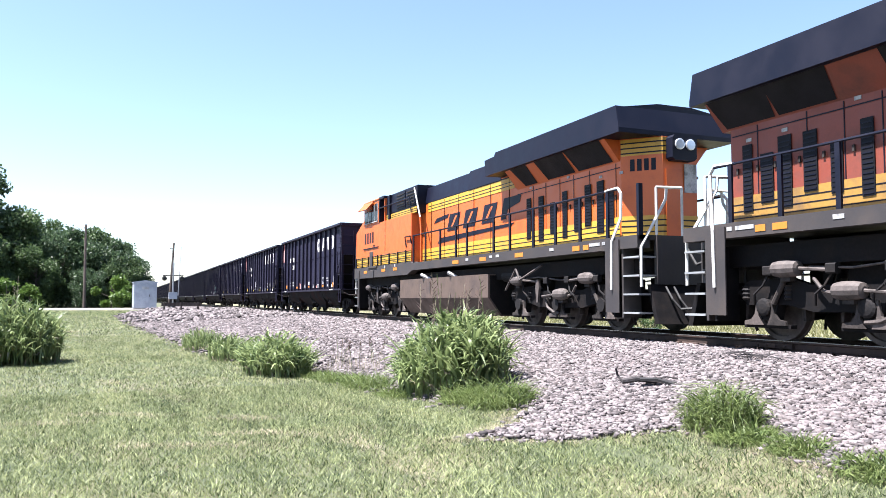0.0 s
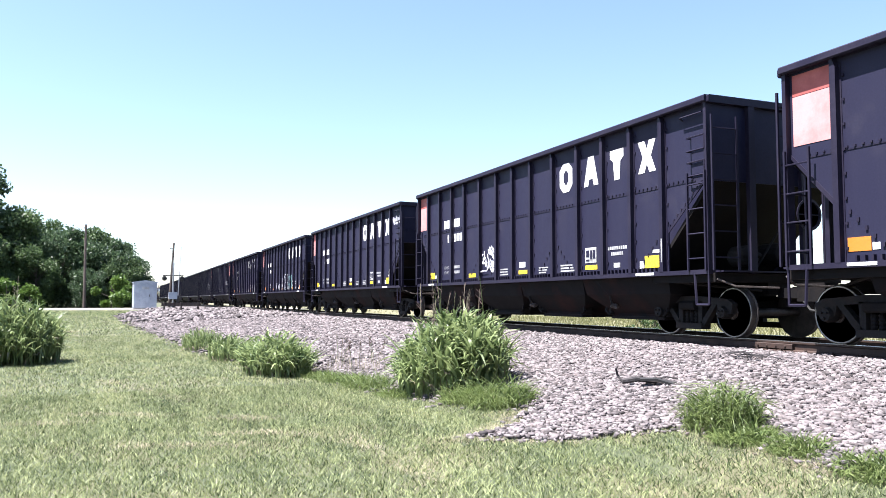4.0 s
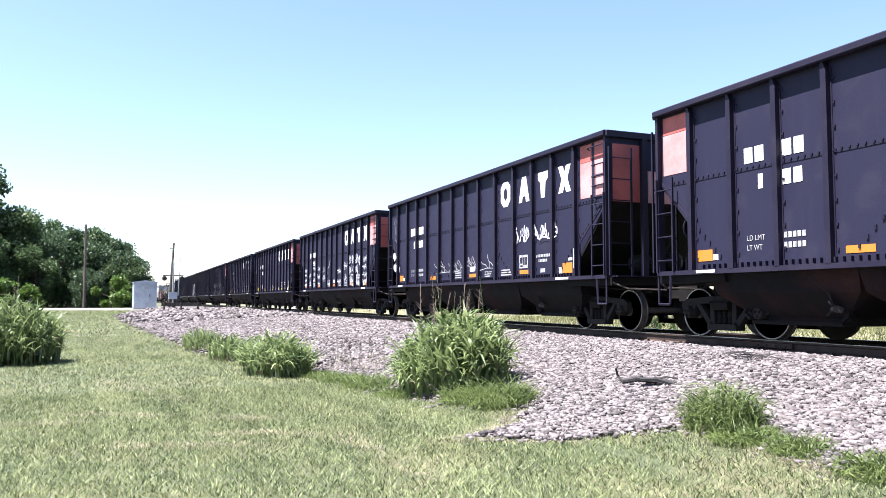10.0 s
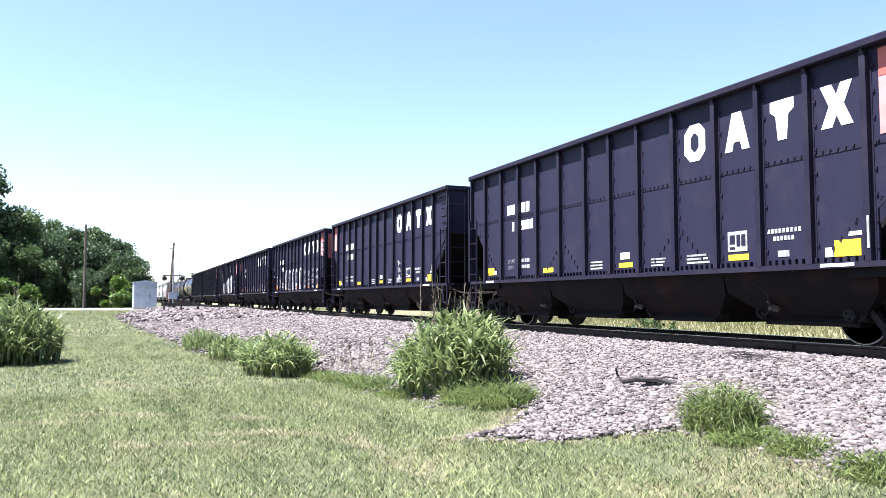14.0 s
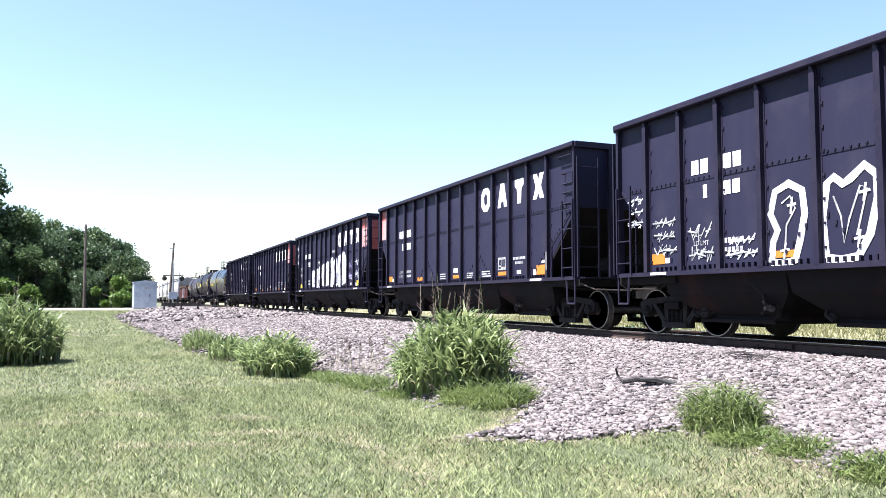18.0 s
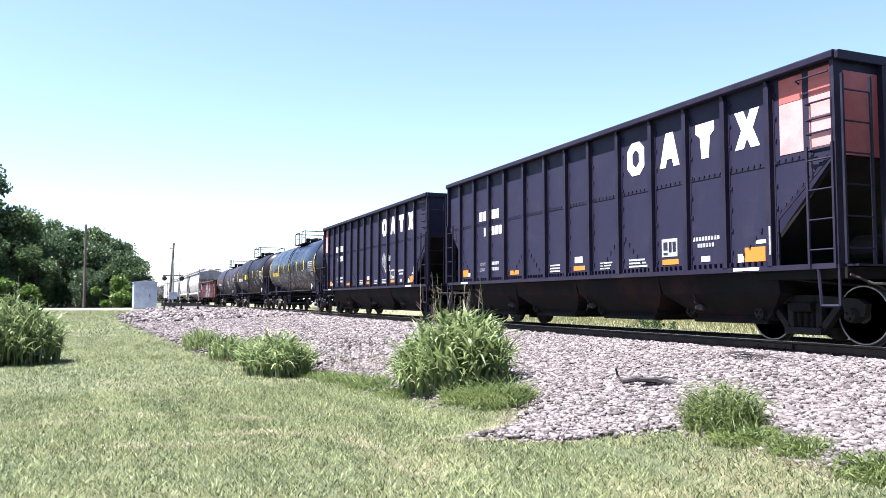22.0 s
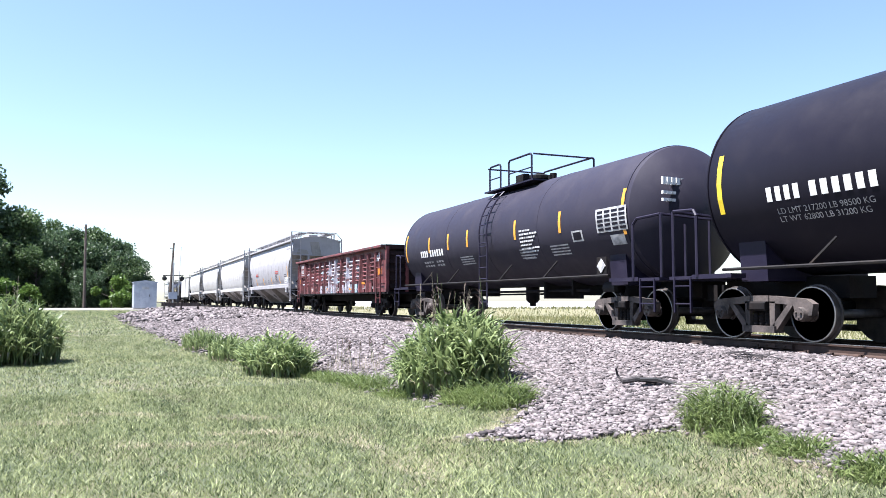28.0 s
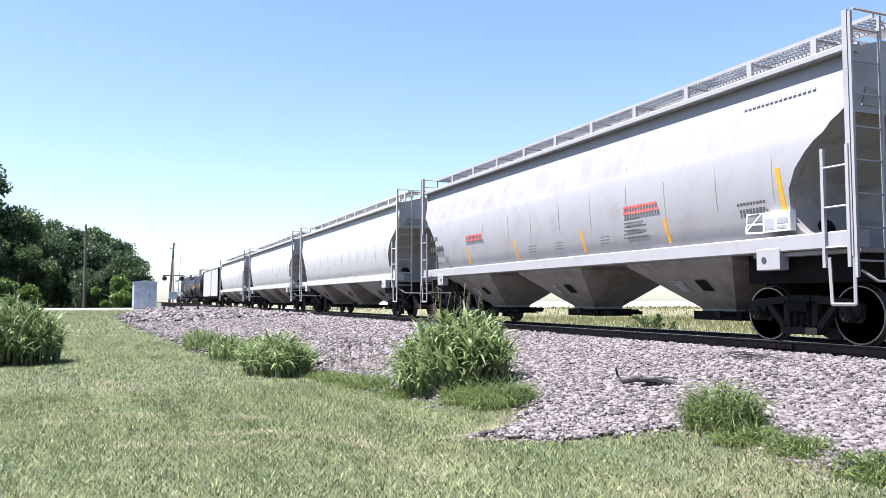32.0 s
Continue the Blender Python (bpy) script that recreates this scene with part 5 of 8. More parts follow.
HOPPERS = []
TAIL7, PITCH_L = -146.335, 16.35
first = coal_hopper()
PLAN = [("black coal hopper with a faded pink patch and rust stains", ORANGETAG, 2, "pink", False),
        ("black coal hopper with yellow tags", YELLOWTAG, 3, "pink", False),
        ("black coal hopper with a faded pink patch", YELLOWTAG, 3, "pink", False),
        ("black coal hopper with white looping spray paint", ORANGETAG, 2, "pink", False),
        ("plain black coal hopper with a pink patch", ORANGETAG, 2, "pink", False),
        ("black coal hopper with red and pink end panels", ORANGETAG, 2, None, True),
        ("black coal hopper covered in white spray paint", ORANGETAG, 2, None, True),
        ("black coal hopper with red end panels and yellow tags", YELLOWTAG, 3, None, True),
        ("plain black coal hopper with yellow tags", YELLOWTAG, 2, "pink", False),
        ("black coal hopper with fat rounded white spray paint", ORANGETAG, 2, None, True),
        ("plain black coal hopper with a pink corner patch", ORANGETAG, 2, "pink", False),
        ("black coal hopper with a long white spray-painted band", YELLOWTAG, 2, None, True),
        ("black coal hopper with red end panels", ORANGETAG, 3, None, True),
        ("black coal hopper with plain ends and a pink patch", ORANGETAG, 2, "pink", False)]


def copy_car(base):
    """A copy of a car; its wheelsets are noted as rolling too."""
    c = copy_thing(base, Matrix())
    for t in c.children:
        for w in t.children:
            if w.name.startswith("wheelset"):
                ROLLING.append((w, c, WHEEL_R))
    return c


for k in range(14):
    HOPPERS.append(first if k == 0 else copy_car(first))
for k, (c, row) in enumerate(zip(HOPPERS, PLAN)):
    finish_hopper(c, *row)
for x in (1.75, -2.2):
    part("rust_stain", Shape().prism_y([(x - 0.3, 1.25), (x + 0.35, 1.25), (x + 0.2, 1.55), (x - 0.2, 1.75)], -1.507, -1.5), PINK, HOPPERS[0], "rusty pink stain")
spray(HOPPERS[1], 2, -2.3, -1.2, 1.45, 2.2, 2, 0.05, [SPRAY_PALE])
spray(HOPPERS[2], 21, 6.2, 7.0, 3.5, 3.9, 3, 0.03, [SPRAY_PALE])
spray_rings(HOPPERS[3], [(0.6, 1.72, 0.44, 0.5, 0.4), (1.3, 1.75, 0.42, 0.5, 2.2), (1.85, 1.8, 0.24, 0.42, 4.0)], 0.045, SPRAY_PALE)
spray(HOPPERS[3], 4, 2.25, 3.25, 1.35, 2.3, 2, 0.04, [SPRAY_PALE, SPRAY_TEAL])
spray(HOPPERS[3], 5, -1.9, -0.6, 1.4, 1.8, 4, 0.035, [SPRAY_PALE])
spray(HOPPERS[5], 6, 2.9, 5.2, 2.15, 2.6, 5, 0.035, [SPRAY_PALE])
spray(HOPPERS[5], 7, -2.6, 1.9, 1.5, 2.0, 4, 0.02, [DULLWHITE])
spray(HOPPERS[5], 8, -7.0, -6.3, 1.7, 2.5, 2, 0.06, [SPRAY_PALE])
for sd, (xa, xb, za, zb, r, n) in enumerate(((-6.3, -5.45, 1.35, 2.45, 4, 4), (-5.2, -4.5, 1.75, 2.25, 1, 3), (-5.2, -4.6, 1.4, 1.7, 2, 3), (-4.25, -3.45, 1.3, 2.5, 4, 4), (-3.28, -2.4, 2.1, 2.5, 1, 3), (-3.28, -2.4, 1.35, 2.05, 2, 4), (-2.15, -1.28, 1.55, 2.05, 1, 5), (0.9, 1.75, 1.35, 2.3, 2, 3), (2.0, 2.85, 1.4, 2.5, 2, 3), (5.1, 5.9, 1.95, 2.6, 2, 4), (5.1, 5.7, 1.35, 1.9, 2, 3))):
    tag_marks(HOPPERS[6], 90 + sd, xa, xb, za, zb, r, n, 0.034, SPRAY_PALE)
line_figure(HOPPERS[6], [(-2.1 + 0.82 * i / 10, 2.08 + (0.3 if i % 2 else 0.02)) for i in range(11)], 0.035, SPRAY_PALE, "spiked crown stroke")
line_figure(HOPPERS[6], [(-1.05, 1.45), (-0.98, 1.9), (-1.1, 2.25), (-0.8, 2.35), (-0.62, 2.62), (-0.4, 2.62), (-0.3, 2.3), (-0.34, 1.95), (-0.5, 1.75), (-0.3, 1.55), (-0.28, 1.35), (-0.6, 1.4), (-1.05, 1.45)], 0.035, SPRAY_PALE, "white outlined head shape")
for z in (1.48, 1.56, 1.64):
    line_figure(HOPPERS[6], [(-0.85, z), (-0.5, z + 0.01)], 0.03, SPRAY_PALE, "short white bar stroke")
spray(HOPPERS[6], 11, 2.95, 5.0, 1.32, 2.75, 4, 0.036, [SPRAY_PALE])
line_figure(HOPPERS[5], [(-6.95, 3.6), (-6.85, 3.75), (-6.72, 3.7), (-6.75, 3.5), (-6.72, 3.2), (-6.6, 3.0), (-6.72, 2.85), (-6.85, 3.0), (-6.8, 3.25), (-6.84, 3.5), (-6.95, 3.6)], 0.014, DULLWHITE, "thin pale scribble")
spray(HOPPERS[8], 12, 2.3, 3.0, 1.4, 2.2, 2, 0.03, [DULLWHITE])
for x, wide in ((-3.24, 0), (-2.17, 1), (-1.1, 0), (-0.1, 1), (0.9, 0)):
    if wide:
        loop = [(x, 1.3), (x - 0.06, 1.9), (x + 0.06, 2.4), (x + 0.22, 2.48), (x + 0.42, 2.36), (x + 0.6, 2.42), (x + 0.9, 2.58), (x + 1.15, 2.42), (x + 1.16, 2.1), (x + 0.98, 1.6), (x + 0.72, 1.3), (x + 0.35, 1.26), (x, 1.3)]
        inner = [(x + 0.2, 2.2), (x + 0.36, 1.9), (x + 0.42, 1.5), (x + 0.55, 1.85), (x + 0.8, 2.3), (x + 0.95, 2.25), (x + 0.7, 1.6)]
    else:
        loop = [(x + 0.02, 1.28), (x + 0.06, 1.6), (x + 0.16, 1.78), (x + 0.02, 2.05), (x + 0.12, 2.4), (x + 0.4, 2.5), (x + 0.66, 2.36), (x + 0.7, 2.0), (x + 0.6, 1.6), (x + 0.5, 1.3), (x + 0.26, 1.25), (x + 0.02, 1.28)]
        inner = [(x + 0.25, 2.2), (x + 0.42, 2.3), (x + 0.52, 2.1), (x + 0.34, 1.85), (x + 0.3, 1.45)]
    loop, inner = [[(x + (a - x) * (0.76 if wide else 1.0), b) for a, b in row] for row in (loop, inner)]
    line_figure(HOPPERS[9], loop, 0.13, SPRAY_PALE, "fat white looping painted outline")
    line_figure(HOPPERS[9], inner, 0.03, DULLWHITE, "thin white painted line", -1.509)
    for px, pz in ((x + 0.45, 2.15), (x + 0.3, 1.45)) if not wide else ((x + 0.68, 2.2), (x + 0.57, 1.55)):
        line_figure(HOPPERS[9], [(px - 0.09, pz), (px + 0.09, pz + 0.02)], 0.04, SPRAY_PALE, "small painted star stroke", -1.511)
        line_figure(HOPPERS[9], [(px - 0.02, pz - 0.13), (px + 0.02, pz + 0.13)], 0.04, SPRAY_PALE, "small painted star stroke", -1.513)
for sd, (xa, xb, za, zb, r, n) in enumerate(((-7.0, -6.5, 2.1, 2.8, 3, 2), (-6.2, -5.5, 1.5, 2.3, 3, 3), (-5.2, -4.5, 1.3, 2.1, 2, 3), (-4.2, -3.5, 1.35, 1.8, 2, 4), (2.1, 2.8, 1.5, 2.5, 2, 3), (3.1, 3.8, 1.9, 2.5, 1, 3), (5.1, 5.9, 1.75, 2.45, 2, 4), (4.15, 4.85, 1.85, 2.5, 2, 3))):
    tag_marks(HOPPERS[9], 120 + sd, xa, xb, za, zb, r, n, 0.026, DULLWHITE if sd % 3 else SPRAY_PALE)
spray_fill(HOPPERS[11], 16, -3.4, 3.7, 1.3, 2.3, 9, SPRAY_PALE, BLACK, rise=0.75)
for sd, (xa, xb, za, zb, r, n, m) in enumerate(((-7.15, -6.55, 2.6, 3.9, 3, 2, SPRAY_PALE), (-6.3, -5.5, 1.9, 2.6, 2, 3, DULLWHITE), (-2.2, -1.2, 2.5, 2.75, 1, 4, DULLWHITE), (0.9, 1.7, 2.95, 3.15, 1, 4, DULLWHITE), (3.8, 4.9, 1.5, 2.5, 2, 3, SPRAY_MAUVE), (5.1, 5.9, 1.6, 2.6, 2, 3, SPRAY_PALE))):
    tag_marks(HOPPERS[11], 150 + sd, xa, xb, za, zb, r, n, 0.032, m)
spray(HOPPERS[13], 19, 2.2, 3.2, 1.7, 2.6, 2, 0.03, [DULLWHITE])


# -- tank cars --


def tank_car(label, paint, bars, bar_mat, mark_x, mark_mat, R=1.54, zc=2.66, words=(), runs=((-0.92, 0.28), (0.92, 2.0)), lad_x=0.36, plate_x=5.28, square_x=3.4):
    c = tagged(new("tank_car"), label, "tank car", "tank cars of the train")
    half, lift = 6.85, zc + R - 4.2
    rings = [(-half - 0.62, 0.02), (-half - 0.58, 0.45), (-half - 0.45, 0.86), (-half - 0.25, 1.24), (-half - 0.08, 1.45), (-half + 0.1, R)]
    rings += [(-half + 0.1 + i * (2 * half - 0.2) / 6, R) for i in range(1, 6)] + [(-a, r) for a, r in reversed(rings)]
    part("shell", Shape().spin("x", (0, 0, zc), rings, 56), paint, c, "", True)
    for x in (-half + 0.05, -2.9, 0.1, 3.1, half - 0.05):
        part("weld_band", Shape().spin("x", (x, 0, zc), [(-0.015, R), (-0.012, R + 0.006), (0.012, R + 0.006), (0.015, R)], 56), paint, c, "", True)
    zt = 4.12 + lift
    dome = part("manway", Shape().spin("z", (0.6, 0, zt), [(0, 0.34), (0.2, 0.34), (0.22, 0.4), (0.3, 0.4), (0.34, 0.32)], 18), UNDER, c)
    part("manway_bolt", Shape().spin("z", (0.6, 0, zt + 0.29), [(0.05, 0.12), (0.1, 0.1)], 10), FRAMEDARK, dome)
    for x, y, r, h in ((1.25, 0.1, 0.1, 0.32), (0.05, -0.1, 0.08, 0.26), (1.5, -0.15, 0.06, 0.22)):
        part("valve", Shape().tube((x, y, zt - 0.08), (x, y, zt + h), r, 10), UNDER, c)
    part("valve_housing", Shape().box(0.35, 0.8, -0.62, -0.42, zt - 0.05, zt + 0.34, 0.02), UNDER, c)
    for s in (-1, 1):
        part("platform", Shape().box(-0.97, 2.05, *sorted((s * 0.5, s * 1.0)), zt - 0.04, zt), BLACK_CHORD, c)
    part("platform", Shape().box(-0.85, -0.6, -0.49, 0.49, zt - 0.01, zt + 0.02), BLACK_CHORD, c)
    z0, z1 = zt - 0.02, 4.83 + lift
    for y, bays in ((-0.95, runs), (0.95, ((-0.8, 2.0),))):
        for xa, xb in bays:
            rail = part("railing", Shape().pipe([(xa, y, z0), (xa, y, z1 - 0.06), (xa + 0.07, y, z1), (xb - 0.07, y, z1), (xb, y, z1 - 0.06), (xb, y, z0)], 0.028, 6), BLACK_CHORD, c)
            part("mid_rail", Shape().tube((xa, y, z1 - 0.38), (xb, y, z1 - 0.38), 0.018), BLACK_CHORD, rail)
    for x in (-0.8, 2.0):
        part("railing", Shape().tube((x, -0.95, z1 - 0.03), (x, 0.95, z1 - 0.03), 0.026, 6), BLACK_CHORD, c)
    lad = Shape()
    curve = [(math.sin(a) * -1 * (R + 0.14), zc + math.cos(a) * (R + 0.14)) for a in [0.7 + 0.13 * i for i in range(8)]] + [(-1.6, 2.3), (-1.6, 0.5)]
    lad = part("ladder", lad.pipe([(lad_x, y, z) for y, z in curve], 0.024, 5), BLACK_CHORD, c)
    part("stile", Shape().pipe([(lad_x + 0.5, y, z) for y, z in curve], 0.024, 5), BLACK_CHORD, lad)
    for i in range(7):
        u = i / 6 * (len(curve) - 2.001)
        j = int(u)
        (ya, za), (yb, zb) = curve[j], curve[j + 1]
        y, z = ya + (yb - ya) * (u - j), za + (zb - za) * (u - j)
        part("rung", Shape().tube((lad_x, y, z), (lad_x + 0.5, y, z), 0.016, 5), BLACK_CHORD, lad)
    for z in (0.62, 0.95, 1.28, 1.6, 1.92, 2.2):
        part("rung", Shape().tube((lad_x, -1.6, z), (lad_x + 0.5, -1.6, z), 0.016, 5), BLACK_CHORD, lad)
    part("side_handrail", Shape().tube((-6.4, -1.6, 1.2), (6.4, -1.6, 1.2), 0.028, 6).tube((-6.4, 1.6, 1.2), (6.4, 1.6, 1.2), 0.028, 6), FRAMEDARK, c)
    for x in (-4.6, -2.4, 1.2, 3.6):
        part("handrail_stanchion", Shape().tube((x, -1.6, 1.2), (x + 0.3, -1.36, 1.62), 0.022, 5), FRAMEDARK, c)
    for k in (-1, 1):
        part("saddle", Shape().prism_x([(-1.15, 1.0), (1.15, 1.0), (1.2, 1.7), (0.7, 1.38), (0, 1.2), (-0.7, 1.38), (-1.2, 1.7)], k * 6.15 - 0.3, k * 6.15 + 0.3), BLACK_CHORD, c)
        part("stub_sill", Shape().box(*sorted((k * 5.0, k * 7.75)), -0.3, 0.3, 0.72, 1.08), UNDER, c)
        part("end_platform", Shape().box(*sorted((k * 7.2, k * 7.95)), -1.5, 1.5, 1.06, 1.12).box(*sorted((k * 6.3, k * 7.3)), -1.52, -1.2, 1.06, 1.14), BLACK_CHORD, c)
        part("end_railing", Shape().pipe([(k * 7.15, -1.52, 1.1), (k * 7.15, -1.52, 2.2), (k * 7.25, -1.5, 2.32), (k * 7.9, -1.42, 2.36), (k * 7.92, -0.4, 2.3), (k * 7.92, 0.4, 2.3), (k * 7.92, 1.42, 2.36), (k * 7.92, 1.42, 1.1)], 0.03, 6).tube((k * 7.92, -1.42, 2.36), (k * 7.92, -1.42, 1.1), 0.03).tube((k * 7.75, -0.7, 1.1), (k * 7.75, -0.7, 2.2), 0.025), BLACK_CHORD, c)
        ladder(c, k * 7.35, k * 7.8, -1.5, 0.45, 1.1, 2, BLACK_CHORD)
        coupler(c, k * 7.75, k, 0.75)
        truck(c, k * 6.15, "pale")
    part("bottom_outlet", Shape().spin("z", (0.2, 0, 0.6), [(0, 0.14), (0.1, 0.2), (0.55, 0.2)], 14).tube((0.2, 0, 0.5), (0.2, 0, 0.62), 0.1), UNDER, c)
    part("pipe_rack", Shape().tube((-4, -0.5, 0.92), (4, -0.5, 0.92), 0.035).tube((-4.5, 0.5, 0.86), (4.5, 0.5, 0.86), 0.03).box(-3.2, -3.12, -0.6, 0.6, 0.8, 1.3).box(1.9, 1.98, -0.6, 0.6, 0.72, 1.3).box(3.3, 3.38, -0.6, 0.6, 0.8, 1.3), UNDER, c)
    part("brake_cylinder", Shape().spin("x", (5.0, -0.7, 0.95), [(0, 0.1), (0.05, 0.16), (0.5, 0.16), (0.55, 0.08)], 12), FRAMEDARK, c)

    def on_shell(x0, x1, a0, a1, k=4, lift=0.008):
        """A patch on the lawn side; angles in degrees up from the tank's middle."""
        s = Shape()
        for i in range(k):
            b0, b1 = radians(a0 + (a1 - a0) * i / k), radians(a0 + (a1 - a0) * (i + 1) / k)
            p = [(-(R + lift) * math.cos(b), zc + (R + lift) * math.sin(b)) for b in (b0, b1)]
            s.poly([(x0, *p[0]), (x1, *p[0]), (x1, *p[1]), (x0, *p[1])])
        return s

    for x in bars:
        lo, hi = (-10, 10) if abs(x) < 6 else (-19, 19)
        part("reflector_bar", on_shell(x - 0.055, x + 0.055, lo, hi), bar_mat, c)
    for x0, x1, a0, a1, n in ((mark_x, mark_x + 0.72, -15.5, -7, 4), (mark_x + 0.85, mark_x + 2.08, -15.5, -7, 6)):
        step = (x1 - x0) / n
        for i in range(n):
            part("painted_block", on_shell(x0 + i * step, x0 + (i + 0.6) * step, a0, a1, 2), mark_mat, c)
    for row, text in enumerate(words):
        a = radians(-23.5 - 5 * row)
        lettering(c, text, DULLWHITE, mark_x + 0.15, -(R + 0.012) * math.cos(a), zc + (R + 0.012) * math.sin(a), 0.1, 1.75 - 0.1 * row, a)
    for a in () if words else (-24, -29):
        for i in range(8):
            if i != 4:
                part("stencil_line", on_shell(mark_x + 0.15 + i * 0.22, mark_x + 0.31 + i * 0.22, a, a + 2.6, 1), DULLWHITE, c)
    plate = part("stencil_panel", on_shell(plate_x, plate_x + 1.13, -15, 5), DULLWHITE, c, "white stencilled data panel")
    for i in range(5):
        for j in range(4):
            part("stencil_cell", on_shell(plate_x + 0.06 + j * 0.27, plate_x + 0.27 + j * 0.27, -13.5 + i * 3.6, -11.3 + i * 3.6, 1, 0.012), TANKBLACK, plate)
    for a in (-22, -25, -28, -31):
        part("stencil_line", on_shell(-1.9, -1.15 + 0.1 * (a % 3), a, a + 1.4, 1), DULLWHITE, c)
        part("stencil_line", on_shell(2.0, 2.5 + 0.1 * (a % 3), a, a + 1.4, 1), DULLWHITE, c)
        part("stencil_line", on_shell(3.6, 4.2 + 0.12 * (a % 3), a, a + 1.4, 1), DULLWHITE, c)
    part("stencil_panel", on_shell(plate_x + 0.45, plate_x + 0.95, -27, -18), DULLWHITE, c)
    part("stencil_square", on_shell(square_x, square_x + 0.45, -20, -10), DULLWHITE, c)
    part("stencil_square", on_shell(square_x + 0.06, square_x + 0.39, -18.5, -11.5, 3, 0.012), TANKBLACK, c)
    part("hazard_placard", Shape().prism_y([(5.87, 1.26), (6.03, 1.42), (5.87, 1.58), (5.71, 1.42)], -1.44, -1.42), DULLWHITE, c, "white diamond hazard placard")
    part("placard_holder", Shape().box(5.68, 6.06, -1.42, -1.4, 1.2, 1.62), UNDER, c)
    for i, z in enumerate((3.05, 2.85, 2.7)):
        n = 7 - i
        s = Shape()
        for j in range(n):
            s.box(half + 0.5 - 0.02 * j, half + 0.56 - 0.02 * j, -0.95 + j * 0.13, -0.86 + j * 0.13, z, z + (0.15 if i == 0 else 0.06))
        part("stencil_line", s, mark_mat, c)
    return c


TANKS = [tank_car("glossy black tank car with yellow bars", TANKGLOSS, [-6.62, -3.4, -1.6, 0.0, 2.2, 4.18, 6.8], YELLOWTAG, -5.5, YELLOWTAG),
         tank_car("satin black tank car with yellow bars", TANKBLACK, [-6.5, -3.03, -0.66, 2.1, 4.4, 6.7], YELLOWTAG, -5.46, WHITE, 1.56, 2.67, ("LD LMT 217200 LB 98500 KG", "LT WT 62800 LB 31200 KG")),
         tank_car("dull black tank car with orange bars", TANKDUST, [-6.62, -4.35, -2.7, -1.2, 1.9, 4.2, 6.75], AMBERTAG, -5.17, WHITE, 1.48, 2.53, (), ((-0.69, 0.03), (0.55, 1.9)), -0.04, 5.75, 4.7)]
for i in range(9):
    a = radians(-3 - 3.6 * i)
    block_marks(TANKS[2], "stencil_line", DULLWHITE, -1.488 * math.cos(a), 2.15, 2.75 + 0.12 * (i * 7 % 4), 2.53 + 1.488 * math.sin(a), 2.575 + 1.488 * math.sin(a), 7, 0.8)
part("notice_panel", Shape().box(-1.86, -1.12, -1.575, -1.5, 2.36, 2.72), YELLOWTAG, TANKS[1], "yellow notice panel")


# -- gondola --


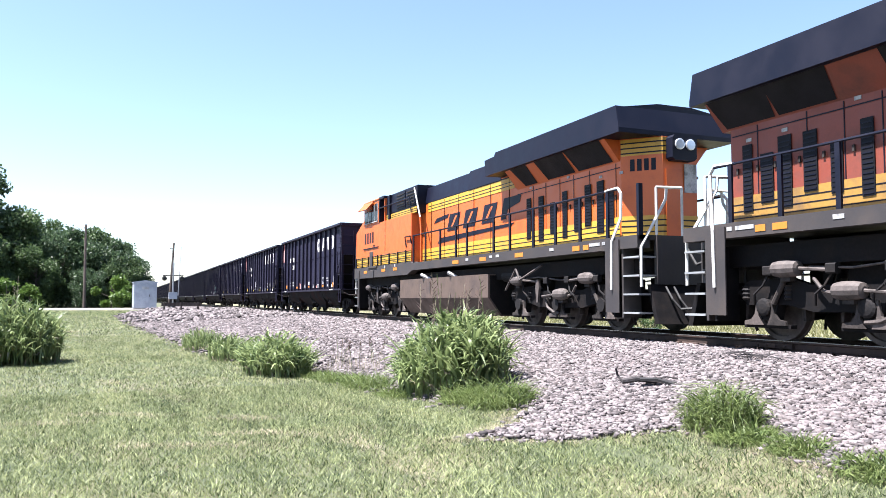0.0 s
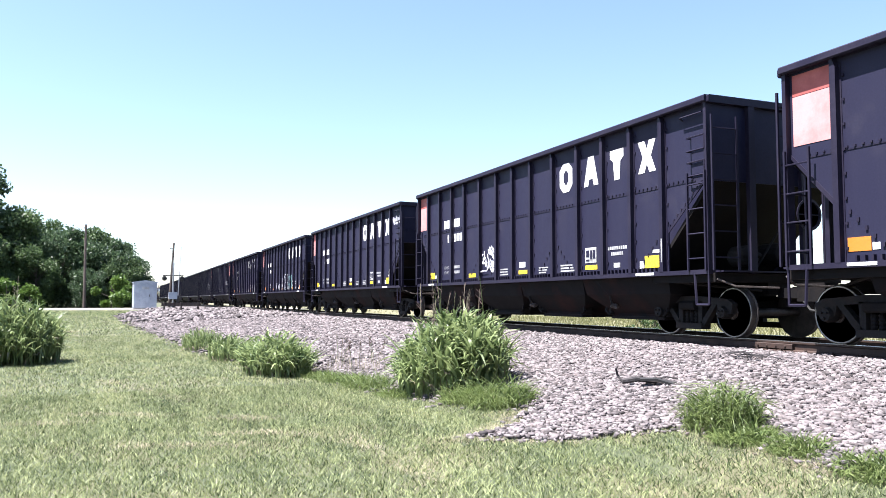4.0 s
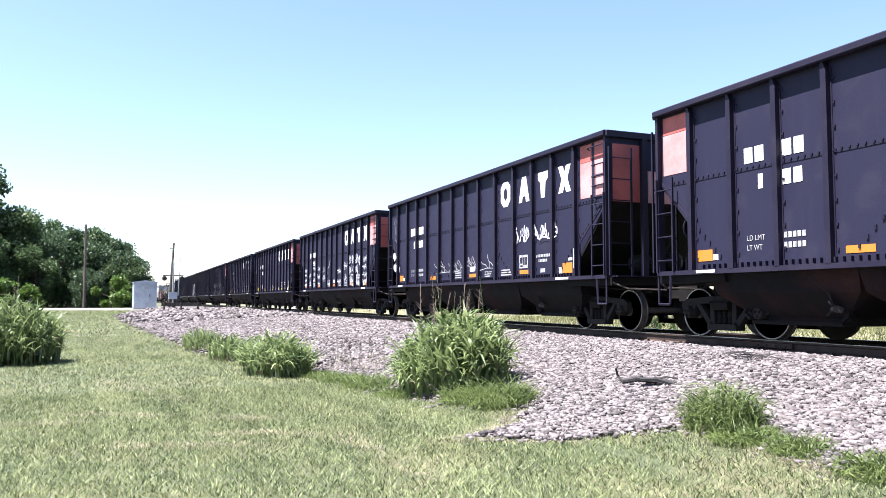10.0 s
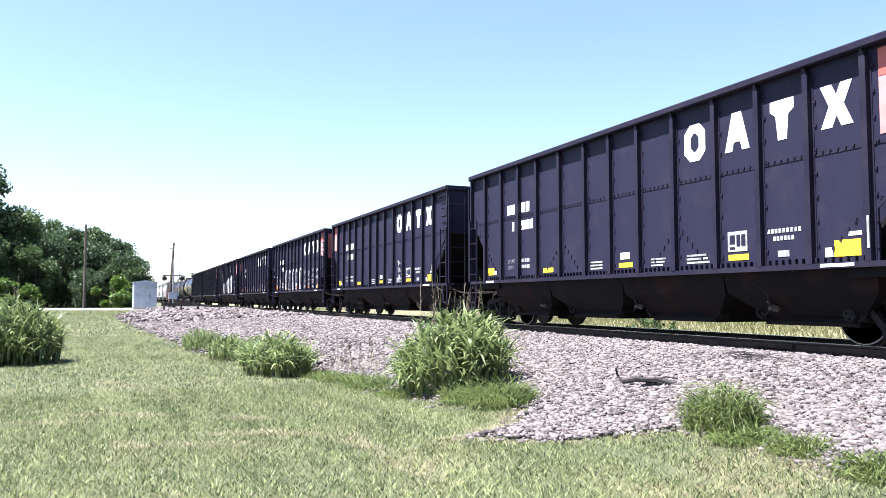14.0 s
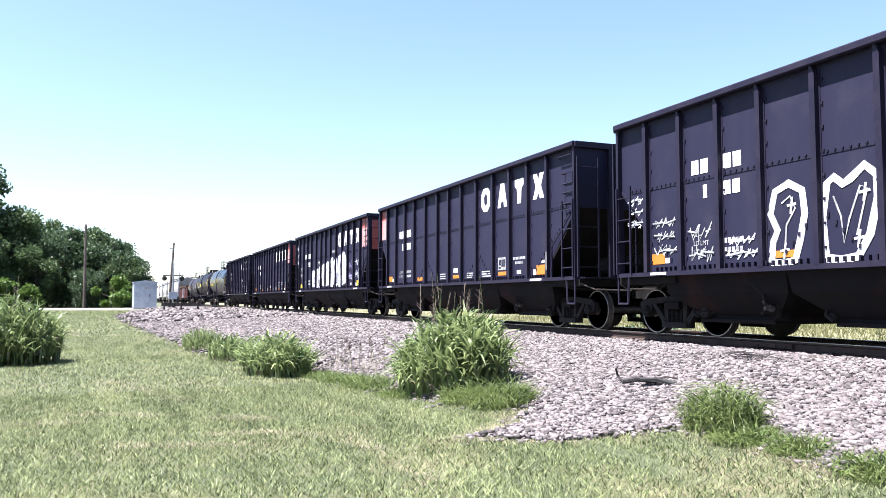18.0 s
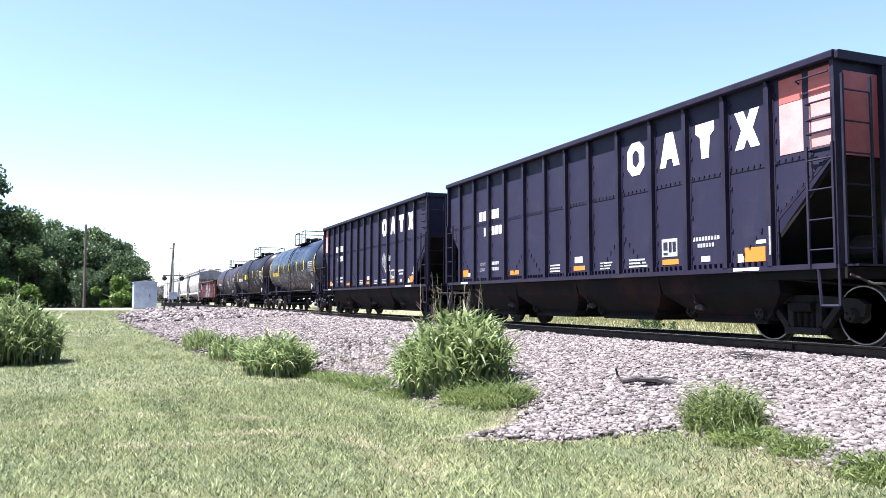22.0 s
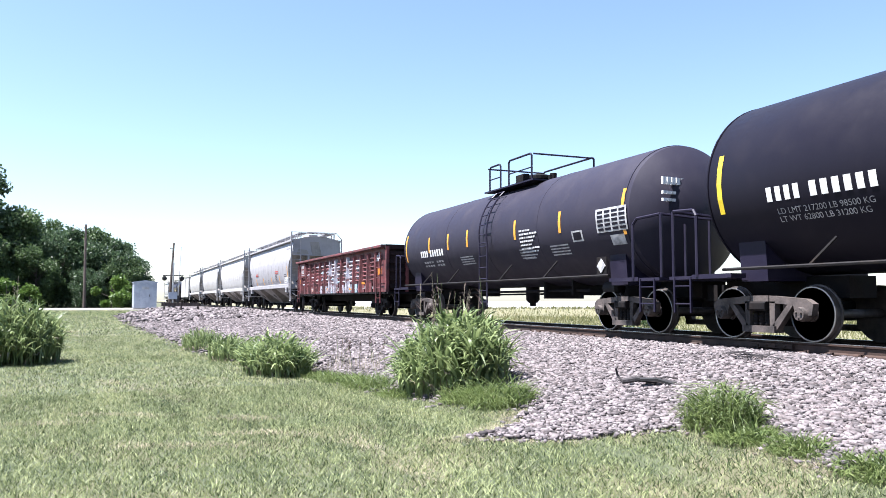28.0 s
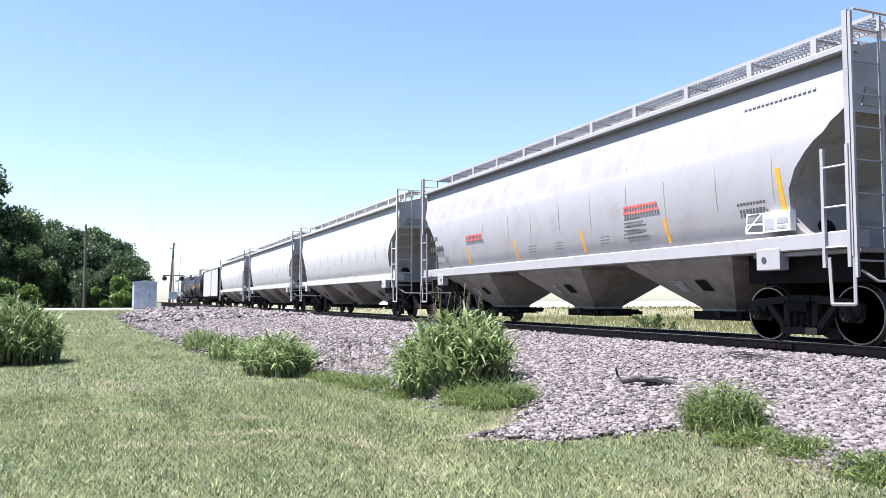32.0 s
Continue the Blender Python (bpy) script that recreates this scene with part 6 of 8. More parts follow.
def gondola():
    c = tagged(new("gondola_car"), "battered dark red gondola with white spray paint", "gondola car")
    half = 8.17
    for s in (-1, 1):
        part("side_sheet", Shape().box(-half, half, *sorted((s * 1.4, s * 1.43)), 1.0, 2.8), BOXRED, c)
        part("top_rail", Shape().box(-half, half, *sorted((s * 1.38, s * 1.66)), 2.76, 2.87, 0.02), BOXRED, c)
        part("side_sill", Shape().box(-half, half, *sorted((s * 1.34, s * 1.5)), 0.93, 1.0), UNDER, c)
    ribs = [-7.0 + i * 1.08 for i in range(14)]
    shape = Shape()
    shape._prism([(x, y, 1.0) for x, y in ((-0.13, 0.06), (-0.06, -0.13), (0.06, -0.13), (0.13, 0.06))], [(x, y, 2.62) for x, y in ((-0.07, 0.06), (-0.035, -0.08), (0.035, -0.08), (0.07, 0.06))])
    rib = part("rib", shape, BOXRED, c)
    rib.location = (ribs[0], -1.48, 0)
    painted_rib = rib.data.copy()
    painted_rib.materials[0] = WORNPALE
    for i, x in enumerate(ribs[1:]):
        if i in (5, 6, 8):
            part("rib", painted_rib, None, c, "rib under worn pale spray paint").location = (x, -1.48, 0)
        else:
            again(rib, c, x, -1.48)
    for x in ribs:
        again(rib, c, x, 1.48, 0, 180)
    ring = [(0.01, -0.075), (-0.07, -0.06), (-0.135, -0.01), (-0.13, 0.02), (-0.05, 0.06), (0.01, 0.075)]
    s = Shape()
    for xa, ka, xb, kb in ((-0.43, 0.12, -0.28, 0.8), (-0.28, 0.8, 0.0, 1.0), (0.0, 1.0, 0.28, 0.8), (0.28, 0.8, 0.43, 0.12)):
        s._prism([(xa, y * ka, z * ka) for y, z in ring], [(xb, y * kb, z * kb) for y, z in ring])
    dents = [mesh_of("corrugation", s, m) for m in (BOXRED, WORNPALE, WORNTEAL)]
    for i, x in enumerate(ribs[1:]):
        for j in range(6):
            painted = -2.6 < x - 0.54 < 4.8 and (i * 7 + j * 3) % 6 < 4 or (x < -1.6 and (i + j) % 4 == 0)
            d = part("corrugation", dents[(2 if (i + j) % 7 == 0 else 1) if painted else 0], None, c)
            d.location = (x - 0.54, -1.42, 1.52 + j * 0.175)
            d.rotation_euler = (0, random.uniform(-0.035, 0.035), 0)
    for i, x in enumerate(ribs[1:-1]):
        part("lower_panel", Shape().box(x - 0.46, x + 0.46, -1.5, -1.43, 1.01, 1.38), (BOXRED if i % 3 else REDPLATE) if i < 2 or i > 9 else (WORNPALE, WORNTEAL, BOXRED, WORNPALE)[i % 4], c)
    for k in (-1, 1):
        # the end's shade is in its near-black colour
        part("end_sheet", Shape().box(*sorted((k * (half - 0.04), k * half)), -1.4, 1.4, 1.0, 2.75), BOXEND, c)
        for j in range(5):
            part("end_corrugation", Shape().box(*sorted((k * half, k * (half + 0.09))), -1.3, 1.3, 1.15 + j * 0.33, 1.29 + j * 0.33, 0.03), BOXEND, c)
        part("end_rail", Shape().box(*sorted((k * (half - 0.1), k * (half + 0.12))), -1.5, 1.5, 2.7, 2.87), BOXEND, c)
        for y in (-1.42, -0.6, 0.6, 1.42):
            part("end_post", Shape().box(*sorted((k * half, k * (half + 0.13))), y - 0.06, y + 0.06, 1.0, 2.8), BOXRED, c)
        part("corner_plate", Shape().box(*sorted((k * 7.06, k * half)), -1.45, -1.42, 1.35, 2.72), REDPLATE, c)
        ladder(c, k * 7.3, k * 7.85, -1.58, 0.55, 2.6, 5, BOXRED)
        part("end_platform", Shape().box(*sorted((k * half, k * (half + 0.25))), -1.45, 1.45, 0.92, 1.0), UNDER, c)
        coupler(c, k * (half + 0.1), k, 0.8)
        truck(c, k * 6.1, "dark")
    part("floor", Shape().box(-half, half, -1.4, 1.4, 1.02, 1.08), UNDER, c)
    part("underframe", Shape().box(-half, half, -0.35, 0.35, 0.62, 1.0).prism_y([(-4.5, 0.92), (4.5, 0.92), (3.6, 0.66), (-3.6, 0.66)], -0.5, 0.5), UNDER, c)
    part("brake_wheel", Shape().spin("x", (half + 0.22, 0.3, 2.3), [(0, 0.27), (0.03, 0.28), (0.03, 0.24), (0, 0.23)], 18).tube((half + 0.22, 0.05, 2.3), (half + 0.22, 0.55, 2.3), 0.015).tube((half + 0.22, 0.3, 2.05), (half + 0.22, 0.3, 2.55), 0.015).tube((half, 0.3, 2.3), (half + 0.25, 0.3, 2.3), 0.04), UNDER, c)
    part("scrap_load", Shape().spin("z", (0.9, 0.1, 2.6), [(0, 0.4), (0.25, 0.36), (0.42, 0.2), (0.45, 0.05)], 9), UNDER, c, "dark lump of load above the rail")
    part("owner_panel", Shape().box(-6.95, -6.02, -1.575, -1.45, 1.95, 2.7), REDPLATE, c, "clean red painted panel")
    for z0, z1, n in ((2.42, 2.6, 4), (2.14, 2.34, 5)):
        block_marks(c, "painted_block", DULLWHITE, -1.575, -6.88, -6.3, z0, z1, n, 0.62)
    block_marks(c, "stencil_line", DULLWHITE, -1.575, -6.88, -6.1, 2.04, 2.09, 7)
    flat_bars(c, "reflector", ORANGETAG, -1.456, [(-7.75, -7.3, 1.62, 1.82), (7.15, 7.6, 1.7, 1.95)])
    flat_bars(c, "reflector", ORANGETAG, -1.504, [(-4.4, -3.9, 1.12, 1.26), (-1.3, -0.7, 1.12, 1.26), (3.0, 3.5, 1.12, 1.22), (5.0, 5.5, 1.35, 1.45)])
    for i, x in enumerate(ribs[5:12]):
        part("paint_wash", Shape().box(x - 0.94, x - 0.14, -1.434, -1.43, 1.62 + 0.1 * (i % 2), 2.3 - 0.15 * (i % 3)), WORNTEAL if i % 4 == 1 else WORNPALE, c, "worn pale spray-painted patch")
    spray(c, 77, -4.6, 4.4, 1.06, 1.34, 12, 0.03, [WORNPALE, DULLWHITE, WORNTEAL, BOXEND], -1.506)
    for x, d in ((-1.9, 1), (-0.75, -1), (0.4, 1), (1.4, -1), (2.6, 1)):
        line_figure(c, [(x - 0.4 * d, 1.86), (x - 0.1 * d, 1.8), (x + 0.05 * d, 1.55), (x + 0.2 * d, 1.3), (x + 0.42 * d, 1.14)], 0.035, BOXEND, "dark swooping spray-paint line", -1.555)
        line_figure(c, [(x - 0.3 * d, 1.7), (x - 0.15 * d, 1.5), (x - 0.05 * d, 1.25), (x + 0.1 * d, 1.08)], 0.03, BOXEND, "dark swooping spray-paint line", -1.555)
    spray(c, 79, 4.6, 6.6, 1.12, 1.34, 4, 0.025, [DULLWHITE], -1.475)
    spray(c, 80, 6.9, 7.7, 2.2, 2.6, 3, 0.04, [SPRAY_PALE], -1.5)
    return c


GONDOLA = gondola()


# -- covered hoppers --


def pyramid_bay(cx, hx=1.5):
    """A discharge bay drawn in on all four sides to its outlet."""
    s = Shape()
    for z, ax, ay in ((1.44, hx, 1.46), (1.36, hx, 1.44), (0.52, 0.46, 0.4), (0.46, 0.46, 0.4)):
        s.v += [(cx - ax, -ay, z), (cx + ax, -ay, z), (cx + ax, ay, z), (cx - ax, ay, z)]
    for j in range(3):
        s.f += [(4 * j + i, 4 * j + (i + 1) % 4, 4 * j + 4 + (i + 1) % 4, 4 * j + 4 + i) for i in range(4)]
    s.f += [(0, 1, 2, 3), (12, 13, 14, 15)]
    return s


def covered_hopper(label, paint, half=8.56):
    c = tagged(new("covered_hopper"), label, "hopper car", "covered hoppers of the train")
    side = [(1.2, 1.45, 0.9), (1.36, 1.62, 0.95), (1.43, 1.76, 1.1), (1.49, 2.0, 1.22), (1.55, 2.4, 1.2), (1.575, 2.7, 1.05), (1.58, 2.92, 0.85), (1.575, 3.07, 0.68), (1.57, 3.16, 0.52), (1.56, 3.24, 0.44), (1.55, 3.3, 0.4), (1.54, 3.38, 0.26), (1.53, 3.46, 0.16), (1.47, 3.9, 0.16), (1.4, 4.26, 0.16), (1.25, 4.4, 0.16), (0.7, 4.54, 0.16), (0.0, 4.58, 0.16)]
    shell, ends = Shape(), Shape()
    n = len(side)
    for y, z, cut in side:
        row = [(k * (half - cut), s * y, z) for k in (-1, 1) for s in (-1, 1)]
        shell.v += row
        ends.v += row
    for i in range(n - 1):
        a, b = 4 * i, 4 * i + 4
        shell.f += [(a, a + 2, b + 2, b), (a + 1, a + 3, b + 3, b + 1)]
        ends.f += [(a, a + 1, b + 1, b), (a + 2, a + 3, b + 3, b + 2)]
    shell.f.append((0, 1, 3, 2))
    part("body", shell, paint, c, "", True)
    # end faces get their own colour, with the recess's shade in it
    part("recessed_end", ends, HOPSHADE, c, "sheeting of the recessed ends, shade put into its grey", True)
    posts = [half - 0.37, half - 1.0] + [6.2 - 1.64 * i for i in range(9)]
    for s in (-1, 1):
        part("roof_eave", Shape().box(-half + 0.08, half - 0.08, *sorted((s * 1.28, s * 1.55)), 4.27, 4.38, 0.02), paint, c)
        part("eave_lip", Shape().box(-half + 0.08, half - 0.08, *sorted((s * 1.28, s * 1.33)), 4.38, 4.42), paint, c)
        part("side_sill", Shape().box(-half, half, *sorted((s * 1.3, s * 1.57)), 1.43, 1.68, 0.02), paint, c)
        for y in (1.15, 0.6):
            part("walkway_edge", Shape().box(-half - 0.05, half + 0.05, s * y - 0.015, s * y + 0.015, 4.75, 4.81), paint, c)
        grate = Shape()
        for i in range(int(2 * half / 0.085)):
            x = -half + i * 0.085
            grate.box(x, x + 0.022, *sorted((s * 0.615, s * 1.135)), 4.775, 4.8)
        for y in (0.74, 0.88, 1.02):
            grate.box(-half, half, s * y - 0.008, s * y + 0.008, 4.78, 4.796)
        part("running_board", grate, GALV, c, "open grating roof walkway")["kind"] = "stuff"
        for x in posts:
            part("roof_bracket", Shape().box(x - 0.055, x + 0.055, *sorted((s * 1.12, s * 1.17)), 4.38, 4.76), paint, c)
            part("roof_bracket", Shape().box(x - 0.03, x + 0.03, *sorted((s * 0.6, s * 1.15)), 4.72, 4.75), paint, c)
    for i in range(5):
        x = -half * 0.72 + i * half * 0.36
        part("hatch", Shape().box(x - 1.3, x + 1.3, -0.28, 0.28, 4.62, 4.76, 0.03), paint, c)
    for x, zt in ((-3.75, 2.75), (-2.15, 2.85), (-0.92, 2.8), (0.47, 2.7), (1.8, 3.15), (3.15, 3.4), (4.37, 2.75), (5.77, 3.2), (7.05, 3.3)):
        part("weld_seam", Shape().prism_x([(-1.452, 1.82), (-1.556, 2.4), (-1.581, 2.7), (-1.586, 2.92), (-1.58 + 0.1 * max(zt - 3.0, 0), zt), (-1.4, zt), (-1.4, 1.82)], x - 0.008, x + 0.008), HOPSHADE, c)
    for x in (-5.03, -0.28, 4.48):
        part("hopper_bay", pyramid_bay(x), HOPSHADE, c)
        part("outlet_gate", Shape().box(x - 0.6, x + 0.7, -0.5, 0.5, 0.3, 0.47).box(x + 0.7, x + 1.25, -0.42, -0.34, 0.34, 0.42).box(x + 0.7, x + 1.25, 0.34, 0.42, 0.34, 0.42), UNDER, c)
        part("gate_pinion", Shape().tube((x + 0.5, -0.85, 0.42), (x + 0.5, 0.85, 0.42), 0.035, 7).spin("y", (x + 0.5, -0.82, 0.42), [(-0.06, 0.07), (0.06, 0.07)], 8), FRAMEDARK, c)
        for d, w, mat in ((0.12, 0.3, UNDER), (-0.5, 0.26, DULLWHITE)):
            q = [Vector((x + d + a, -1.44 + 1.04 * u, 1.36 - 0.84 * u)) + Vector((0, -0.012, -0.012)) for a, u in ((0, 0.35), (w, 0.35), (w * 0.9, 0.6), (-0.02, 0.58))]
            part("bay_stencil", Shape().poly(q), mat, c)
    for k in (-1, 1):
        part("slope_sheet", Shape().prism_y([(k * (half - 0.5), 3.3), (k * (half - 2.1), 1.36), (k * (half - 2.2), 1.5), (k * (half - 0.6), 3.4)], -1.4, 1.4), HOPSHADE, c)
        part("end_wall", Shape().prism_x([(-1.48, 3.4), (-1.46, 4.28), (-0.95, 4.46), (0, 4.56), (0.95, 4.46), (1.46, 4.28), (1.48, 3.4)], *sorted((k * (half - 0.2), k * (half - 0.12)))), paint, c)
        part("end_panel", Shape().prism_x([(-1.25, 3.5), (-0.5, 3.5), (-0.62, 3.75), (-1.15, 3.78)], *sorted((k * (half - 0.12), k * (half - 0.1)))), HOPSHADE, c, "slanted end recess drawn in shade grey")
        part("end_panel", Shape().prism_x([(-0.28, 3.45), (0.3, 3.45), (0.12, 4.25), (-0.42, 4.25)], *sorted((k * (half - 0.12), k * (half - 0.1)))), HOPSHADE, c, "slanted end recess drawn in shade grey")
        for y in (-0.5, 0.5):
            part("end_brace", Shape().prism_y([(k * (half - 0.15), 3.4), (k * (half - 0.3), 3.4), (k * (half - 0.15), 1.4), (k * (half - 0.02), 1.4)], y - 0.06, y + 0.06), paint, c)
        part("bolster_web", Shape().prism_y([(k * (half - 2.35), 1.42), (k * (half - 2.35), 0.95), (k * (half - 0.2), 0.95), (k * (half - 0.1), 1.42)], -1.28, 1.28), UNDER, c)
        part("end_deck", Shape().box(*sorted((k * (half - 1.9), k * (half + 0.05))), -1.5, 1.5, 1.36, 1.42), HOPSHADE, c)
        pad = part("jacking_pad", Shape().box(*sorted((k * (half - 1.86), k * (half - 1.38))), -1.585, -1.4, 1.15, 1.5, 0.015), paint, c)
        part("pad_hole", Shape().spin("y", (k * (half - 1.7), -1.59, 1.32), [(-0.004, 0.05), (0.004, 0.05)], 12), DARKINK, pad)
        part("corner_post", Shape().box(*sorted((k * (half - 0.1), k * (half - 0.02))), -1.61, -1.54, 1.3, 4.84), paint, c)
        part("corner_post", Shape().box(*sorted((k * (half - 0.1), k * (half - 0.02))), 1.5, 1.58, 1.3, 4.45), paint, c)
        ladder(c, k * (half - 0.5), k * (half - 0.07), -1.61, 1.15, 2.9, 3, paint, 0.026)
        ladder(c, -1.6, -1.02, k * (half + 0.03), 1.0, 4.8, 8, paint, 0.022, along="y")
        part("stirrup_step", Shape().pipe([(k * (half - 0.45), -1.58, 1.3), (k * (half - 0.42), -1.58, 0.62), (k * (half - 0.03), -1.58, 0.62), (k * (half - 0.03), -1.58, 1.3)], 0.026, 6), paint, c)
        part("roof_platform", Shape().box(*sorted((k * (half - 0.6), k * (half + 0.12))), -0.6, 0.6, 4.77, 4.8), GALV, c)
        part("platform_rail", Shape().pipe([(k * (half + 0.08), -1.6, 4.82), (k * (half + 0.08), 1.15, 4.82), (k * (half + 0.08), 1.52, 4.42)], 0.022, 6).tube((k * (half - 0.9), -1.15, 4.8), (k * (half - 0.9), 1.15, 4.8), 0.02, 5), paint, c)
        part("brake_reservoir", Shape().spin("x", (k * (half - 1.5), -0.85, 1.75), [(-0.45, 0.1), (-0.38, 0.2), (0.38, 0.2), (0.45, 0.1)], 12), UNDER, c)
        part("centre_sill", Shape().box(*sorted((k * (half - 3), k * (half + 0.1))), -0.25, 0.25, 0.65, 1.0), UNDER, c)
        part("uncoupling_lever", Shape().pipe([(k * (half + 0.02), -1.5, 1.1), (k * (half + 0.1), -1.3, 0.95), (k * (half + 0.2), -0.3, 0.92)], 0.02, 5), GALV, c)
        coupler(c, k * (half + 0.05), k, 0.85)
        truck(c, k * (half - 1.5), "dark")
    return c


def car_marks(c):
    for x, z, n in ((3.06, 2.42, 12), (-4.92, 2.42, 11)):
        block_marks(c, "stencil_line", REDINK, -1.574, x, x + 1.1, z + 0.11, z + 0.17, n, 0.7)
        block_marks(c, "stencil_line", REDINK, -1.574, x, x + 1.16, z, z + 0.06, n + 1, 0.7)
    for i in range(6):
        block_marks(c, "stencil_line", DARKINK, -1.568, 3.08, 3.6 + 0.12 * (i % 3), 2.3 - i * 0.075, 2.33 - i * 0.075, 9, 0.65)
    block_marks(c, "stencil_line", DARKINK, -1.57, 6.28, 6.92, 2.24, 2.29, 9, 0.7)
    block_marks(c, "stencil_line", DARKINK, -1.57, 6.34, 6.92, 2.13, 2.18, 8, 0.7)
    block_marks(c, "stencil_line", HOPWHITE, -1.49, 6.4, 7.9, 3.86, 3.9, 16, 0.7)
    block_marks(c, "painted_block", DARKINK, -1.57, -7.75, -7.15, 2.62, 2.78, 4, 0.62)
    block_marks(c, "painted_block", DARKINK, -1.57, -7.75, -6.7, 2.25, 2.42, 6, 0.62)
    block_marks(c, "stencil_line", DARKINK, -1.57, -7.5, -6.7, 1.84, 1.88, 8, 0.6)
    for x in (-6.6, -1.0, 0.3, 2.2):
        for i in range(3):
            block_marks(c, "stencil_line", DARKINK, -1.55, x, x + 0.34, 1.88 + 0.07 * i, 1.9 + 0.07 * i, 6, 0.6)
    curve = ((1.76, 1.434), (2.0, 1.494), (2.24, 1.53), (2.5, 1.562), (2.76, 1.581))
    for x, n, w, slip in ((4.35, 3, 0.075, -0.08), (1.4, 3, 0.075, -0.08), (-1.83, 3, 0.075, -0.08), (-4.88, 3, 0.075, -0.08), (7.24, 5, 0.09, -0.12)):
        bar = Shape()
        for k in range(n - 1):
            (za, ya), (zb, yb) = curve[k], curve[k + 1]
            xa, xb = x + slip * k / (n - 1), x + slip * (k + 1) / (n - 1)
            bar._prism([(xa, -ya - 0.012, za), (xa + w, -ya - 0.012, za), (xb + w, -yb - 0.012, zb), (xb, -yb - 0.012, zb)], [(xa, -ya + 0.02, za), (xa + w, -ya + 0.02, za), (xb + w, -yb + 0.02, zb), (xb, -yb + 0.02, zb)])
        part("reflector_bar", bar, AMBERTAG, c)
    notice = part("notice_panel", Shape().box(6.84, 7.4, -1.575, -1.46, 1.76, 2.08), WHITE, c, "white notice panel with grey print")
    for x0, x1, z0, z1 in ((6.88, 7.08, 1.8, 1.98), (7.13, 7.36, 1.88, 1.98), (7.13, 7.34, 1.8, 1.85)):
        part("notice_print", Shape().box(x0, x1, -1.58, -1.575, z0, z1), GALV, notice)
    for pts in ([(6.46, 1.8), (6.5, 2.08), (6.82, 2.08)], [(6.46, 1.78), (6.84, 1.76), (6.84, 1.9), (6.5, 1.92)]):
        part("white_scrawl", Shape().ribbon([*pts, pts[0]], 0.03, -1.57), WHITE, c)


COVERED = [covered_hopper("pale grey covered hopper with a roof walkway", HOPGREY)]
COVERED.append(covered_hopper("cream white covered hopper with a roof walkway", HOPWHITE))
car_marks(COVERED[0])
COVERED.append(copy_car(COVERED[1]))
COVERED.append(copy_car(COVERED[1]))


def box_car():
    c = tagged(new("box_car"), "white-sided box car with dark ends", "box car")
    part("body", Shape().box(-7.8, 7.8, -1.45, 1.45, 1.1, 4.2), HOPWHITE, c)
    part("roof", Shape().prism_x([(-1.5, 4.18), (1.5, 4.18), (0, 4.42)], -7.85, 7.85), HOPSHADE, c)
    part("end_wall", Shape().box(7.8, 7.86, -1.45, 1.45, 1.1, 4.2), LOCOBLACK, c, "dark end wall")
    part("door", Shape().box(-1.4, 1.4, -1.52, -1.45, 1.15, 4.0), HOPWHITE, c)
    part("sill", Shape().box(-7.8, 7.8, -1.3, 1.3, 0.85, 1.1), UNDER, c)
    for k in (-1, 1):
        coupler(c, k * 7.8, k, 0.8)
        truck(c, k * 6.0, "dark")
    return c


BOXCAR = box_car()


# -- locomotives --
LOCO_R = 0.533
LWS = wheelset_mesh(LOCO_R)


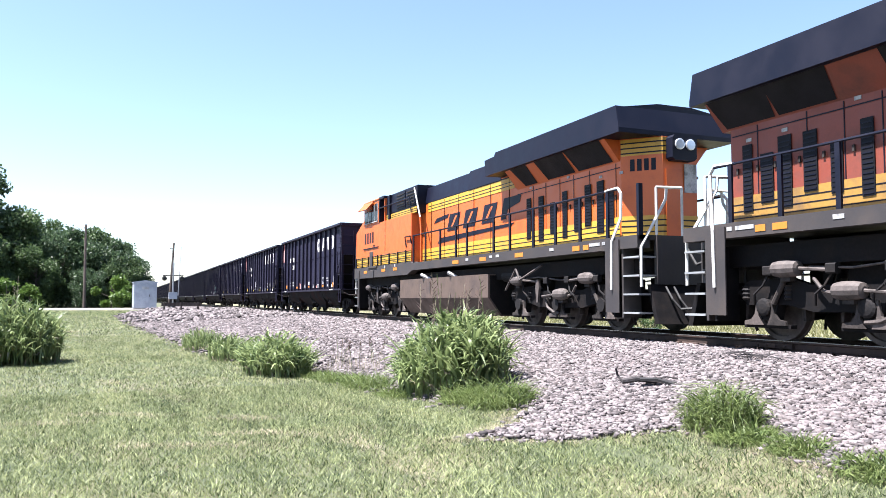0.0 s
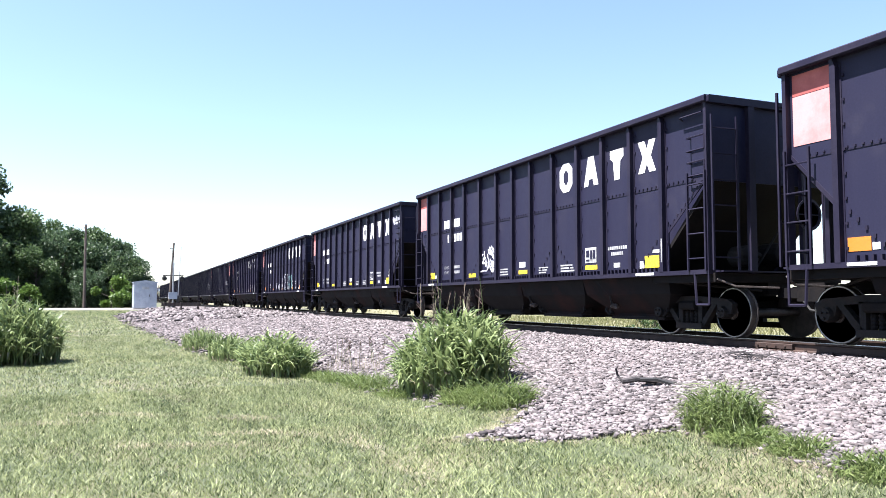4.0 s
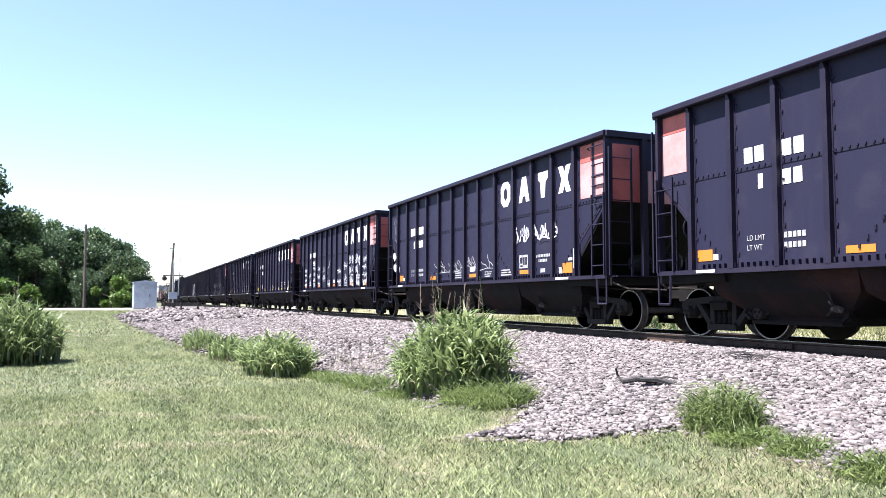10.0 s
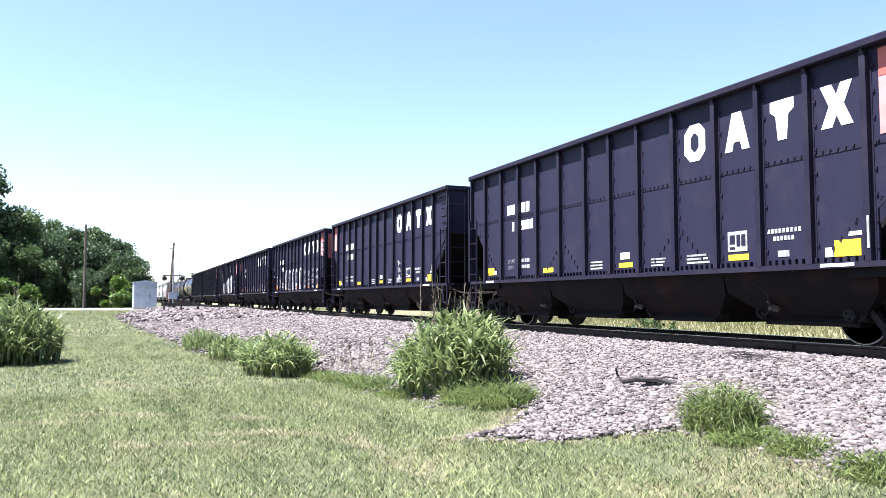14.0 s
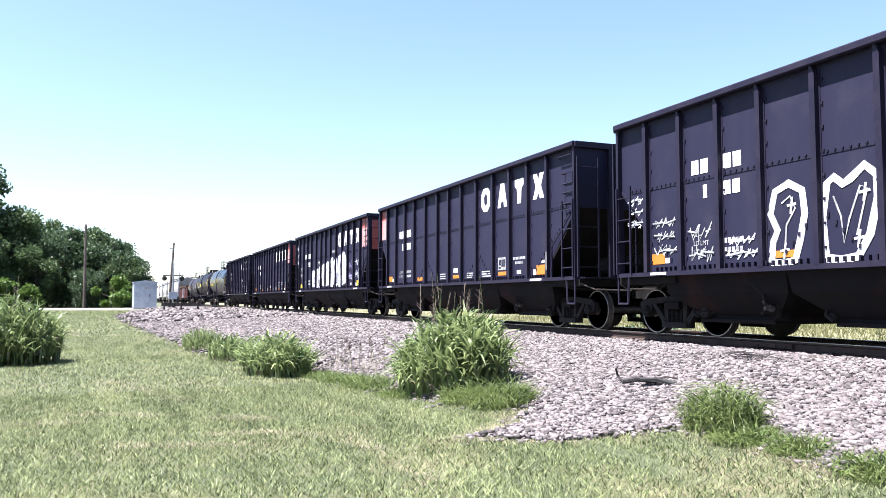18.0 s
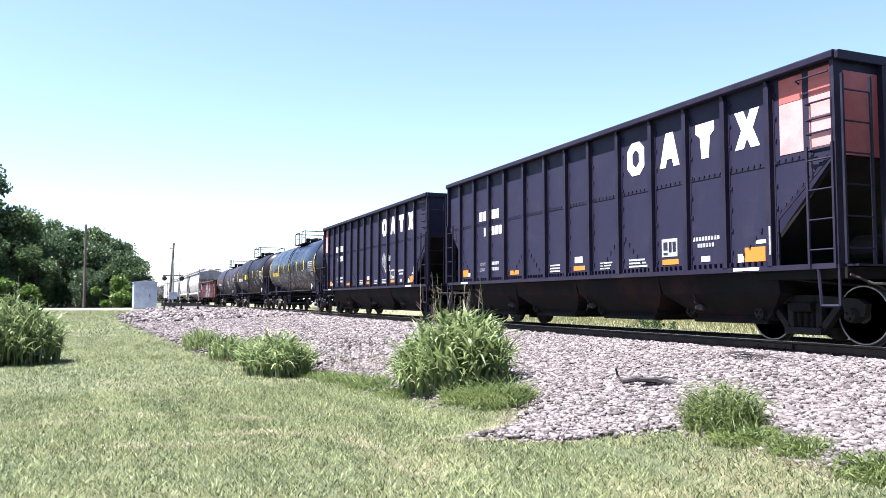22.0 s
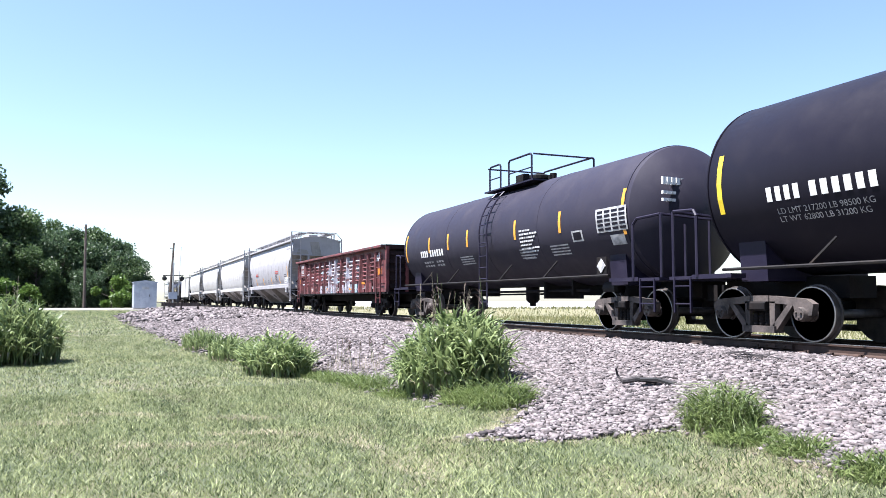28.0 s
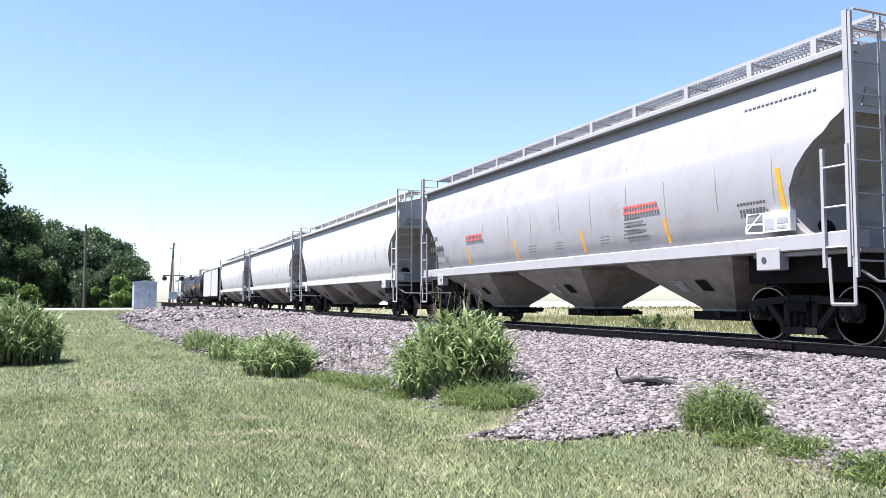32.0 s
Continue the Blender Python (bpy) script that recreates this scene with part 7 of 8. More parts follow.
def loco_truck(thing, x):
    t = new("truck")
    t.parent, t.location = thing, (x, 0, 0)
    for s in (-1, 1):
        y0, y1 = sorted((s * 1.02, s * 1.16))
        f = part("side_frame", Shape().prism_y([(-2.6, 0.82), (-2.35, 1.02), (-1.45, 1.04), (-1.05, 0.92), (1.05, 0.92), (1.45, 1.04), (2.35, 1.02), (2.6, 0.82), (2.4, 0.6), (1.5, 0.6), (1.0, 0.5), (-1.0, 0.5), (-1.5, 0.6), (-2.4, 0.6)], y0, y1), UNDER, t)
        for ax in (-1.95, 0.0, 1.95):
            part("axle_box", Shape().prism_y([(ax - 0.2, 0.36), (ax + 0.2, 0.36), (ax + 0.28, 0.8), (ax - 0.28, 0.8)], y0 - 0.02, y1 + 0.02), UNDER, f)
            for d in (-1, 1):
                part("pedestal_foot", Shape().prism_y([(ax + d * 0.05, 0.27), (ax + d * 0.45, 0.27), (ax + d * 0.44, 0.34), (ax + d * 0.3, 0.36), (ax + d * 0.21, 0.46), (ax + d * 0.17, 0.68), (ax + d * 0.12, 0.68), (ax + d * 0.13, 0.42)], *sorted((s * 1.18, s * 1.225))), FRAME if (d > 0) != (ax == 0) else FRAMEMID, f, "pale dusty pedestal foot")
                part("coil_spring", Shape().spin("z", (ax + d * 0.46, s * 1.14, 0.68), [(o * 0.035, 0.085 if o % 2 else 0.065) for o in range(8)], 10), FRAMEDARK, f)
                part("brake_shoe", Shape().prism_y([(ax + d * 0.6, 0.35), (ax + d * 0.65, 0.35), (ax + d * 0.63, 0.72), (ax + d * 0.55, 0.72)], *sorted((s * 0.86, s * 1.0))), FRAMEMID, f)
            part("bearing", Shape().spin("y", (ax, s * 1.22, 0.57), [(-0.08, 0.15), (0.03, 0.15), (0.05, 0.11), (0.06, 0.05)], 14), FRAMEDARK, f)
            part("pedestal_tie", Shape().box(ax - 0.5, ax + 0.5, *sorted((s * 1.04, s * 1.17)), 0.22, 0.28), UNDER, f)
        for ax, z, d in ((-1.95, 1.2, 1), (0.26, 0.82, -1), (1.42, 1.18, -1)):
            cyl = part("brake_cylinder", Shape().spin("x", (ax, s * 1.28, z), [(-0.27, 0.06), (-0.25, 0.12), (-0.08, 0.14), (0.1, 0.14), (0.22, 0.12), (0.27, 0.05)], 12), PALESTEEL, f, "pale dusty brake cylinder")
            part("push_rod", Shape().tube((ax + d * 0.25, s * 1.28, z), (ax + d * 0.95, s * 1.27, z - 0.05), 0.03, 7), PALESTEEL, cyl)
            part("cylinder_bracket", Shape().box(ax - 0.1, ax + 0.1, *sorted((s * 1.16, s * 1.3)), z - 0.2, z - 0.12), FRAMEMID, cyl)
        part("brake_lever", Shape().prism_y([(-0.98, 1.2), (-0.86, 1.2), (-0.84, 1.0), (-0.9, 0.62), (-0.97, 0.62), (-1.02, 0.98)], *sorted((s * 1.22, s * 1.28))), PALESTEEL, f)
        part("brake_lever", Shape().pipe([(0.52, s * 1.26, 0.78), (0.72, s * 1.26, 0.82), (0.9, s * 1.26, 1.02)], 0.028, 6), PALESTEEL, f)
        part("spring_link", Shape().pipe([(-0.62, s * 1.2, 0.72), (-0.5, s * 1.22, 0.5), (-0.2, s * 1.22, 0.38), (0.05, s * 1.22, 0.36)], 0.035, 6), FRAME, f)
        part("damper", Shape().tube((1.75, s * 1.22, 0.62), (1.5, s * 1.22, 1.02), 0.045, 8), FRAMEMID, f)
        for ax in (-1.75, -0.45, 0.55, 1.8):
            part("brake_hose", Shape().pipe([(ax, s * 1.25, 1.12), (ax + 0.12, s * 1.3, 0.9), (ax + 0.3, s * 1.28, 0.78), (ax + 0.36, s * 1.22, 0.6)], 0.02, 5), FRAMEDARK, f)
            part("junction_block", Shape().box(ax - 0.1, ax + 0.08, *sorted((s * 1.2, s * 1.32)), 1.08, 1.24, 0.02), FRAMEDARK, f)
        part("sand_pipe", Shape().pipe([(-2.5, s * 1.1, 1.3), (-2.62, s * 0.95, 0.6), (-2.55, s * 0.8, 0.15)], 0.03, 5).pipe([(2.5, s * 1.1, 1.3), (2.62, s * 0.95, 0.6), (2.55, s * 0.8, 0.15)], 0.03, 5), FRAMEDARK, f)
        part("air_line", Shape().pipe([(-1.6, s * 1.22, 1.24), (-0.9, s * 1.24, 1.26), (0.2, s * 1.24, 1.16), (1.0, s * 1.24, 1.2)], 0.02, 5), FRAME, f)
    part("bolster", Shape().box(-0.5, 0.5, -1.0, 1.0, 0.6, 1.2), UNDER, t)
    for ax in (-1.95, 0.0, 1.95):
        w = part("wheelset", LWS, None, t)
        w.location = (ax, 0, LOCO_R)
        ROLLING.append((w, thing, LOCO_R))
        part("traction_motor", Shape().spin("y", (ax + 0.55, 0, 0.62), [(-0.55, 0.3), (0.55, 0.3)], 12), UNDER, t)


def striped(thing, y, x0, x1, z0, z1, lines, mat=None):
    """Yellow band with thin dark pinstripes."""
    a, b = sorted((y, y + 0.012 * (1 if y > 0 else -1)))
    band = part("stripe_band", Shape().box(x0, x1, a, b, z0, z1), mat or YELLOW, thing, "yellow band with dark pinstripes")
    e, f = sorted((y + 0.012 * (1 if y > 0 else -1), y + 0.016 * (1 if y > 0 else -1)))
    for u in lines:
        z = z0 + (z1 - z0) * u
        part("pinstripe", Shape().box(x0, x1, e, f, z - 0.01, z + 0.01), LOCOBLACK, band)


def locomotive(label, wing_rear, sooty):
    c = tagged(new("locomotive"), label, "locomotive", "locomotives of the train")
    hood, band = (ORANGEDIRT, YELLOWDIRT) if sooty else (ORANGE, YELLOW)
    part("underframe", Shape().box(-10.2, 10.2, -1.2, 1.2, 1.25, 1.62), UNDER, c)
    for s in (-1, 1):
        y0, y1 = sorted((s * 1.2, s * 1.5))
        part("side_sill", Shape().prism_y([(-10.35, 1.6), (-3.4, 1.6), (-2.9, 1.74), (10.35, 1.74), (10.35, 2.0), (-2.9, 2.0), (-3.1, 2.06), (-10.35, 2.06)], y0, y1), LOCOSILL, c)
        for x, w in ((-8.88, 0.48), (-6.42, 0.46), (-5.0, 0.46), (0.82, 0.48), (2.84, 0.42), (5.04, 0.45), (7.9, 0.3), (8.35, 0.22)):
            part("sill_reflector", Shape().box(x, x + w, *sorted((s * 1.5, s * 1.508)), 1.8, 1.91), ORANGETAG, c)
        for x, w in ((-6.1, 0.14), (-4.85, 0.14), (1.84, 0.2), (3.48, 0.18), (3.9, 0.2), (8.6, 0.42), (9.1, 0.12), (6.85, 0.2)):
            part("sill_notice", Shape().box(x, x + w, *sorted((s * 1.5, s * 1.508)), 1.86 if x > 0 else 1.93, 1.93 if x > 0 else 2.03), DULLWHITE, c)
        part("jacking_bracket", Shape().box(-7.89, -7.44, *sorted((s * 1.4, s * 1.53)), 1.58, 1.92, 0.02), LOCOSILL, c)
        part("step_lip", Shape().box(-8.25, -7.0, *sorted((s * 1.45, s * 1.54)), 2.0, 2.07), LOCOSILL, c)
        for z in (2.14, 2.28, 2.46):
            part("low_rail", Shape().pipe([(-10.2, s * 1.49, z), (-8.25, s * 1.49, z)], 0.012, 5).pipe([(-7.68, s * 1.49, z), (-3.1, s * 1.49, z)], 0.012, 5), LOCOBLACK, c)
        for x in (-10.1, -9.2, -8.3, -7.68, -7.0, -6.54, -5.52, -4.5, -3.6):
            part("rail_post", Shape().box(x - 0.025, x + 0.025, *sorted((s * 1.475, s * 1.51)), 2.05, 2.5), LOCOBLACK, c)
    part("deck", Shape().box(-10.35, 10.35, -1.45, 1.45, 1.9, 2.004), LOCOSILL, c)
    # short hood and cab
    part("nose", Shape().prism_y([(-10.3, 2.0), (-3.1, 2.0), (-3.1, 3.82), (-9.0, 3.82), (-9.05, 4.06), (-9.2, 4.04), (-10.25, 3.6)], -1.45, 1.45), ORANGE, c)
    part("cab", Shape().prism_y([(-9.0, 3.82), (-6.9, 3.82), (-6.9, 4.8), (-8.95, 4.8), (-9.0, 4.6)], -1.47, 1.47), ORANGE, c)
    part("cab_roof", Shape().prism_x([(-1.5, 4.78), (1.5, 4.78), (1.48, 4.83), (1.2, 4.9), (0, 4.95), (-1.2, 4.9), (-1.48, 4.83)], -9.03, -6.86), ORANGE, c)
    for x0, x1, z0, z1 in ((-8.84, -8.42, 3.98, 4.36), (-8.2, -7.9, 3.98, 4.4), (-7.8, -7.5, 3.97, 4.56), (-7.42, -7.12, 3.95, 4.6)):
        fr = part("window_frame", Shape().box(x0 - 0.03, x1 + 0.03, -1.485, -1.47, z0 - 0.05, z1 + 0.04), LOCOBLACK, c)
        part("pane", Shape().box(x0, x1, -1.492, -1.485, z0, z1), GLASS, fr)
    part("window_trim", Shape().box(-8.9, -7.06, -1.5, -1.47, 3.88, 3.92).box(-7.08, -7.04, -1.5, -1.47, 3.9, 4.64).box(-7.48, -7.45, -1.5, -1.47, 3.92, 4.6).box(-8.36, -8.25, -1.495, -1.47, 3.95, 4.4), DULLWHITE, c, "worn pale window trim")
    part("roof_cooler", Shape().box(-7.9, -7.0, -0.6, 0.6, 4.9, 5.1, 0.05), GALV, c)
    awning = Shape()
    ring = [(-8.98, -1.5, 4.76), (-7.58, -1.5, 4.74), (-7.86, -1.74, 4.42), (-9.0, -1.74, 4.46)]
    awning._prism([(x, y - 0.012, z + 0.012) for x, y, z in ring], [(x, y + 0.012, z - 0.012) for x, y, z in ring])
    part("sun_shade", awning, ORANGE, c, "tilted orange window awning")
    part("door_jamb", Shape().box(-6.9, -6.8, -1.49, -1.1, 3.82, 4.8), LOCOBLACK, c)
    part("doorway_roof", Shape().box(-6.9, -6.2, -1.49, 1.49, 4.74, 4.84), LOCOBLACK, c)
    door = part("cab_door", Shape().box(-6.8, -6.24, -1.2, -1.14, 3.82, 4.74), ORANGE, c, "orange cab door in a dark doorway")
    part("door_window", Shape().box(-6.72, -6.4, -1.22, -1.2, 3.98, 4.55, 0.02), GLASS, door)
    part("doorway_wall", Shape().box(-6.27, -6.22, -1.45, -1.1, 3.82, 4.8), ORANGE, c)
    for s in (-1, 1):
        striped(c, s * 1.45, -10.25, -3.1, 2.06, 2.48, (0.06, 0.94))
        for z in (2.7, 2.95, 3.2, 3.45, 3.7):
            part("hinge", Shape().box(-6.17, -6.14, *sorted((s * 1.45, s * 1.462)), z - 0.06, z + 0.06), LOCOBLACK, c)
        part("panel_seam", Shape().box(-6.16, -6.15, *sorted((s * 1.45, s * 1.454)), 2.5, 3.8), LOCOBLACK, c)
        part("drip_strip", Shape().box(-9.1, -7.0, *sorted((s * 1.45, s * 1.48)), 2.82, 2.86), LOCOBLACK, c)
        part("drip_strip", Shape().box(-7.75, -7.5, *sorted((s * 1.45, s * 1.47)), 2.92, 2.95), LOCOBLACK, c)
        part("step_well", Shape().box(-8.21, -7.72, *sorted((s * 1.45, s * 1.47)), 2.08, 2.68), LOCOSILL, c)
        block_marks(c, "painted_block", LOCOBLACK, s * 1.45 if s < 0 else 1.456, -8.95, -7.55, 3.05, 3.5, 4, 0.58)
    part("equipment_cabinet", Shape().box(-6.22, -2.75, -1.36, 1.36, 3.82, 4.82, 0.03), LOCOBLACK, c, "black equipment cabinet with vents")
    for x in (-4.95, -3.85):
        v = part("vent_frame", Shape().box(x, x + 0.95, -1.385, -1.36, 4.12, 4.76), LOCOBLACK, c)
        for i in range(5):
            part("slat", Shape().box(x + 0.05, x + 0.9, -1.41, -1.385, 4.18 + i * 0.115, 4.21 + i * 0.115), FRAMEMID, v)
    part("cabinet_post", Shape().box(-5.78, -5.64, -1.45, -1.36, 3.82, 4.8, 0.02), LOCOBLACK, c)
    for z in (4.05, 4.5):
        part("cabinet_grab", Shape().pipe([(-6.1, -1.36, z), (-6.1, -1.42, z), (-5.85, -1.42, z), (-5.85, -1.36, z)], 0.014, 5), LOCOBLACK, c)
    striped(c, -1.37, -6.2, -2.76, 3.83, 4.04, (0.3, 0.65))
    part("cabinet_rail", Shape().pipe([(-6.85, -1.5, 4.38), (-3.2, -1.5, 4.38), (-3.1, -1.46, 3.84)], 0.025, 6), LOCOBLACK, c)
    part("diagonal_handrail", Shape().pipe([(-2.95, -1.4, 4.72), (-2.3, -1.42, 3.6)], 0.028, 6), HANDWHITE, c)
    part("cab_handrail", Shape().pipe([(-2.3, -1.42, 3.58), (-2.2, -1.42, 3.0), (-2.2, -1.42, 2.02)], 0.028, 6), ORANGE, c)
    part("cab_handrail", Shape().pipe([(-3.05, -1.47, 2.7), (-3.05, -1.52, 2.98), (-3.6, -1.52, 2.98), (-3.6, -1.47, 2.6)], 0.024, 6), LOCOBLACK, c)
    # long hood
    H = 1.02
    part("engine_hood", Shape().box(-3.1, 4.2, -H, H, 2.0, 4.28, 0.03), ORANGE, c)
    he, ef = (9.15, 9.85) if wing_rear < 10 else (9.6, 9.85)
    part("radiator_hood", Shape().box(4.2, he, -H, H, 2.0, 4.2), hood, c)
    part("hood_roof", Shape().prism_x([(-H - 0.02, 4.14), (H + 0.02, 4.14), (0.96, 4.7), (-0.96, 4.7)], -3.1, 1.0), LOCOBLACK, c)
    part("hood_roof", Shape().prism_x([(-H - 0.03, 4.14), (H + 0.03, 4.14), (0.98, 4.74), (-0.98, 4.74)], 1.0, 3.3), LOCOBLACK, c)
    part("exhaust_stack", Shape().box(0.2, 1.3, -0.35, 0.35, 4.68, 4.8), UNDER, c)
    for s in (-1, 1):
        striped(c, s * H, -3.05, he - 0.05, 2.02, 2.5, (0.2, 0.45, 0.7), band)
        striped(c, s * H, -2.5, 4.15, 3.8, 4.12, (0.3, 0.6))
        part("handrail_shade_strip", Shape().box(-3.05, 4.2, *sorted((s * H, s * (H + 0.008))), 4.12, 4.16), LOCOBLACK, c)
    # big slanted dark blocks on the engine hood, with a dark bar below
    yb = -H - 0.006
    for x, pts in ((-0.75, [(0, 0), (0.95, 0), (1.2, 0.55), (0.25, 0.55)]), (0.55, [(0, 0), (1.0, 0), (1.25, 0.55), (0.25, 0.55)]), (1.95, [(0, 0), (0.95, 0), (1.2, 0.55), (0.25, 0.55)]), (3.25, [(0, 0), (0.35, 0), (0.5, 0.26), (1.3, 0.4), (1.38, 0.6), (0.25, 0.6)])):
        part("painted_emblem", Shape().prism_y([(x + a * 0.92, 2.98 + b) for a, b in pts], yb - 0.006, yb), LOCOBLACK, c, "large slanted black painted block")
    for x in (-0.55, 0.72, 2.1):
        part("painted_emblem", Shape().prism_y([(x + 0.1, 3.06), (x + 0.24, 3.06), (x + 0.66, 3.44), (x + 0.5, 3.44)], yb - 0.01, yb - 0.006), ORANGE, c, "orange inset of the painted block")
    part("painted_emblem", Shape().prism_y([(-1.6, 2.62), (3.9, 2.76), (4.1, 2.84), (-1.4, 2.8)], yb - 0.006, yb), LOCOBLACK, c, "long black painted wedge")
    part("painted_emblem", Shape().prism_y([(-1.95, 3.34), (-0.7, 3.44), (-0.62, 3.56), (-1.7, 3.5)], yb - 0.006, yb), LOCOBLACK, c, "black painted wedge")
    for x in (-2.2, -1.0, 0.2, 1.4, 2.6, 3.8):
        part("panel_seam", Shape().box(x, x + 0.014, -H - 0.02, -H, 2.02, 4.1), LOCOBLACK, c)
    # radiator with flared wings
    W = 1.56
    part("radiator_flare", Shape().prism_x([(-H, 3.72), (-W + 0.06, 4.3), (W - 0.06, 4.3), (H, 3.72)], 4.3, he - 0.05 if wing_rear < 10 else wing_rear - 0.25), hood, c)
    part("radiator_top", Shape().prism_y([(3.35, 4.2), (wing_rear, 4.2), (wing_rear, 4.3), (wing_rear - 0.1, 4.78), (4.0, 4.78), (3.9, 4.68), (3.3, 4.66)], -W, W), LOCOBLACK, c, "black overhanging radiator roof")
    part("radiator_cap", Shape().prism_x([(-1.5, 4.76), (1.5, 4.76), (0.45, 4.92), (-0.45, 4.92)], 4.6, wing_rear - 0.12), LOCOBLACK, c)
    for x0, x1, sd in [(a, b, sd) for a, b in (((4.6, 5.5), (5.6, 6.3), (7.3, 8.44), (8.52, 9.76)) if sooty else ((4.6, 5.5), (6.05, 7.35), (7.5, 8.9))) for sd in (-1, 1)]:
        s = Shape()
        n = Vector((0, sd * 0.78, -0.6)) * 0.012
        q = [Vector((x, sd * (H + (W - 0.06 - H) * u), 3.72 + 0.58 * u)) + n for x, u in ((x0 + (0.25 if x0 < 5 else 0.0), 0.06), (x1 - (0.12 if x1 > 9.7 else 0.0), 0.06), (x1, 0.94), (x0 - (0.0 if x0 < 5 else 0.12), 0.94))]
        s.poly(q)
        part("intake_screen", s, GRILLE, c, "slanted dark intake screen")
    for sd in (-1, 1):
        for x, w, z0, z1 in ((4.85, 0.24, 2.3, 3.4), (5.5, 0.26, 2.2, 3.38), (6.1, 0.24, 2.35, 3.15), (6.7, 0.22, 2.2, 3.36), (7.24, 0.22, 2.31, 3.1), (7.71, 0.27, 2.4, 3.38), (8.22, 0.28, 2.2, 3.4), (8.61, 0.28, 2.32, 3.17)) + (((9.08, 0.22, 2.2, 3.39),) if sooty else ()):
            d = part("louvre", Shape().box(x, x + w, *sorted((sd * (H + 0.014), sd * (H + 0.026))), z0, z1), GRILLE, c, "tall dark louvre")
            for i in range(int((z1 - z0) / 0.075)):
                part("slat", Shape().box(x + 0.02, x + w - 0.02, *sorted((sd * (H + 0.026), sd * (H + 0.034))), z0 + 0.03 + i * 0.075, z0 + 0.05 + i * 0.075), LOCOBLACK, d)
            part("door_latch", Shape().box(x + 0.33, x + 0.37, *sorted((sd * H, sd * (H + 0.03))), 2.9, 3.0), FRAMEMID, c)
        for x in (5.2, 5.85, 6.55, 7.2, 7.9, 8.95):
            part("panel_seam", Shape().box(x, x + 0.018, *sorted((sd * H, sd * (H + 0.01))), 2.3, 3.7), LOCOBLACK, c)
        part("panel_seam", Shape().box(4.3, he - 0.05, *sorted((sd * H, sd * (H + 0.01))), 3.58, 3.6), LOCOBLACK, c)
        for x, z in ((5.0, 3.65), (6.9, 3.66), (8.3, 3.46), (9.1, 3.44)):
            part("notice_plate", Shape().box(x, x + 0.12, *sorted((sd * H, sd * (H + 0.012))), z, z + 0.06), DULLWHITE, c)
    # long hood end
    def end_ring(o):
        return [(he, -H - o), (ef + o, -0.45 - 0.5 * o), (ef + o, 0.45 + 0.5 * o), (he, H + o)]

    part("end_face", Shape().prism_z(end_ring(0.0), 2.0, 4.2), hood, c)
    for z0, z1, lines in ((3.82, 4.18, (3.86, 3.97, 4.08)), (2.02, 2.5, (2.13, 2.26, 2.38))):
        e = part("end_stripes", Shape().prism_z(end_ring(0.008), z0, z1), band, c)
        for z in lines:
            part("pinstripe", Shape().prism_z(end_ring(0.012), z, z + 0.03), LOCOBLACK, e)
    n2 = Vector((H - 0.45, -(ef - he), 0)).normalized()
    for i in range(4):
        p = Vector((he, -H, 0)).lerp(Vector((ef, -0.45, 0)), 0.22 + i * 0.17)
        q = Vector((he, -H, 0)).lerp(Vector((ef, -0.45, 0)), 0.33 + i * 0.17)
        part("painted_block", Shape().prism_z([tuple(v)[:2] for v in (p, q, q + n2 * 0.006, p + n2 * 0.006)], 3.48, 3.74), LOCOBLACK, c)
    hl = part("headlight_box", Shape().box(ef - 0.02, ef + 0.22, -0.36, 0.28, 3.66, 4.2, 0.06), LOCOBLACK, c)
    for y in (-0.14, 0.14):
        part("headlight", Shape().spin("x", (ef + 0.22, y - 0.04, 4.0), [(0, 0.12), (0.03, 0.12), (0.035, 0.1)], 14), LENS, hl)
    part("number_panel", Shape().box(ef + 0.01, ef + 0.03, 0.1, 0.42, 3.0, 3.62), DULLWHITE, c)
    part("end_door", Shape().box(ef + 0.004, ef + 0.02, -0.38, 0.05, 2.05, 3.5), hood, c)
    # handrails along the walkway
    for s in (-1, 1):
        y = s * 1.42
        part("handrail", Shape().pipe([(-3.0, y, 2.98), (9.6, y, 3.02)], 0.026, 6), LOCOBLACK, c)
        for x in (-2.95, -1.75, -0.4, 0.9, 1.75, 3.6, 4.6, 5.9, 7.0, 8.1, 9.2):
            part("stanchion", Shape().box(x - 0.045, x + 0.045, y - 0.02, y + 0.02, 1.95, 3.02), LOCOBLACK, c)
        part("end_handrail", Shape().pipe([(9.13, y, 3.03), (9.58, y, 3.05), (9.7, y, 2.92), (9.68, y, 2.4), (9.52, y * 1.09, 1.9), (9.5, y * 1.09, 0.9)], 0.03, 6), HANDWHITE, c)
        # corner steps
        for k in (-1, 1):
            x0, x1 = sorted((k * 9.75, k * 10.38))
            part("corner_panel", Shape().box(*sorted((k * 9.5, k * 9.55)), *sorted((s * 1.0, s * 1.5)), 0.32, 1.6), UNDER, c)
            part("step_plate", Shape().box(x0 if k > 0 else x1 - 0.06, x0 + 0.06 if k > 0 else x1, *sorted((s * 1.02, s * 1.46)), 0.32, 1.88), LOCOSILL, c)
            part("corner_plate", Shape().box(*sorted((k * (9.25 if k > 0 else 9.56), k * 9.74)), *sorted((s * 1.505, s * 1.53)), 0.42, 1.94), LOCOSILL, c)
            for z in (0.4, 0.78, 1.16, 1.54):
                part("step", Shape().box(*sorted((k * 9.82, k * 10.36)), *sorted((s * 1.04, s * 1.48)), z, z + 0.035), GALV, c)
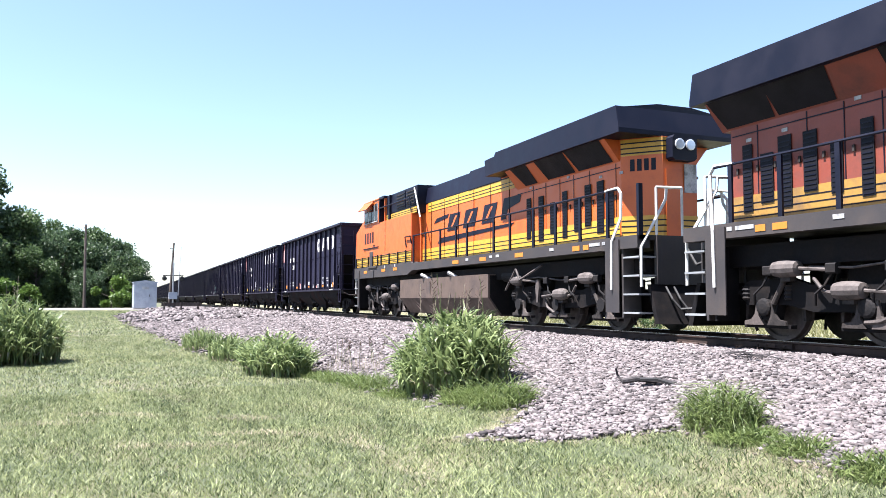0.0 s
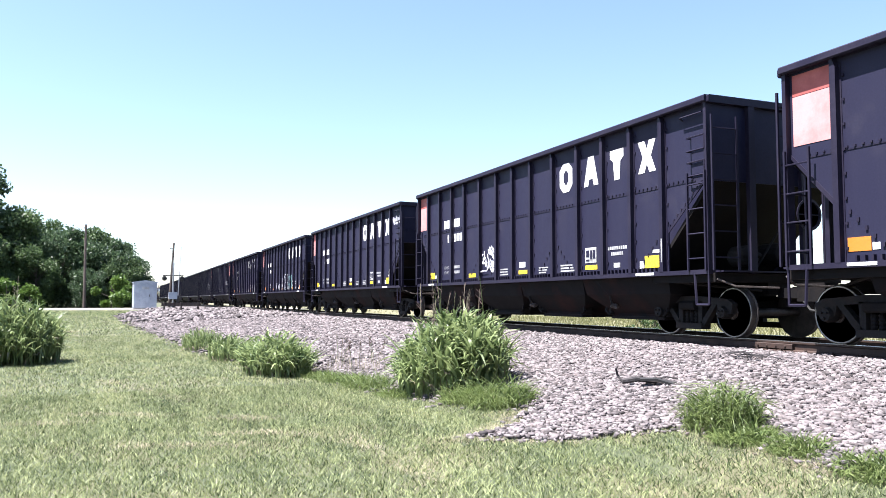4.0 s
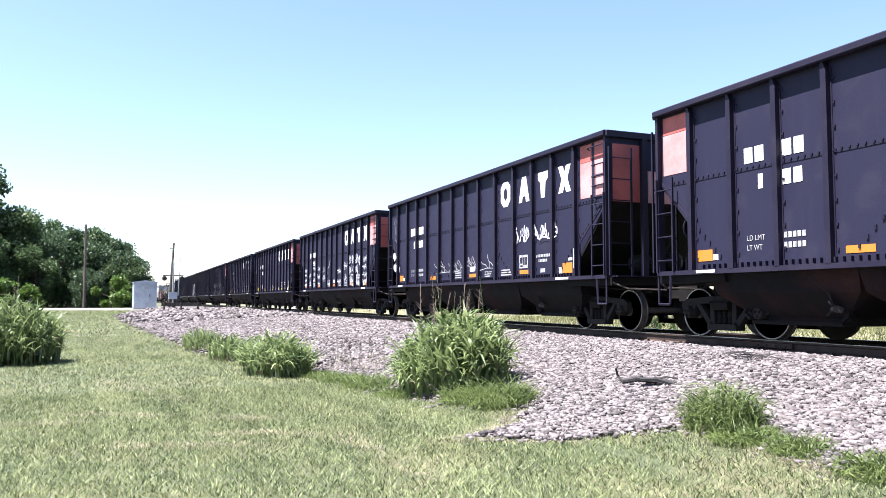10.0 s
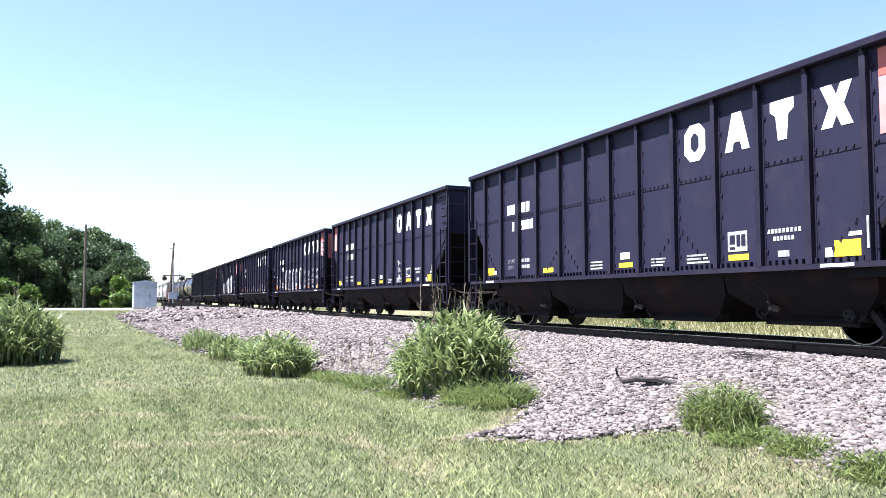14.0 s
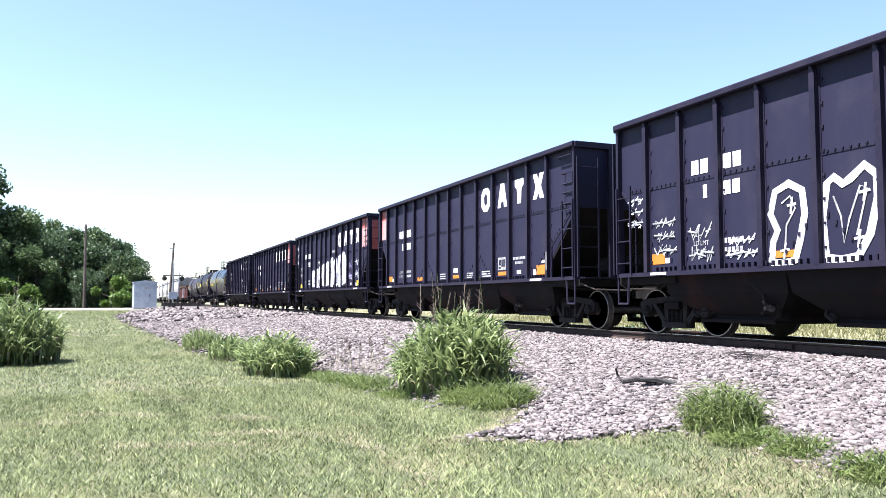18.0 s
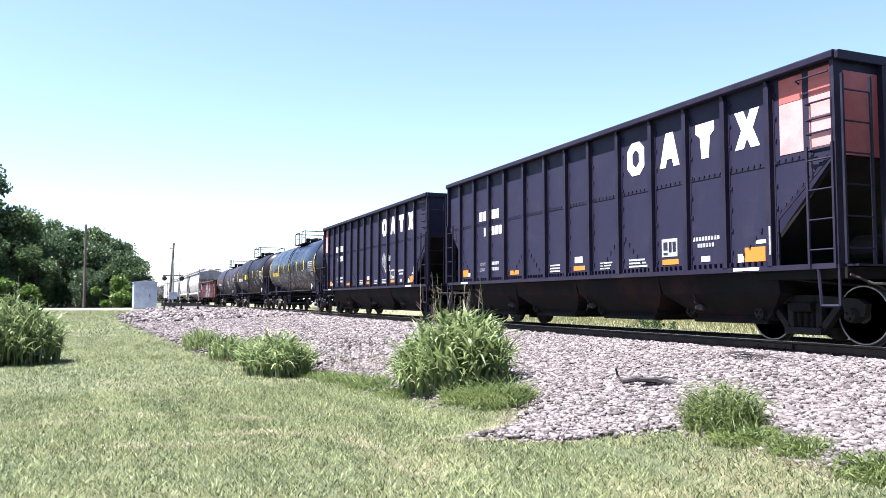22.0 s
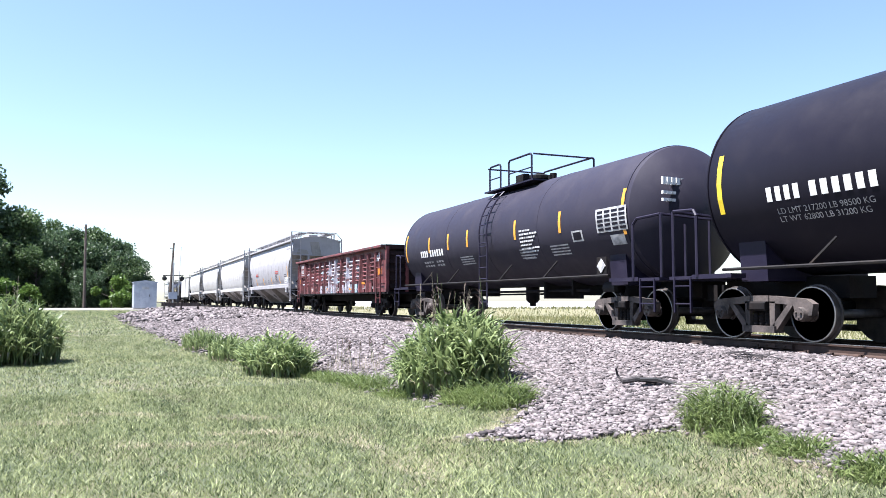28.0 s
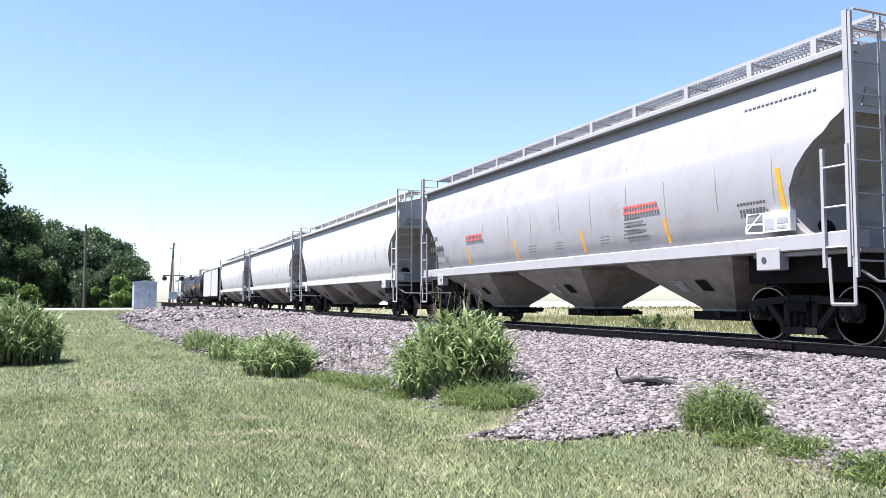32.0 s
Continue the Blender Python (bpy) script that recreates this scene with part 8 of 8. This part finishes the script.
            part("step_handrail", Shape().pipe([(k * 10.36, s * 1.42, 0.95), (k * 10.36, s * 1.42, 1.75), (k * 10.3, s * 0.75, 2.75), (k * 10.3, s * 0.72, 3.0), (k * 10.3, s * 0.35, 3.02)], 0.03, 6), HANDWHITE, c)
    for k in (-1, 1):
        part("end_plate", Shape().box(*sorted((k * 10.3, k * 10.4)), -1.05, 1.05, 1.0, 2.0), LOCOSILL, c)
        part("pilot", Shape().prism_y([(k * 10.35, 1.0), (k * 10.62, 0.2), (k * 10.5, 0.2), (k * 10.25, 1.0)], -1.2, 1.2), UNDER, c)
        for y in (-0.85, -0.65, 0.65, 0.85):
            part("air_hose", Shape().pipe([(k * 10.4, y, 0.95), (k * 10.58, y * 0.98, 0.7), (k * 10.7, y * 0.85, 0.5), (k * 10.95, y * 0.7, 0.52)], 0.026, 5), RUBBERHOSE, c)
        part("cable", Shape().pipe([(k * 10.4, -0.3, 1.75), (k * 10.7, -0.32, 1.4), (k * 11.0, -0.2, 1.5)], 0.03, 5), RUBBERHOSE, c)
        for sd in (-1, 1):
            part("end_railing", Shape().pipe([(k * 10.32, sd * 1.0, 2.0), (k * 10.32, sd * 1.0, 3.0), (k * 10.32, sd * 0.35, 3.02), (k * 10.32, sd * 0.35, 2.0)], 0.028, 6), HANDWHITE, c)
        part("end_post", Shape().box(*sorted((k * 10.28, k * 10.36)), -1.46, -1.36, 2.0, 3.05), LOCOBLACK, c)
        coupler(c, k * 10.4, k, 0.72)
        loco_truck(c, k * 6.75)
    part("fuel_tank", Shape().prism_x([(-1.45, 0.75), (-1.45, 1.42), (1.45, 1.42), (1.45, 0.75), (1.05, 0.22), (-1.05, 0.22)], -4.3, 3.3), TANKBROWN, c)
    # added dark plates that stand in for shade on the tank ends
    for k in (-1, 1):
        part("tank_end", Shape().prism_x([(-1.4, 0.76), (-1.4, 1.38), (1.4, 1.38), (1.4, 0.76), (1.02, 0.26), (-1.02, 0.26)], *sorted((k * 3.8 - 0.5, k * 3.82 - 0.5))), UNDER, c, "near-black plate over the tank end, for its shade")
    part("tank_filler", Shape().tube((-1.6, -1.3, 1.4), (-1.9, -1.52, 1.55), 0.06, 8).tube((0.7, -1.3, 1.4), (0.5, -1.52, 1.55), 0.06, 8), GALV, c)
    part("tank_gauge", Shape().box(-1.25, -1.2, -1.47, -1.45, 0.9, 1.3), FRAME, c)
    part("air_tank", Shape().spin("x", (3.6, -1.05, 1.35), [(0, 0.1), (0.06, 0.17), (1.1, 0.17), (1.16, 0.1)], 12), FRAMEDARK, c)
    part("bell_bracket", Shape().pipe([(4.2, -1.35, 0.95), (4.9, -1.4, 1.5), (5.1, -1.4, 1.2), (6.2, -1.35, 1.55)], 0.03, 5), FRAME, c)
    return c


LOCO_B = locomotive("orange and yellow diesel locomotive with a black roof", 9.84, False)
LOCO_A = locomotive("orange diesel locomotive with a sooty overhanging radiator roof", 10.05, True)

# ---- what moves ----
# The train's way along the line: seconds, metres.
WAY = [(0, -2.18), (0.5, 2.55), (1, 8.03), (1.5, 13.55), (2, 18.55), (2.5, 23.94), (3, 29.29), (3.5, 34.17), (5.5, 54.37), (6, 59.70), (6.5, 64.99), (7, 69.81), (7.5, 75.12), (8, 79.98), (8.5, 85.31), (9, 91.33), (9.5, 96.10), (10, 101.38), (10.5, 106.67), (11, 111.48), (11.5, 116.75), (12, 121.56), (12.5, 126.76), (13, 131.57), (13.5, 136.56), (14, 141.79), (14.5, 146.52), (16.5, 167.29), (17, 171.98), (17.5, 177.09), (18, 181.81), (18.5, 186.83), (19, 191.51), (19.5, 196.70), (20, 201.43), (20.5, 206.36), (21, 210.61), (21.5, 216.26), (22, 221.43), (22.5, 226.10), (23, 231.24), (23.5, 235.49), (24, 241.19), (24.5, 246.29), (25, 250.92), (25.5, 256.06), (27.5, 277.09), (28, 282.25), (28.5, 287.36), (29, 291.96), (29.5, 297.01), (30, 301.71), (30.5, 306.94), (31, 311.61), (31.5, 316.75), (32, 321.78)]
TRAIN = [(LOCO_A, 0.85, 180.0), (LOCO_B, -21.25, 0.0)]
SLACK = [0.18, 0.2, 0.15, 0.28, 0.09, 0.13, 0.23, 0.02, -0.02, 0.1, 0.2, 0.36, 0.36, 0.3]  # draft gear drawn out or pushed in
TRAIN += [(c, TAIL7 - (k + 1 - 7) * PITCH_L + 7.135 + SLACK[k], 0.0) for k, c in enumerate(HOPPERS)]
TRAIN += [(TANKS[0], -269.85, 0.0), (TANKS[1], -286.4, 0.0), (TANKS[2], -302.6, 0.0), (GONDOLA, -319.87, 0.0)]
TRAIN += [(COVERED[0], -338.28, 0.0), (COVERED[1], -358.05, 0.0), (COVERED[2], -377.5, 0.0), (COVERED[3], -397.6, 0.0), (BOXCAR, -417.5, 0.0)]
far_cars = [copy_car(TANKS[1]), copy_car(TANKS[2]), copy_car(COVERED[1])]
TRAIN += [(c, x, 0.0) for c, x in zip(far_cars, (-436.0, -452.5, -472.0))]


def way(t):
    """Distance run at t seconds, on the straight between the rows."""
    return float(np.interp(t, [a for a, _ in WAY], [b for _, b in WAY]))


def motions():
    centre = {}
    for c, x, turn in TRAIN:
        centre[c] = (x, -1.0 if turn else 1.0)
        walk(c, [(t, pose(x + s, 0, 0, 0, 0, turn)) for t, s in WAY])
    for w, c, r in ROLLING:
        x, sign = centre[c]
        near = [t for t in np.arange(0, 32.001, 0.0667) if -52 < x + way(t) < 16]
        times = sorted({0.0, 32.0, *[round(float(t), 3) for t in near]})
        lo, hi = (near[0], near[-1]) if near else (0.0, 0.0)
        at = w.location.copy()
        walk(w, [(t, pose(at.x, at.y, at.z, 0, math.degrees(sign * way(min(max(t, lo), hi)) / r), 0)) for t in times])


motions()
